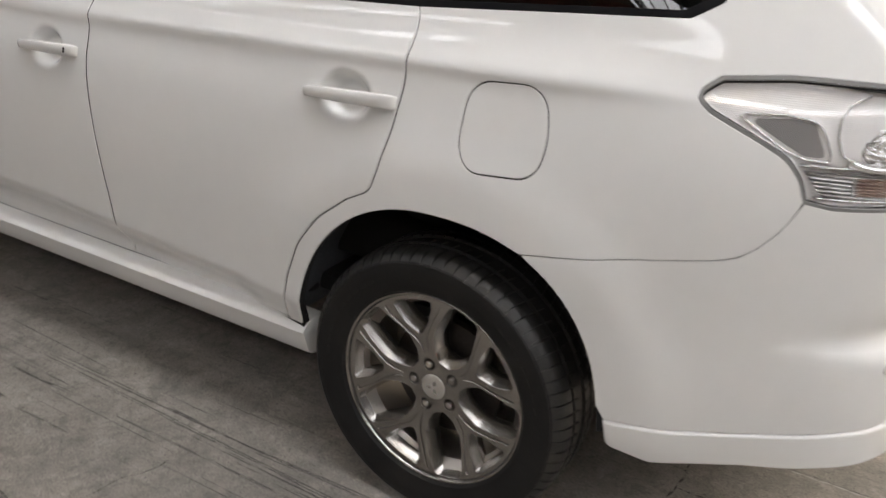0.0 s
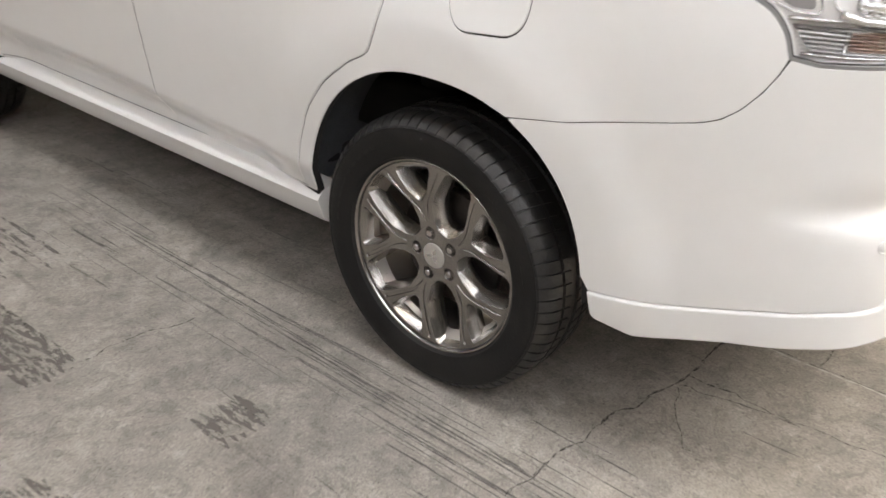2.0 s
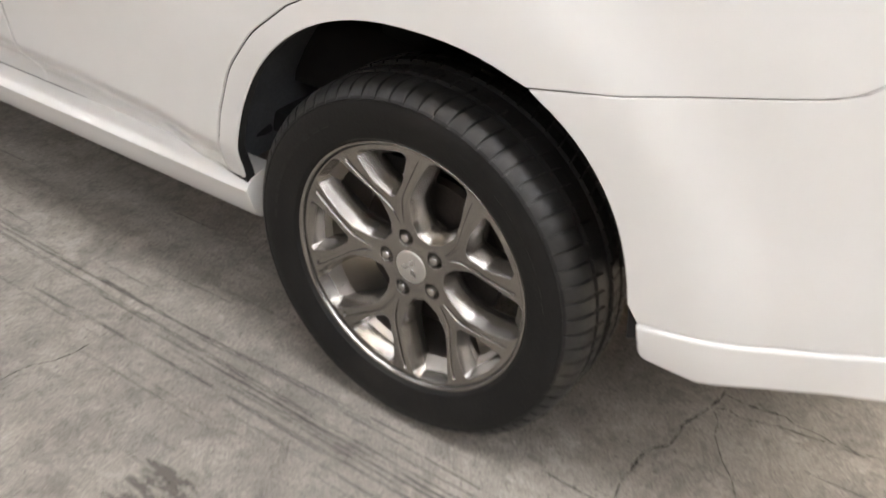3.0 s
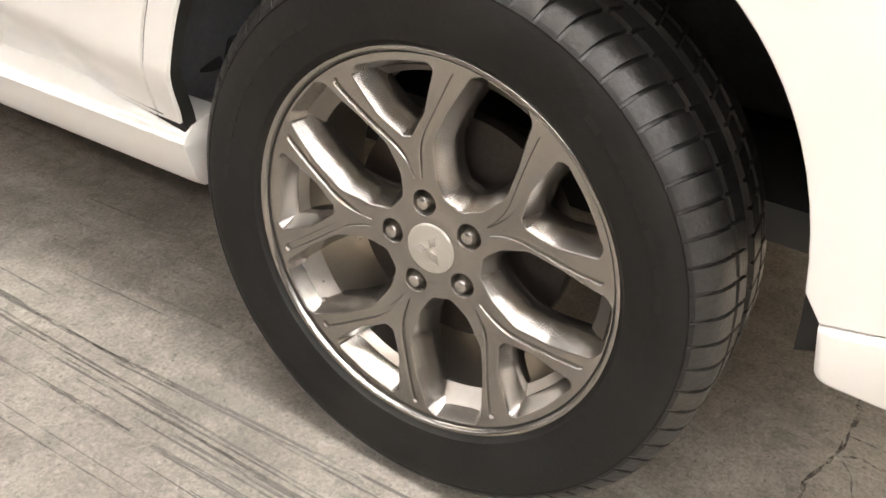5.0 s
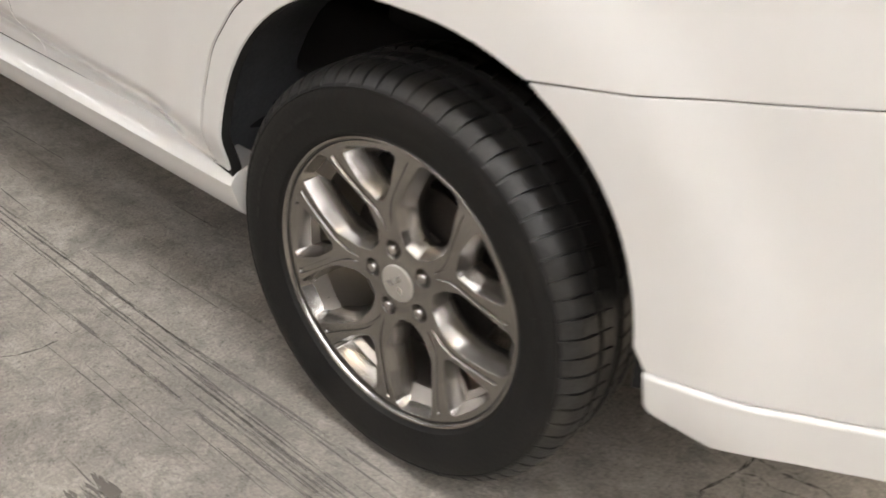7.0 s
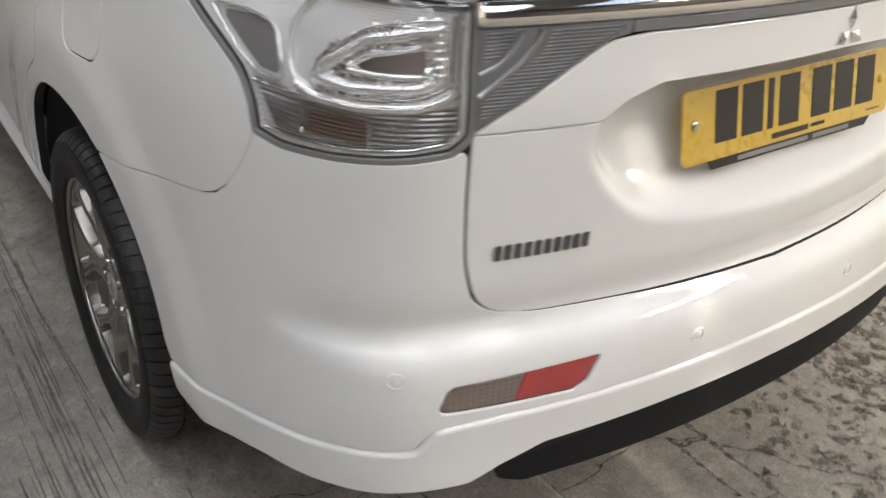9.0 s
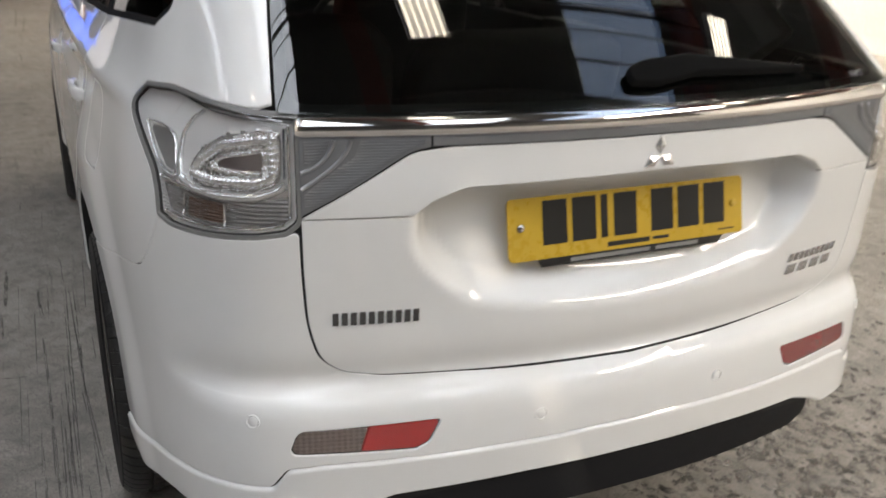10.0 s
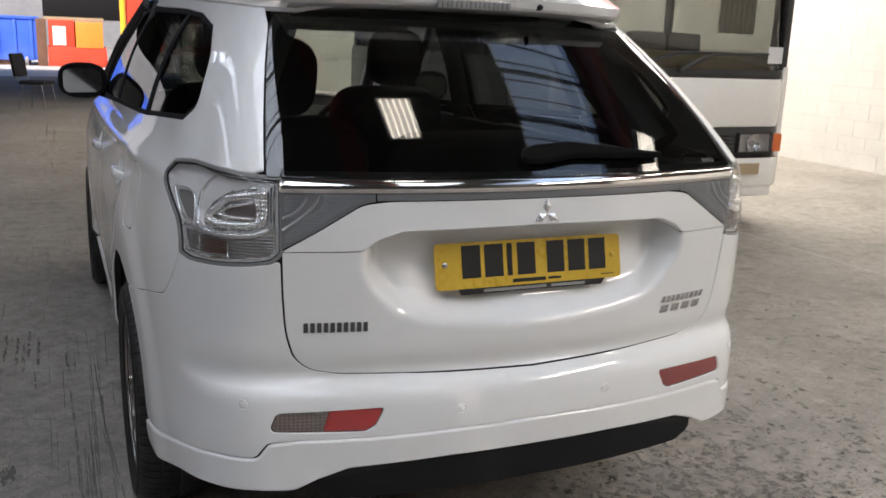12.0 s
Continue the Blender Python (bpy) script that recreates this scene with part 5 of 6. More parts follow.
def glass():
    gl = [(0, 1.171), (.668, 1.173, .01), (.676, 1.30, .5), (.690, 1.524, .02), (0, 1.533)]
    panel("rear_window", rounded(mirrored(gl[::-1])), TINT_GLASS, car, lift=-.002, flange=.003, h=.02, surf=pane_skin, norm=grid_normal(pane_skin), label="dark privacy glass rear window")
    band = [(0, 1.171), (.668, 1.173, .01), (.676, 1.30, .5), (.690, 1.524, .02), (0, 1.533)]
    inner = [(0, 1.186), (.645, 1.188, .03), (.652, 1.30, .5), (.662, 1.508, .04), (0, 1.515)]
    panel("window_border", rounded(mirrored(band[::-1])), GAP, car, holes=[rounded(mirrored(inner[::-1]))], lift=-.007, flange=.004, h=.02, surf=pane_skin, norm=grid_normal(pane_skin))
    for s in (1, -1):
        q = [(1.51, 1.234, .3), (1.16, 1.254, .03), (1.040, 1.294, .05), (1.040, 1.41, .08), (1.18, 1.486, .1), (1.50, 1.523, .3), (1.735, 1.533), (1.735, 1.219)]
        panel("quarter_window", rounded(q), SIDE_GLASS, car, lift=-.006, flange=.004, h=.03, side=s)
        r = [(1.785, 1.216), (1.785, 1.536), (2.73, 1.552, .03), (2.745, 1.176, .02)]
        panel("rear_door_window", rounded(r), SIDE_GLASS, car, lift=-.006, flange=.004, h=.03, side=s)
        f = [(2.80, 1.175), (2.78, 1.552, .02), (3.02, 1.545, .1), (3.45, 1.33, .2), (3.66, 1.15, .02)]
        panel("front_door_window", rounded(f), DOOR_GLASS, car, lift=-.006, flange=.004, h=.03, side=s)
        frame_o = [(1.772, 1.205), (1.50, 1.2315, .3), (1.156, 1.2515, .03), (1.0365, 1.2925, .05), (1.0365, 1.41, .08), (1.18, 1.4885, .1), (1.50, 1.5265, .3), (2.0, 1.5475, .3), (2.78, 1.563, .1), (3.05, 1.553, .1), (3.50, 1.335, .2), (3.72, 1.15, .03), (3.70, 1.128, .02), (2.8, 1.16, .3)]
        fo = rounded(frame_o)
        holes = []
        for h in (q, r, f):
            loop = inset(rounded(h), .010)
            holes.append(loop)
        panel("window_frame", fo, GLOSS_BLACK, car, holes=holes, lift=-.0035, flange=.012, h=.03, side=s)
        panel("door_frame", rounded([(1.772, 1.5415), (2.78, 1.5655), (2.78, 1.60), (1.772, 1.572)]), PAINT, car, h=.03, side=s)


def lid(name, rows_fn, nu, nv, mat, label="", thick=.012):
    """A sheet from a grid function of (s, t) in 0..1, given thickness downwards."""
    verts, faces = [], []
    for i in range(nu + 1):
        for j in range(nv + 1):
            verts.append(rows_fn(i / nu, j / nv))
    for i in range(nu):
        for j in range(nv):
            a = i * (nv + 1) + j
            faces.append((a, a + nv + 1, a + nv + 2, a + 1))
    me = bpy.data.meshes.new(name)
    me.from_pydata([tuple(map(float, v)) for v in verts], [], faces)
    bm = bmesh.new()
    bm.from_mesh(me)
    bpy.data.meshes.remove(me)
    bmesh.ops.recalc_face_normals(bm, faces=bm.faces)
    if sum(f.normal.z for f in bm.faces) < 0:
        bmesh.ops.reverse_faces(bm, faces=bm.faces)
    bmesh.ops.solidify(bm, geom=bm.faces[:], thickness=thick)
    return part(name, bm, mat, car, label, 40)


def roof_panel():
    us = np.linspace(0.0, 3.829, 200)
    edge = roof_at(us)

    def top(s, t):
        y = .56 + (2.86 - .56) * s
        i = np.interp(y, roof_at(us)[30:, 1], np.arange(30, 200))
        hx = float(np.interp(i, np.arange(200), edge[:, 0]))
        hz = float(np.interp(i, np.arange(200), edge[:, 2]))
        k = 2 * t - 1
        crown = .085 * math.sin(math.pi * (.12 + .76 * s)) + .012
        return (k * (hx + .004), y, hz + crown * (1 - abs(k) ** 2.6) + .004)
    lid("roof", top, 40, 30, PAINT)

    def wind(s, t):
        k = 2 * t - 1
        y = 2.86 + 1.0 * s + .13 * (1 - k * k) * (1 - .3 * s)
        return (k * (.60 + .19 * s), y, 1.597 - .49 * s + .03 * (1 - k * k) + .05 * math.sin(math.pi * s))
    w = lid("windscreen", wind, 16, 20, CLEAR_GLASS, thick=.004)

    def hood(s, t):
        k = 2 * t - 1
        y = 3.84 + .62 * s + .13 * (1 - k * k)
        return (k * (.80 - .10 * s * s), y, 1.075 - .03 * s - .16 * s * s + .05 * (1 - abs(k) ** 2.2))
    lid("bonnet", hood, 20, 20, PAINT)

    # roof spoiler over the rear window
    def spoil(s, t):
        k = 2 * t - 1
        y = .470 + .05 * k * k + .18 * s
        return (k * (.500 + .058 * s), y, 1.594 + .046 * s - .012 * k * k + .018 * (1 - abs(k) ** 3) * s)
    lid("roof_spoiler", spoil, 10, 30, PAINT, thick=.026)
    lo = bmesh.new()
    vs = []
    for k in np.linspace(-1, 1, 31):
        vs.append([lo.verts.new((k * .494, .480 + .05 * k * k + dy, z - .012 * k * k)) for dy, z in ((0, 1.594), (.006, 1.563), (.03, 1.556), (.09, 1.553), (.13, 1.60))])
    for r0, r1 in zip(vs, vs[1:]):
        for j in range(4):
            lo.faces.new((r0[j], r1[j], r1[j + 1], r0[j + 1]))
    bmesh.ops.recalc_face_normals(lo, faces=lo.faces)
    part("spoiler_underside", lo, PAINT, car, sharp=50)
    bl = bmesh.new()
    add_box(bl, (-.122, .463, 1.555), (.122, .495, 1.586), .008)
    lamp = part("brake_lamp", bl, LENS, car, "clear high brake lamp")
    br = bmesh.new()
    for i in range(16):
        add_box(br, (-.110 + i * .01375, .470, 1.558), (-.098 + i * .01375, .490, 1.579), .002)
    part("brake_lamp_reflector", br, SILVER, lamp)
    nz = bmesh.new()
    add_lathe(nz, [(.008, .02), (.008, .0), (.006, -.006), (.0003, -.007)], 14, "y")
    ob = part("washer_nozzle", nz, DARK, car)
    ob.matrix_local = pose(.205, .477, 1.573)
    for s in (-1, 1):
        rail = bmesh.new()
        add_tube(rail, [(s * .565, .80, 1.60), (s * .57, .84, 1.628), (s * .575, .95, 1.642), (s * .585, 1.7, 1.682), (s * .58, 2.4, 1.682), (s * .57, 2.56, 1.66), (s * .56, 2.62, 1.625)], .016, 10)
        part("roof_rail", rail, DARK, car, "black roof rail")


WIPER = material("wiper_rubber", (.004, .004, .004), .8, spec=.06)


def wiper():
    arm = [(.055, 1.196, .01), (.05, 1.216, .01), (.015, 1.226, .01), (-.09, 1.233, .02), (-.37, 1.2045, .003), (-.37, 1.1985, .003), (-.10, 1.205, .02), (0, 1.193, .01)]
    panel("rear_wiper", rounded(arm, .01), WIPER, car, lift=.020, flange=.016, edge=.004, drop=.003, h=.02, label="black rear wiper parked on the window")


def mirror(side):
    """A door mirror: painted back, black rim and a real mirror."""
    x0 = -side
    bm = bmesh.new()
    bmesh.ops.create_uvsphere(bm, u_segments=32, v_segments=20, radius=1)
    for v in bm.verts:
        n = Vector((abs(v.co.x) ** .75 * (1 if v.co.x > 0 else -1), abs(v.co.y) ** .8 * (1 if v.co.y > 0 else -1), abs(v.co.z) ** .75 * (1 if v.co.z > 0 else -1)))
        v.co = Vector((n.x * .112, max(n.y, -.35) * .10, n.z * .085))
    shell = part("door_mirror", bm, GLOSS_BLACK, car, "black door mirror with dark rim", 40)
    shell.matrix_local = pose(x0 * .912, 2.96, 1.215, 0, 0, side * 3)
    g = bmesh.new()
    ol = rounded([(-.088, -.054, .035), (.090, -.060, .03), (.093, .052, .03), (-.078, .060, .04)], .02)
    vs = [g.verts.new((p[0] * x0, -.0365, p[1])) for p in ol]
    f = g.faces.new(vs if side > 0 else vs[::-1])
    g.normal_update()
    if f.normal.y > 0:
        bmesh.ops.reverse_faces(g, faces=[f])
    part("mirror_glass", g, CHROME, shell)
    arm = bmesh.new()
    add_tube(arm, [(x0 * .76, 3.04, 1.17), (x0 * .80, 3.02, 1.165), (x0 * .86, 3.0, 1.175)], [.05, .036, .034], 12)
    part("mirror_arm", arm, GLOSS_BLACK, car)


def cabin():
    fabric = material("black_seat_fabric", (.018, .018, .019), .85, vary=.2, scale=20, bump=.2, bump_scale=400)
    plastic = material("cabin_plastic", (.022, .022, .023), .6, vary=.15, scale=6)
    for lo, hi in (((-.72, .45, .42), (.72, 3.5, .47)), ((-.78, 1.50, .42), (-.72, 3.3, 1.12)), ((.72, 1.50, .42), (.78, 3.3, 1.12)), ((-.66, .24, .60), (.66, .28, 1.10)), ((-.68, .30, .86), (-.62, 1.5, 1.15)), ((.62, .30, .86), (.68, 1.5, 1.15))):
        part("cabin_lining", add_box(bmesh.new(), lo, hi, .01), plastic, car)
    under = bmesh.new()
    add_box(under, (-.52, .95, .27), (.52, 4.35, .38), .02)
    part("underbody", under, GAP, car)

    def cushion(bm, lo, hi, m, power=.55):
        """A plump block with well-rounded corners."""
        made = bmesh.ops.create_uvsphere(bm, u_segments=28, v_segments=18, radius=1)["verts"]
        mid, half = (Vector(lo) + Vector(hi)) / 2, (Vector(hi) - Vector(lo)) / 2
        for v in made:
            v.co = m @ Vector([mid[i] + half[i] * math.copysign(abs(v.co[i]) ** power, v.co[i]) for i in range(3)])

    def seat(x, y, w, rest_w, low=.62, high=1.17):
        s = bmesh.new()
        lean = Matrix.Translation((x, y, low)) @ Matrix.Rotation(radians(14), 4, "X")
        cushion(s, (-w / 2, -.07, -.05), (w / 2, .08, high - low), lean, .38)
        add_box(s, (-w / 2, -.05, -.10), (w / 2, .50, .06), .03, Matrix.Translation((x, y, low)))
        ob = part("seat", s, fabric, car, "black cloth seat", 60)
        for rx in rest_w:
            h = bmesh.new()
            cushion(h, (rx - .128, -.055, high - low + .015), (rx + .128, .06, high - low + .265), lean, .6)
            part("headrest", h, fabric, ob)
            for px in (-.05, .05):
                t = bmesh.new()
                p0, p1 = lean @ Vector((rx + px, 0, high - low - .02)), lean @ Vector((rx + px, 0, high - low + .08))
                add_tube(t, [p0, p1], .006, 8)
                part("headrest_post", t, STEEL, ob)
    seat(-.38, 1.22, .60, (-.03,), .62, 1.22)
    seat(.33, 1.20, .72, (), .62, 1.17)
    seat(-.38, 2.25, .50, (0,), .62, 1.27)
    seat(.36, 2.25, .54, (.01,), .62, 1.27)
    for sx in (-.34, .34):
        part("sun_visor", add_box(bmesh.new(), (sx - .30, 2.60, 1.497), (sx + .30, 2.76, 1.55), .012), plastic, car)
    dash = bmesh.new()
    add_box(dash, (-.72, 2.95, .70), (.72, 3.55, 1.06), .06)
    part("dashboard", dash, plastic, car)
    wheel_bm = bmesh.new()
    add_tube(wheel_bm, [Matrix.Translation((.38, 2.78, .98)) @ Matrix.Rotation(radians(-65), 4, "X") @ Vector((.185 * math.cos(a), .185 * math.sin(a), 0)) for a in np.linspace(0, math.tau, 33)[:-1]], .016, 8, True)
    part("steering_wheel", wheel_bm, plastic, car)
    for s in (-1, 1):
        bp = bmesh.new()
        add_tube(bp, [(s * .76, 2.15, 1.12), (s * .70, 2.13, 1.35), (s * .61, 2.1, 1.57)], .045, 8)
        part("centre_pillar", bp, plastic, car)
        dp = bmesh.new()
        add_tube(dp, [(s * .66, .50, 1.17), (s * .58, .66, 1.35), (s * .49, .80, 1.50)], .085, 10)
        part("rear_pillar_lining", dp, plastic, car)
        ap = bmesh.new()
        add_tube(ap, [(s * .79, 3.72, 1.10), (s * .70, 3.25, 1.38), (s * .60, 2.84, 1.585)], .035, 8)
        part("windscreen_pillar", ap, plastic, car)
    hl = bmesh.new()
    add_box(hl, (-.50, 1.0, 1.548), (.50, 2.75, 1.562), .004)
    part("headlining", hl, material("grey_headlining", (.10, .098, .092), .9), car)


def nose():
    """The front end, plainly shaped."""
    half = [(5.815, .88), (5.35, .90, .1), (4.95, .90, .1), (4.83, .78, .1), (4.87, .60), (FRONT_ARCH[0][0], .54), (FRONT_ARCH[0][0], .33), (4.9, .27, .1), (5.815, .26)]
    for s in (1, -1):
        panel("front_bumper", rounded(half, .03), PAINT, car, h=.04, side=s)
        panel("grille", rounded([(5.815, .80), (5.40, .80, .05), (5.30, .66, .05), (5.45, .40, .05), (5.815, .38)], .03), DARK, car, lift=.006, h=.05, side=s)
        panel("head_lamp", rounded([(5.30, .86, .03), (4.93, .885, .05), (4.80, .93, .02), (4.95, .80, .04), (5.28, .77, .03)], .02), SILVER, car, lift=.008, h=.03, side=s)


for s in (1, -1):
    sill(s)
    for cu, cz in HANDLES:
        handle(cu, cz, s)
    tail_lamp(s)
    reflector(s)
    mirror(s)
    # Thin black lines in the sill and door gaps: their shade as colour.
    bead("sill_gap_shade", [(u, .4025) for u in np.linspace(2.10, 3.78, 60)], .0022, .0006, GAP, car, side=s, lift=.0002, segs=2)
    bead("door_gap_shade", [p[:2] for p in shift(rounded_path(B_GAP), -GAPW * .3) if p[1] > .5], .0068, .0006, GAP, car, side=s, lift=-.0022, segs=2)
sensors()
tail_trim()
plate()
badges()
glass()
roof_panel()
wiper()
cabin()
nose()
# ---- lamps, bus, chair, pallets and the yard ----
TUBE = glow("fluorescent_tube", (1.0, .95, .86), 9.0)
LOUVRE = material("white_lamp_tray", (.75, .75, .74), .35)


def ceiling_light():
    lamp = empty("ceiling_light")
    tray = bmesh.new()
    add_box(tray, (-.17, -.3, .04), (.17, .3, .09), .006)
    for lo, hi in (((-.17, -.3, -.01), (-.16, .3, .04)), ((.16, -.3, -.01), (.17, .3, .04)), ((-.16, -.3, -.01), (.16, -.29, .04)), ((-.16, .29, -.01), (.16, .3, .04))):
        add_box(tray, lo, hi)
    part("tray", tray, LOUVRE, lamp)
    for k in range(5):
        t = bmesh.new()
        add_tube(t, [(-.128 + .064 * k, -.28, .018), (-.128 + .064 * k, .28, .018)], .013, 10)
        part("tube", t, TUBE, lamp, "lit fluorescent tube")
    for sx in (-.1, .1):
        c = bmesh.new()
        add_tube(c, [(sx, 0, .09), (sx, 0, 1.15)], .006, 6)
        part("hanger", c, GREY_STEEL, lamp)
    return tagged(lamp, "square white fluorescent fitting hung from the roof", "light", "hall lights")


first_light = ceiling_light()
first_light.matrix_world = pose(.55, .45, 4.8)
for lx, ly in ((3.9, .5), (-2.8, .45), (7.2, .5), (.55, -5.6), (3.9, -5.6), (-6.2, .45), (.55, 6.6), (3.9, 6.6)):
    copy_thing(first_light, pose(lx, ly, 4.8))

# --- small bus ---
BUS_WHITE = material("bus_white_paint", (.90, .885, .84), .35, coat=.5, vary=.03, scale=2, grime=.08, grime_col=(.4, .36, .3))
BUS_BLACK = material("bus_black_trim", (.03, .03, .03), .5, vary=.2, scale=5)
ORANGE_LENS = material("orange_lens", (.75, .16, .03), .2, coat=.8)
BUS_GLASS = thin_glass("bus_windscreen", (.66, .67, .65))
TAN = material("tan_board", (.42, .32, .2), .6, vary=.15, scale=6)


def bus():
    b = empty("bus", pose(3.585, 4.02, 0))
    W, L = 1.15, 5.0

    def box(name, lo, hi, mat, bevel=.0, label="", parent=b):
        return part(name, add_box(bmesh.new(), lo, hi, bevel), mat, parent, label)

    def front(name, x0, x1, z0, z1, depth, mat, curve=.05, corner=.12, label="", lean=0.0):
        """A band of the front that wraps softly round the corners."""
        n, verts, faces = 28, [], []
        for i in range(n + 1):
            k = -1 + 2 * i / n
            x = x0 + (x1 - x0) * i / n
            back = curve * k * k + corner * max(0, abs(k) - .86) ** 2 / .0196
            for z in (z0, z0 + .02, z1 - .02, z1):
                e = .012 if z in (z0, z1) else 0
                verts.append((x * (1 - .0), back - depth + e + lean * (z - z0), z))
        for i in range(n):
            for j in range(3):
                a = i * 4 + j
                faces.append((a, a + 4, a + 5, a + 1))
        bm = bmesh.new()
        me = bpy.data.meshes.new("band")
        me.from_pydata(verts, [], faces)
        bm.from_mesh(me)
        bpy.data.meshes.remove(me)
        bmesh.ops.recalc_face_normals(bm, faces=bm.faces)
        if sum(f.normal.y for f in bm.faces) > 0:
            bmesh.ops.reverse_faces(bm, faces=bm.faces)
        bmesh.ops.solidify(bm, geom=bm.faces[:], thickness=.03)
        return part(name, bm, mat, b, label, 40)
    front("front_panel", -W, W, .86, 1.255, .0, BUS_WHITE)
    front("lamp_band", -W, W, .595, .865, -.02, BUS_BLACK)
    front("bumper", -W, W, .36, .60, .05, BUS_WHITE, label="white plastic bumper")
    front("bumper_lip", -W + .02, W - .02, .27, .365, .03, BUS_WHITE)
    front("scuttle", -W, W, 1.25, 1.325, -.012, BUS_BLACK)
    front("windscreen", -W + .03, W - .03, 1.325, 2.42, -.02, BUS_GLASS, lean=.10)
    front("windscreen_head", -W, W, 2.40, 2.75, -.11, BUS_WHITE, lean=.12)
    for s in (-1, 1):
        hl = box("head_lamp", (s * .79 - .185, .030, .645), (s * .79 + .185, .06, .81), SILVER, .012, "rectangular glass headlamp")
        bowl = bmesh.new()
        add_lathe(bowl, [(.0, .012), (.022, .010), (.045, .004), (.068, -.010), (.078, -.024)], 28, "y")
        bo = part("reflector_bowl", bowl, CHROME, hl)
        bo.location = (s * .79 - .02, .024, .727)
        lens = bmesh.new()
        add_box(lens, (s * .79 - .178, -.008, .652), (s * .79 + .178, .0, .803), .004)
        part("lens", lens, LENS, hl)
        rim = bmesh.new()
        for lo, hi in (((-.185, .645), (.185, .654)), ((-.185, .801), (.185, .81)), ((-.185, .654), (-.176, .801)), ((.176, .654), (.185, .801))):
            add_box(rim, (s * .79 + lo[0], -.006, lo[1]), (s * .79 + hi[0], .034, hi[1]), .002)
        part("lamp_rim", rim, BUS_BLACK, hl)
        for k in range(5):
            box("slat", (s * .46 - .10, -.004, .655 + k * .034), (s * .46 + .10, .022, .668 + k * .034), BUS_BLACK, .003)
        box("indicator", (s * 1.055 - .065, .045, .645), (s * 1.055 + .065, .15, .80), ORANGE_LENS, .012, "orange indicator lens")
        pl = box("corner_post", (s * (W - .02) - .035, .13, 1.33), (s * (W - .02) + .035, .22, 2.6), BUS_BLACK, .02)
        box("side_panel", (s * W - .03, .12, .35), (s * W + .03, L, 1.36), BUS_WHITE, .02)
        for k in range(3):
            box("side_window", (s * W - .01, .32 + k * 1.52, 1.42), (s * W + .012, 1.74 + k * 1.52, 2.30), BUS_GLASS)
        box("side_head", (s * W - .03, .2, 2.30), (s * W + .03, L, 2.72), BUS_WHITE, .02)
        for k in range(4):
            box("window_post", (s * W - .025, .22 + k * 1.52, 1.36), (s * W + .02, .32 + k * 1.52, 2.30), BUS_BLACK, .01)
        for wy in (1.2, 3.9):
            t = bmesh.new()
            add_lathe(t, [(.20, -.11), (.38, -.12), (.40, -.09), (.40, .09), (.38, .12), (.20, .11)], 40)
            ob = part("tyre", t, RUBBER, b)
            ob.location = (s * (W - .16), wy, .40)
            h = bmesh.new()
            add_lathe(h, [(.21, -.10), (.19, -.08), (.10, -.05), (.0, -.06)] if s < 0 else [(.21, .10), (.19, .08), (.10, .05), (.0, .06)], 32)
            ob = part("wheel_disc", h, SILVER, b)
            ob.location = (s * (W - .16), wy, .40)
        arm = bmesh.new()
        add_tube(arm, [(s * (W - .02), .10, 2.42), (s * (W + .12), -.08, 2.44), (s * (W + .17), -.14, 2.36)], .014, 8)
        part("mirror_arm", arm, BUS_BLACK, b)
        box("side_mirror", (s * (W + .17) - .10, -.19, 2.02), (s * (W + .17) + .10, -.12, 2.36), BUS_BLACK, .03)
        w = bmesh.new()
        px = s * .20
        add_tube(w, [(px - .28, -.01, 1.31), (px - .10, -.035, 1.40), (px + .05, -.03, 1.445), (px + .62, .0, 1.46)], [.022, .018, .016, .010], 8)
        part("wiper", w, BUS_BLACK, b)
    box("roof", (-W, .25, 2.70), (W, L, 2.80), BUS_WHITE, .05)
    box("rear_panel", (-W, L - .05, .4), (W, L, 2.72), BUS_WHITE, .02)
    box("floor_pan", (-W + .05, .2, .38), (W - .05, L - .06, .46), BUS_BLACK)
    box("dashboard", (-W + .08, .20, .9), (W - .08, .60, 1.46), TAN, .05, "tan moulded dashboard")
    box("blank_plate", (.52, -.066, .47), (.80, -.056, .565), TAN, .004, "blank tan plate board")
    box("sticker", (.86, -.0, 1.385), (1.02, .004, 1.52), LOUVRE, 0, "white paper sticker behind the windscreen").rotation_euler = (0, 0, .05)
    seat_cloth = material("grey_seat_cloth", (.16, .15, .14), .9, vary=.2, scale=8)
    for r in range(4):
        for x in (-.75, -.35, .35, .75):
            s = bmesh.new()
            add_box(s, (x - .19, 1.0 + r * .95, .9), (x + .19, 1.12 + r * .95, 1.62), .04)
            add_box(s, (x - .19, .75 + r * .95, .82), (x + .19, 1.10 + r * .95, .94), .03)
            part("seat", s, seat_cloth, b)
    curtain = bmesh.new()
    for k in range(14):
        add_tube(curtain, [(.62 + k * .028, .40 + .01 * (k % 2), 1.62), (.62 + k * .028, .40 + .01 * (k % 2), 2.36)], .017, 8)
    part("curtain", curtain, material("beige_curtain", (.45, .38, .27), .9, vary=.1, scale=8), b, "beige pleated curtain")
    tagged(b, "white small bus with black lamp band standing on the concrete", "bus")


bus()


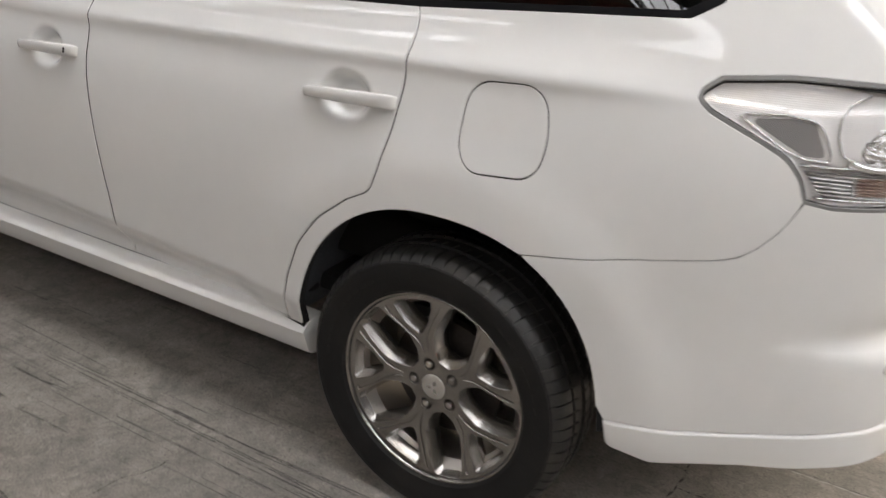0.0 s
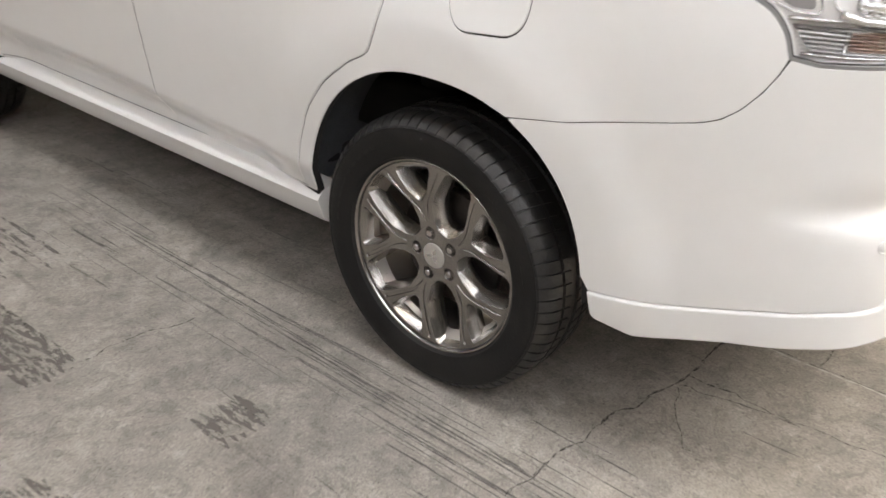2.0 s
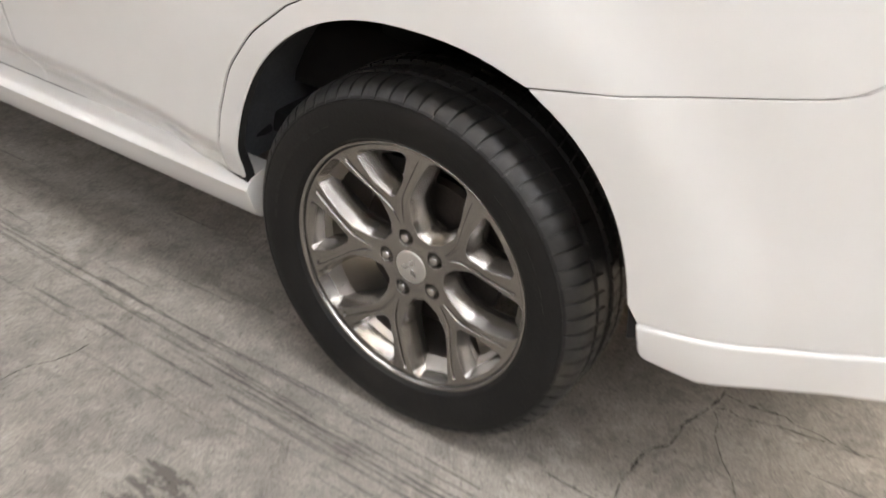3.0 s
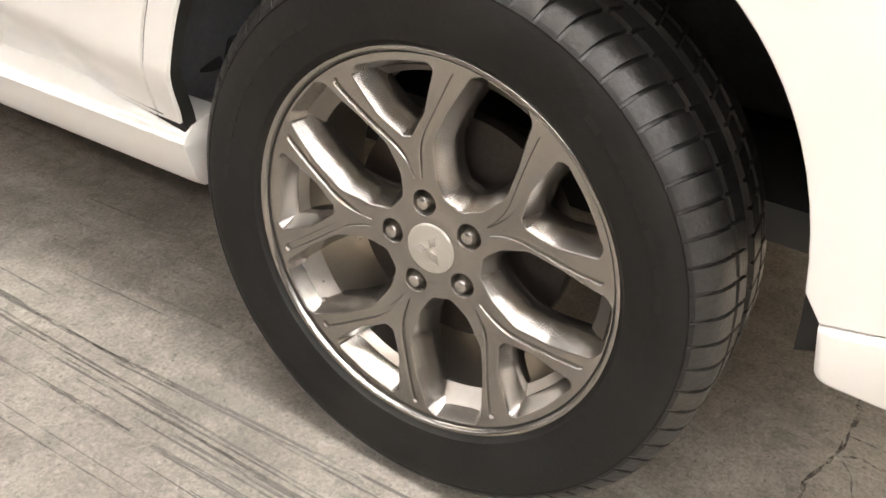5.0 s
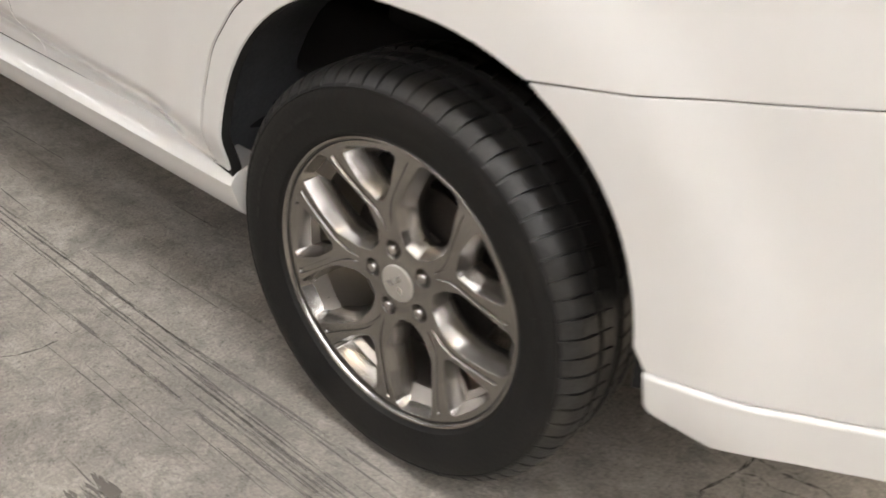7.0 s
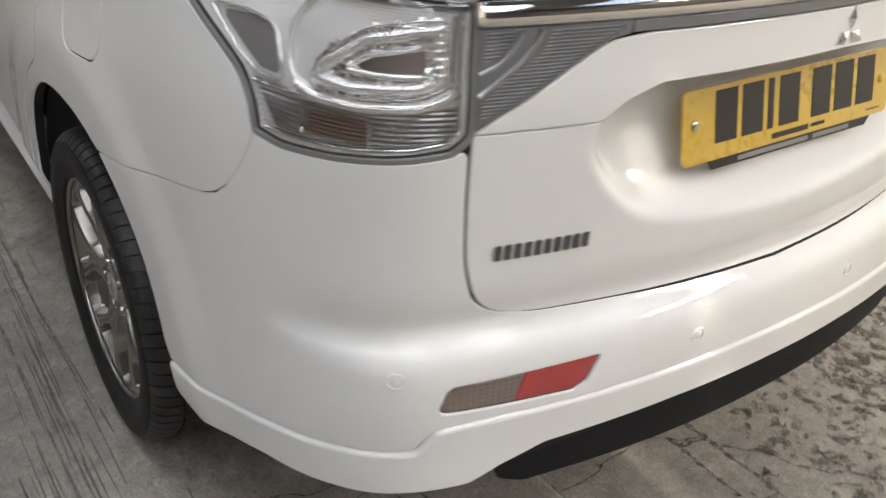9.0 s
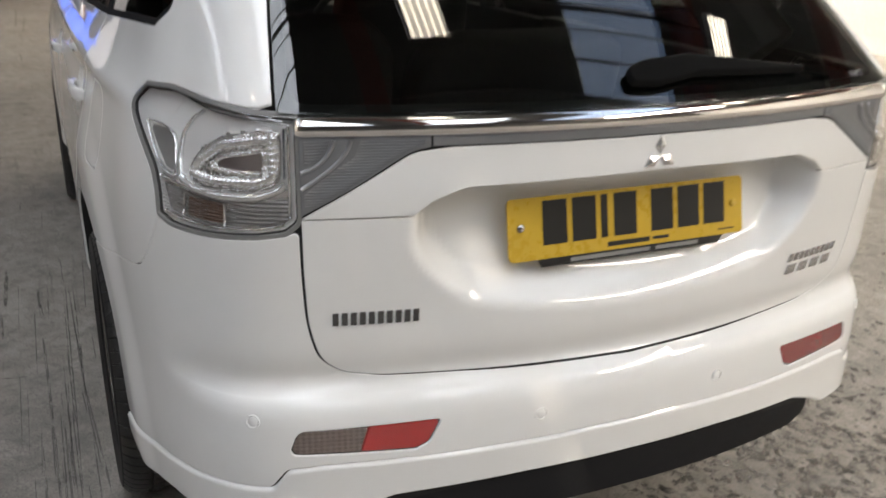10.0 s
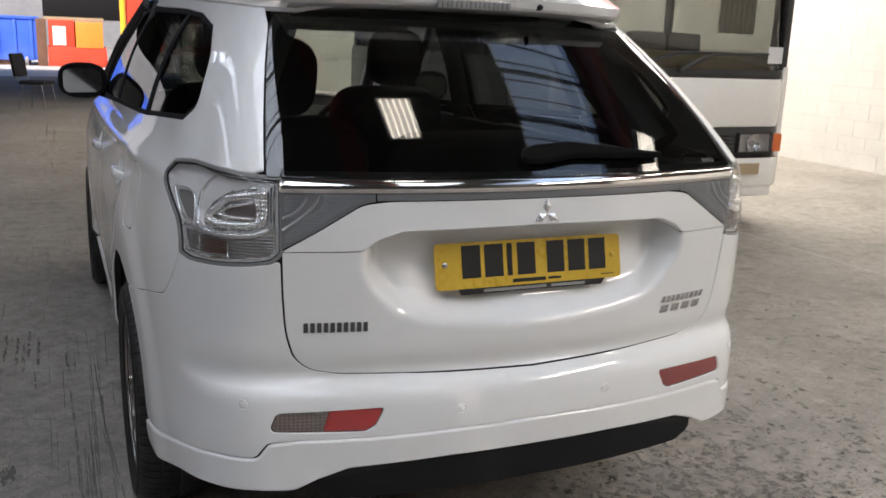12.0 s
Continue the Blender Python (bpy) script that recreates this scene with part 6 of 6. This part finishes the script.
def chair():
    """An upholstered stacking chair on tube legs."""
    c = empty("office_chair", pose(-1.24, 15.4, 0, 0, 0, 66))
    cloth = material("black_upholstery", (.012, .012, .014), .85, vary=.2, scale=20)
    tube = material("chair_steel", (.30, .29, .28), .3, metal=.9)
    s = bmesh.new()
    add_box(s, (-.23, -.22, .44), (.23, .22, .50), .025)
    part("seat", s, cloth, c)
    bk = bmesh.new()
    add_box(bk, (-.22, -.02, 0), (.22, .03, .40), .05, Matrix.Translation((0, .27, .56)) @ Matrix.Rotation(radians(-10), 4, "X"))
    part("backrest", bk, cloth, c)
    for sx in (-.2, .2):
        up = bmesh.new()
        add_tube(up, [(sx, .17, .46), (sx, .25, .50), (sx, .28, .62)], .011, 8)
        part("back_post", up, tube, c)
        for sy in (-.2, .2):
            leg = bmesh.new()
            add_tube(leg, [(sx, sy * .8, .45), (sx * 1.18, sy * 1.15, .0)], .011, 8)
            part("leg", leg, tube, c)
    tagged(c, "black upholstered chair on thin steel legs", "chair")


chair()

WOOD = material("pallet_wood", (.30, .19, .10), .8, vary=.3, scale=6, grime=.3, grime_col=(.12, .09, .07))


def pallet():
    p = empty("pallet", pose(-2.72, 14.0, 0, 0, 0, 4))
    for k in range(6):
        b = bmesh.new()
        add_box(b, (-.6, -.5 + k * .18, .122), (.6, -.39 + k * .18, .144), .003)
        part("plank", b, WOOD, p)
    for x in (-.55, 0, .55):
        for y in (-.45, 0, .45):
            b = bmesh.new()
            add_box(b, (x - .05, y - .045, .022), (x + .05, y + .045, .10), .004)
            part("block", b, WOOD, p)
        b = bmesh.new()
        add_box(b, (x - .05, -.5, .10), (x + .05, .5, .122), .002)
        part("bearer", b, WOOD, p)
        b = bmesh.new()
        add_box(b, (x - .05, -.5, 0), (x + .05, .5, .022), .002)
        part("bearer", b, WOOD, p)
    return tagged(p, "rough wooden pallet stacked with scrap", "pallet", "pallets")


pal = pallet()
copy_thing(pal, pose(-4.3, 14.3, 0, 0, 0, -6))
panel_white = material("off_white_panel", (.62, .58, .48), .5, vary=.08, scale=4)
bm = bmesh.new()
add_box(bm, (-.11, -.03, 0), (.11, .03, .60), .006, pose(-2.24, 13.75, .15, -10, -20, 0))
tagged(part("board", bm, panel_white), "off-white panel leaning on the pallet load", "board")
scrap = material("black_scrap", (.02, .02, .022), .6, vary=.3, scale=8)
bm = bmesh.new()
add_box(bm, (-.45, -.3, 0), (.42, .3, .62), .05, pose(-2.85, 14.1, .146, 0, 0, 10))
tagged(part("scrap_box", bm, scrap), "black plastic bumper scrap on a pallet", "scrap")
bm = bmesh.new()
add_box(bm, (-.5, -.25, 0), (.38, .25, .34), .06, pose(-2.82, 14.15, .76, 0, -14, 24))
tagged(part("scrap_shell", bm, scrap), "black moulded shell lying on other scrap", "scrap")
bm = bmesh.new()
add_box(bm, (-.03, -.02, 0), (.03, .02, .95), .004, pose(-2.22, 13.9, .15, 0, 26, 0))
tagged(part("timber", bm, WOOD), "loose timber leaning on the scrap", "timber")
bm = bmesh.new()
add_box(bm, (-.5, -.4, 0), (.5, .4, .9), .05, pose(-4.3, 14.3, .146, 0, 0, 5))
tagged(part("scrap_box", bm, scrap), "black plastic crate of parts on a pallet", "crate")

# --- the sunlit yard beyond the opening ---
BLUE = material("blue_container_paint", (.05, .15, .78), .5, vary=.15, scale=2, grime=.18, grime_col=(.3, .4, .6))
RED = material("red_machine_paint", (.78, .07, .035), .45, vary=.12, scale=2)
ORANGE = material("orange_paint", (.9, .30, .05), .45, vary=.1, scale=2)
YELLOW = material("yellow_paint", (.9, .58, .05), .45, vary=.08, scale=3)
GREY_BIN = material("grey_bin", (.30, .30, .30), .6, vary=.1, scale=4)
BROWN = material("rusty_steel", (.16, .08, .05), .7, vary=.3, scale=3)


def skip():
    s = empty("container", pose(-3.6, 33.6, 0))
    b = bmesh.new()
    add_box(b, (-2.3, 0, .18), (2.3, 2.2, 1.62), .02)
    part("body", b, BLUE, s)
    for k in range(9):
        r = bmesh.new()
        add_box(r, (-2.2 + k * .53, -.06, .2), (-2.1 + k * .53, 0, 1.58), .01)
        part("rib", r, BLUE, s)
    t = bmesh.new()
    add_box(t, (-2.34, -.05, 1.60), (2.34, 2.25, 1.70), .02)
    part("top_rail", t, BLUE, s)
    for sx in (-2.0, 1.9):
        w = bmesh.new()
        add_lathe(w, [(.0, -.06), (.14, -.06), (.17, -.04), (.17, .04), (.14, .06), (.0, .06)], 24)
        ob = part("castor", w, GREY_BIN, s)
        ob.location = (sx, .1, .17)
    f = bmesh.new()
    add_box(f, (-2.0, .1, 0), (2.0, .3, .2))
    add_box(f, (-2.0, 1.9, 0), (2.0, 2.1, .2))
    part("skid", f, BROWN, s)
    tagged(s, "blue steel waste container standing in the sun", "container")


skip()


def machine():
    m = empty("baling_machine", pose(.6, 33.4, 0))

    def box(name, lo, hi, mat, bevel=.015, label=""):
        return part(name, add_box(bmesh.new(), lo, hi, bevel), mat, m, label)
    box("base", (-1.6, 0, 0), (1.9, 2.0, .68), RED)
    box("column", (-1.95, .0, 0), (-1.62, 1.8, 1.64), BROWN)
    box("frame", (-1.55, .0, .68), (-.70, 1.9, 1.62), RED)
    box("window", (-1.42, -.02, .74), (-.98, .0, 1.40), LOUVRE, .004, "white control panel")
    box("door", (-.66, -.03, .66), (.26, 1.8, 1.58), ORANGE, .02, "orange hinged door")
    box("hopper", (-1.7, .2, 1.66), (.9, 2.2, 2.5), DARK, .05)
    box("shelf", (-1.7, .05, 1.60), (.30, .25, 1.72), TAN)
    box("tower", (1.15, .4, .6), (2.4, 2.2, 3.2), RED, .03)
    for x in (-1.2, -.2):
        box("rail", (x, -.05, .05), (x + .5, -.0, .36), RED)
    tagged(m, "red and orange baling machine in bright sun", "machine")


machine()
bm = bmesh.new()
add_tube(bm, [(1.50, 32.6, -.01), (1.50, 32.6, 3.4)], .10, 16)
tagged(part("post", bm, YELLOW), "yellow steel guard post in the yard", "post")
bm = bmesh.new()
add_lathe(bm, [(.0, 0), (.17, 0), (.21, .72), (.225, .73), (.225, .76), (.0, .77)], 24, "z")
ob = part("bin", bm, GREY_BIN)
ob.matrix_world = pose(1.10, 32.4, 0)
tagged(ob, "grey plastic bin beside the machine", "bin")
# sheds across the yard
bm = bmesh.new()
add_box(bm, (-26, 46, 0), (18, 58, 5.5), .05)
tagged(part("shed", bm, material("grey_cladding", (.22, .22, .23), .6, vary=.15, scale=.6)), "low grey clad shed across the yard", "shed")
# fire extinguishers on the east wall
for k in range(2):
    e = empty("fire_extinguisher", pose(3.3 + .28 * k, 15.88, .52))
    bm = bmesh.new()
    add_lathe(bm, [(.0, 0), (.075, 0), (.08, .02), (.08, .40), (.06, .46), (.03, .49), (.03, .53), (.0, .53)], 24, "z")
    part("cylinder", bm, RED, e)
    bm = bmesh.new()
    add_box(bm, (-.012, -.05, .53), (.012, .06, .57), .004)
    part("valve", bm, DARK, e)
    bm = bmesh.new()
    add_tube(bm, [(0, .05, .54), (-.02, .11, .48), (-.02, .10, .2)], .012, 8)
    part("hose", bm, DARK, e)
    tagged(e, "red fire extinguisher hung on the white wall", "extinguisher", "extinguishers")
# ---- marks on the floor ----
def stain(name, color, cover, scale, stretch=(1, 1, 1), rough=.85, soft=.09):
    """A broken film of dirt: bare floor shows where the film has worn off."""
    m = bpy.data.materials.new(name)
    m.use_nodes = True
    nt, b = m.node_tree, m.node_tree.nodes["Principled BSDF"]
    b.inputs["Base Color"].default_value, b.inputs["Roughness"].default_value = (*color, 1), rough
    co, mp, n, r = (nt.nodes.new("ShaderNode" + k) for k in ("TexCoord", "Mapping", "TexNoise", "MapRange"))
    mp.inputs["Scale"].default_value = stretch
    n.inputs["Scale"].default_value, n.inputs["Detail"].default_value, n.inputs["Roughness"].default_value = scale, 6, .7
    r.inputs["From Min"].default_value, r.inputs["From Max"].default_value = 1 - cover - soft, 1 - cover + soft
    r.inputs["To Max"].default_value = .72
    nt.links.new(co.outputs["Object"], mp.inputs["Vector"])
    nt.links.new(mp.outputs[0], n.inputs["Vector"])
    nt.links.new(n.outputs["Fac"], r.inputs["Value"])
    nt.links.new(r.outputs[0], b.inputs["Alpha"])
    return m


def strips(name, lines, mat, label, category):
    """Flat strokes (x0, y0, x1, y1, width), tapered at their ends, a millimetre above the floor."""
    verts, faces = [], []
    for x0, y0, x1, y1, w in lines:
        d = np.array([x1 - x0, y1 - y0])
        ln = np.linalg.norm(d)
        d /= ln
        nrm = np.array([-d[1], d[0]])
        k0, n = len(verts), max(3, int(ln / .04))
        for i in range(n + 1):
            t = i / n
            ww = w * (.25 + .75 * math.sin(math.pi * min(.5, t * 3) if t < .5 else math.pi * min(.5, (1 - t) * 3))) / 2
            wob = random.uniform(-.12, .12) * w
            c = np.array([x0, y0]) + d * ln * t + nrm * wob
            for s in (-1, 1):
                verts.append((*(c + nrm * ww * s), .0012))
        for i in range(n):
            a = k0 + i * 2
            faces.append((a, a + 1, a + 3, a + 2))
    ob = mesh_object(name, verts, faces, mat, smooth_on=False)
    return tagged(ob, label, category, "", "stuff")


random.seed(5)
SKID = stain("skid_film", (.158, .147, .131), .52, 30, (3, .25, 1))
PRINT = stain("tyre_print_film", (.135, .122, .106), .51, 60, (1.0, .30, 1), soft=.035)
CRACK = stain("crack_dirt", (.09, .083, .073), .54, 60)
lines = [(-1.056, 1.98, -1.045, 1.40, .009), (-1.045, 1.45, -1.035, .55, .007), (-.951, 2.43, -.945, 1.50, .006), (-.945, 1.6, -.915, .95, .006), (-.935, 2.37, -.945, 1.50, .005), (-.945, 1.5, -.930, 1.05, .005), (-.993, 1.6, -1.005, 1.10, .006), (-1.064, 2.45, -1.061, 2.19, .009), (-1.132, .94, -1.124, .80, .006), (-.990, .75, -.997, .60, .010), (-.836, .76, -.841, .60, .005), (-.839, .56, -.842, .45, .005), (-.539, .34, -.534, .20, .005), (-1.194, 2.27, -1.187, 2.02, .008), (-.962, 2.47, -.985, 1.0, .005), (-.972, 2.40, -.99, 1.1, .003), (-1.069, 2.45, -1.05, 2.18, .006), (-1.0, 1.75, -1.0, .5, .005), (-1.015, 1.55, -1.01, .35, .006), (-.99, 1.45, -.985, .42, .004), (-.94, 1.30, -.945, .5, .004), (-1.075, 1.25, -1.07, .45, .006), (-1.10, 1.1, -1.09, .4, .004), (-1.13, .95, -1.12, .3, .005), (-.90, .62, -.91, .1, .004), (-1.20, .85, -1.19, .2, .004), (-1.02, .4, -1.0, -.5, .006), (-.88, 2.75, -.90, 2.2, .004)]
for k in range(100):
    x, y = random.uniform(-2.6, -.6), random.uniform(-1.2, 4.5)
    ln = random.uniform(.04, .35)
    lines.append((x, y, x + random.uniform(-.01, .01), y + ln, random.uniform(.0015, .004)))
for k in range(26):
    x, y = random.uniform(-1.15, -.93), random.uniform(.2, 2.2)
    lines.append((x, y, x + random.uniform(-.008, .008), y + random.uniform(.15, .6), random.uniform(.0018, .0045)))
for k in range(24):
    x, y = random.uniform(-4.0, -1.0), random.uniform(4, 12)
    lines.append((x, y, x + random.uniform(-.05, .05), y + random.uniform(.5, 2.2), random.uniform(.005, .016)))
strips("skid_marks", lines, SKID, "dark drag scratches along the concrete", "scratches")
prints = []
for x, y0, y1 in ((-1.445, 1.76, 2.32), (-1.462, 1.74, 2.15), (-1.484, 1.74, 2.10), (-1.505, 1.74, 2.2), (-1.527, 1.73, 2.12), (-1.548, 1.74, 2.05), (-1.572, 1.73, 2.1)):
    prints.append((x, y0, x - .01, y1, .021))
for x, y0, y1 in ((-1.70, 1.05, 1.42), (-1.722, 1.05, 1.46), (-1.75, 1.0, 1.45), (-1.775, 1.0, 1.5), (-1.80, 1.05, 1.48)):
    prints.append((x, y0, x - .01, y1, .023))
for x in (-1.255, -1.28, -1.305, -1.33, -1.355, -1.38):
    prints.append((x, 1.20, x + .004, 1.35, .026))
for x, y in ((-1.18, 2.5), (-1.22, 2.62), (-1.27, 2.55), (-1.32, 2.6), (-1.36, 2.5), (-1.24, 2.45)):
    prints.append((x, y - .2, x, y + .2, .014))
prints += [(-1.436, 1.765, -1.446, 2.35, .009), (-1.580, 1.74, -1.588, 2.0, .010)]
strips("tyre_prints", prints, PRINT, "dark tyre prints on the concrete", "tyre marks")


def crack(points, w, rough=.012):
    out = []
    for (xa, ya), (xb, yb) in zip(points, points[1:]):
        n = max(2, int(math.hypot(xb - xa, yb - ya) / .035))
        last = (xa, ya)
        for i in range(1, n + 1):
            t = i / n
            p = (xa + (xb - xa) * t + random.uniform(-rough, rough) * (i < n), ya + (yb - ya) * t + random.uniform(-rough, rough) * (i < n))
            out.append((*last, *p, w * random.uniform(.6, 1.5)))
            last = p
    return out


cr = crack([(-.17, .53), (-.48, .552), (-.74, .61), (-.96, .63), (-1.08, .64)], .006)
cr += crack([(-.48, .55), (-.42, .30), (-.40, .05)], .004) + crack([(.25, .26), (.40, .05), (.52, -.07), (.62, -.5)], .008) + crack([(-.15, .3), (.1, .33), (.25, .26)], .006)
cr += crack([(-.438, .548), (-.574, .50), (-.682, .426), (-.679, .397)], .0025) + crack([(-.42, .547), (-.41, .417), (-.42, .349), (-.43, .247)], .006)
cr += crack([(.183, .30), (.183, .07), (.18, -.8), (.18, -2.2)], .011, .004) + crack([(.25, .36), (.266, .24), (.267, 0), (.27, -.9), (.27, -2.2)], .013, .006) + crack([(.18, .262), (.268, .245)], .012, .004)
cr += crack([(-1.44, 1.755), (-1.28, 1.75), (-1.11, 1.705)], .004) + crack([(-.157, .52), (-.156, .08), (-.15, -.6), (-.16, -1.5)], .004, .004)
strips("cracks", cr, CRACK, "fine cracks in the concrete", "cracks")
PALE = stain("pale_joint_filler", (.50, .48, .44), .75, 40)
strips("joints", crack([(-.165, .53), (-.163, .08), (-.157, -.6)], .006, .003) + crack([(4.17, 1.0), (4.18, 3.9), (4.19, 9)], .018, .008), PALE, "pale filled joints in the concrete", "joints")

# grit and crumbs beside the car
random.seed(9)
GRIT = material("floor_grit", (.20, .18, .155), .85, vary=.3, scale=30)
verts, faces = [], []
for k in range(2600):
    if k < 1500:
        x, y = random.gauss(1.05, .45), random.gauss(.35, .5)
    else:
        x, y = random.uniform(.2, 4.0), random.uniform(-1.2, 4.0)
    if x < .35 and y > .1:
        continue
    r = random.uniform(.002, .0075) * (2.2 if random.random() < .12 else 1)
    a = random.uniform(0, 6.28)
    k0 = len(verts)
    for i in range(5):
        rr = r * random.uniform(.7, 1.3)
        verts.append((x + rr * math.cos(a + i * 1.2566), y + rr * math.sin(a + i * 1.2566), .0005))
    verts.append((x + random.uniform(-.3, .3) * r, y, r * random.uniform(.4, .9)))
    faces += [(k0 + i, k0 + (i + 1) % 5, k0 + 5) for i in range(5)]
tagged(mesh_object("grit", verts, faces, GRIT, smooth_on=False), "loose grit and crumbs on the concrete", "grit", "", "stuff")
DAMP = stain("damp_dirt", (.062, .054, .045), .50, 24, (1, 1, 1), .5)
verts, faces = [], []
for cx, cy, rx, ry, count in ((.95, .35, .32, .26, 1300), (1.35, 1.0, .28, .40, 260), (.70, -.1, .22, .18, 340), (1.9, .4, .45, .25, 260), (2.6, 1.7, .7, .5, 90)):
    for k in range(count):
        x, y = random.gauss(cx, rx), random.gauss(cy, ry)
        if x < .35 and y > .1:
            continue
        r, turn, k0 = random.uniform(.004, .020), random.uniform(0, 6.28), len(verts)
        verts.append((x, y, .0018 + .06 * r))
        for i in range(9):
            q = r * random.uniform(.55, 1.35)
            ca, sa = q * 1.5 * math.cos(i * .698), q * .75 * math.sin(i * .698)
            verts.append((x + ca * math.cos(turn) - sa * math.sin(turn), y + ca * math.sin(turn) + sa * math.cos(turn), .0014))
        faces += [(k0, k0 + 1 + i, k0 + 1 + (i + 1) % 9) for i in range(9)]
tagged(mesh_object("damp_dirt", verts, faces, DAMP, smooth_on=False), "dark damp dirt on the concrete beside the car", "dirt", "", "stuff")
# ---- painted concrete blocks of the east wall ----
random.seed(3)
bm = bmesh.new()
add_box(bm, (-.05, -.2165, -.1040), (.05, .2165, .1040))
first = part("block", bm, BLOCK, wall_east)
first.matrix_local = Matrix.Translation((X1 + .05, 5.0, .1075))
count = 0
rest = bmesh.new()
for row in range(16):
    for col in range(40):
        y = 4.0 + col * .44 + (.22 if row % 2 else 0)
        z = .1075 + row * .215
        off = random.uniform(-.0015, .0015)
        if count < 298 and col < 19:
            if row or col != 2:
                ob = new("block", first.data)
                ob.parent = wall_east
                ob.matrix_local = Matrix.Translation((X1 + .05 + off, y, z))
                count += 1
            else:
                first.matrix_local = Matrix.Translation((X1 + .05, y, z))
        else:
            bmesh.ops.create_cube(rest, size=1, matrix=Matrix.Translation((X1 + .05 + off, y, z)) @ Matrix.Diagonal((.1, .433, .208, 1)))
tagged(part("blocks", rest, BLOCK, wall_east), "", "", "", "stuff")
cross = bmesh.new()
for row in range(22):
    for col in range(17):
        x = 1.53 + col * .44 + (.22 if row % 2 else 0)
        if x < X1 - .2:
            bmesh.ops.create_cube(cross, size=1, matrix=Matrix.Translation((x, 15.985, .1075 + row * .215)) @ Matrix.Diagonal((.433, .034, .208, 1)))
tagged(part("blocks", cross, BLOCK, wall_inner), "", "", "", "stuff")
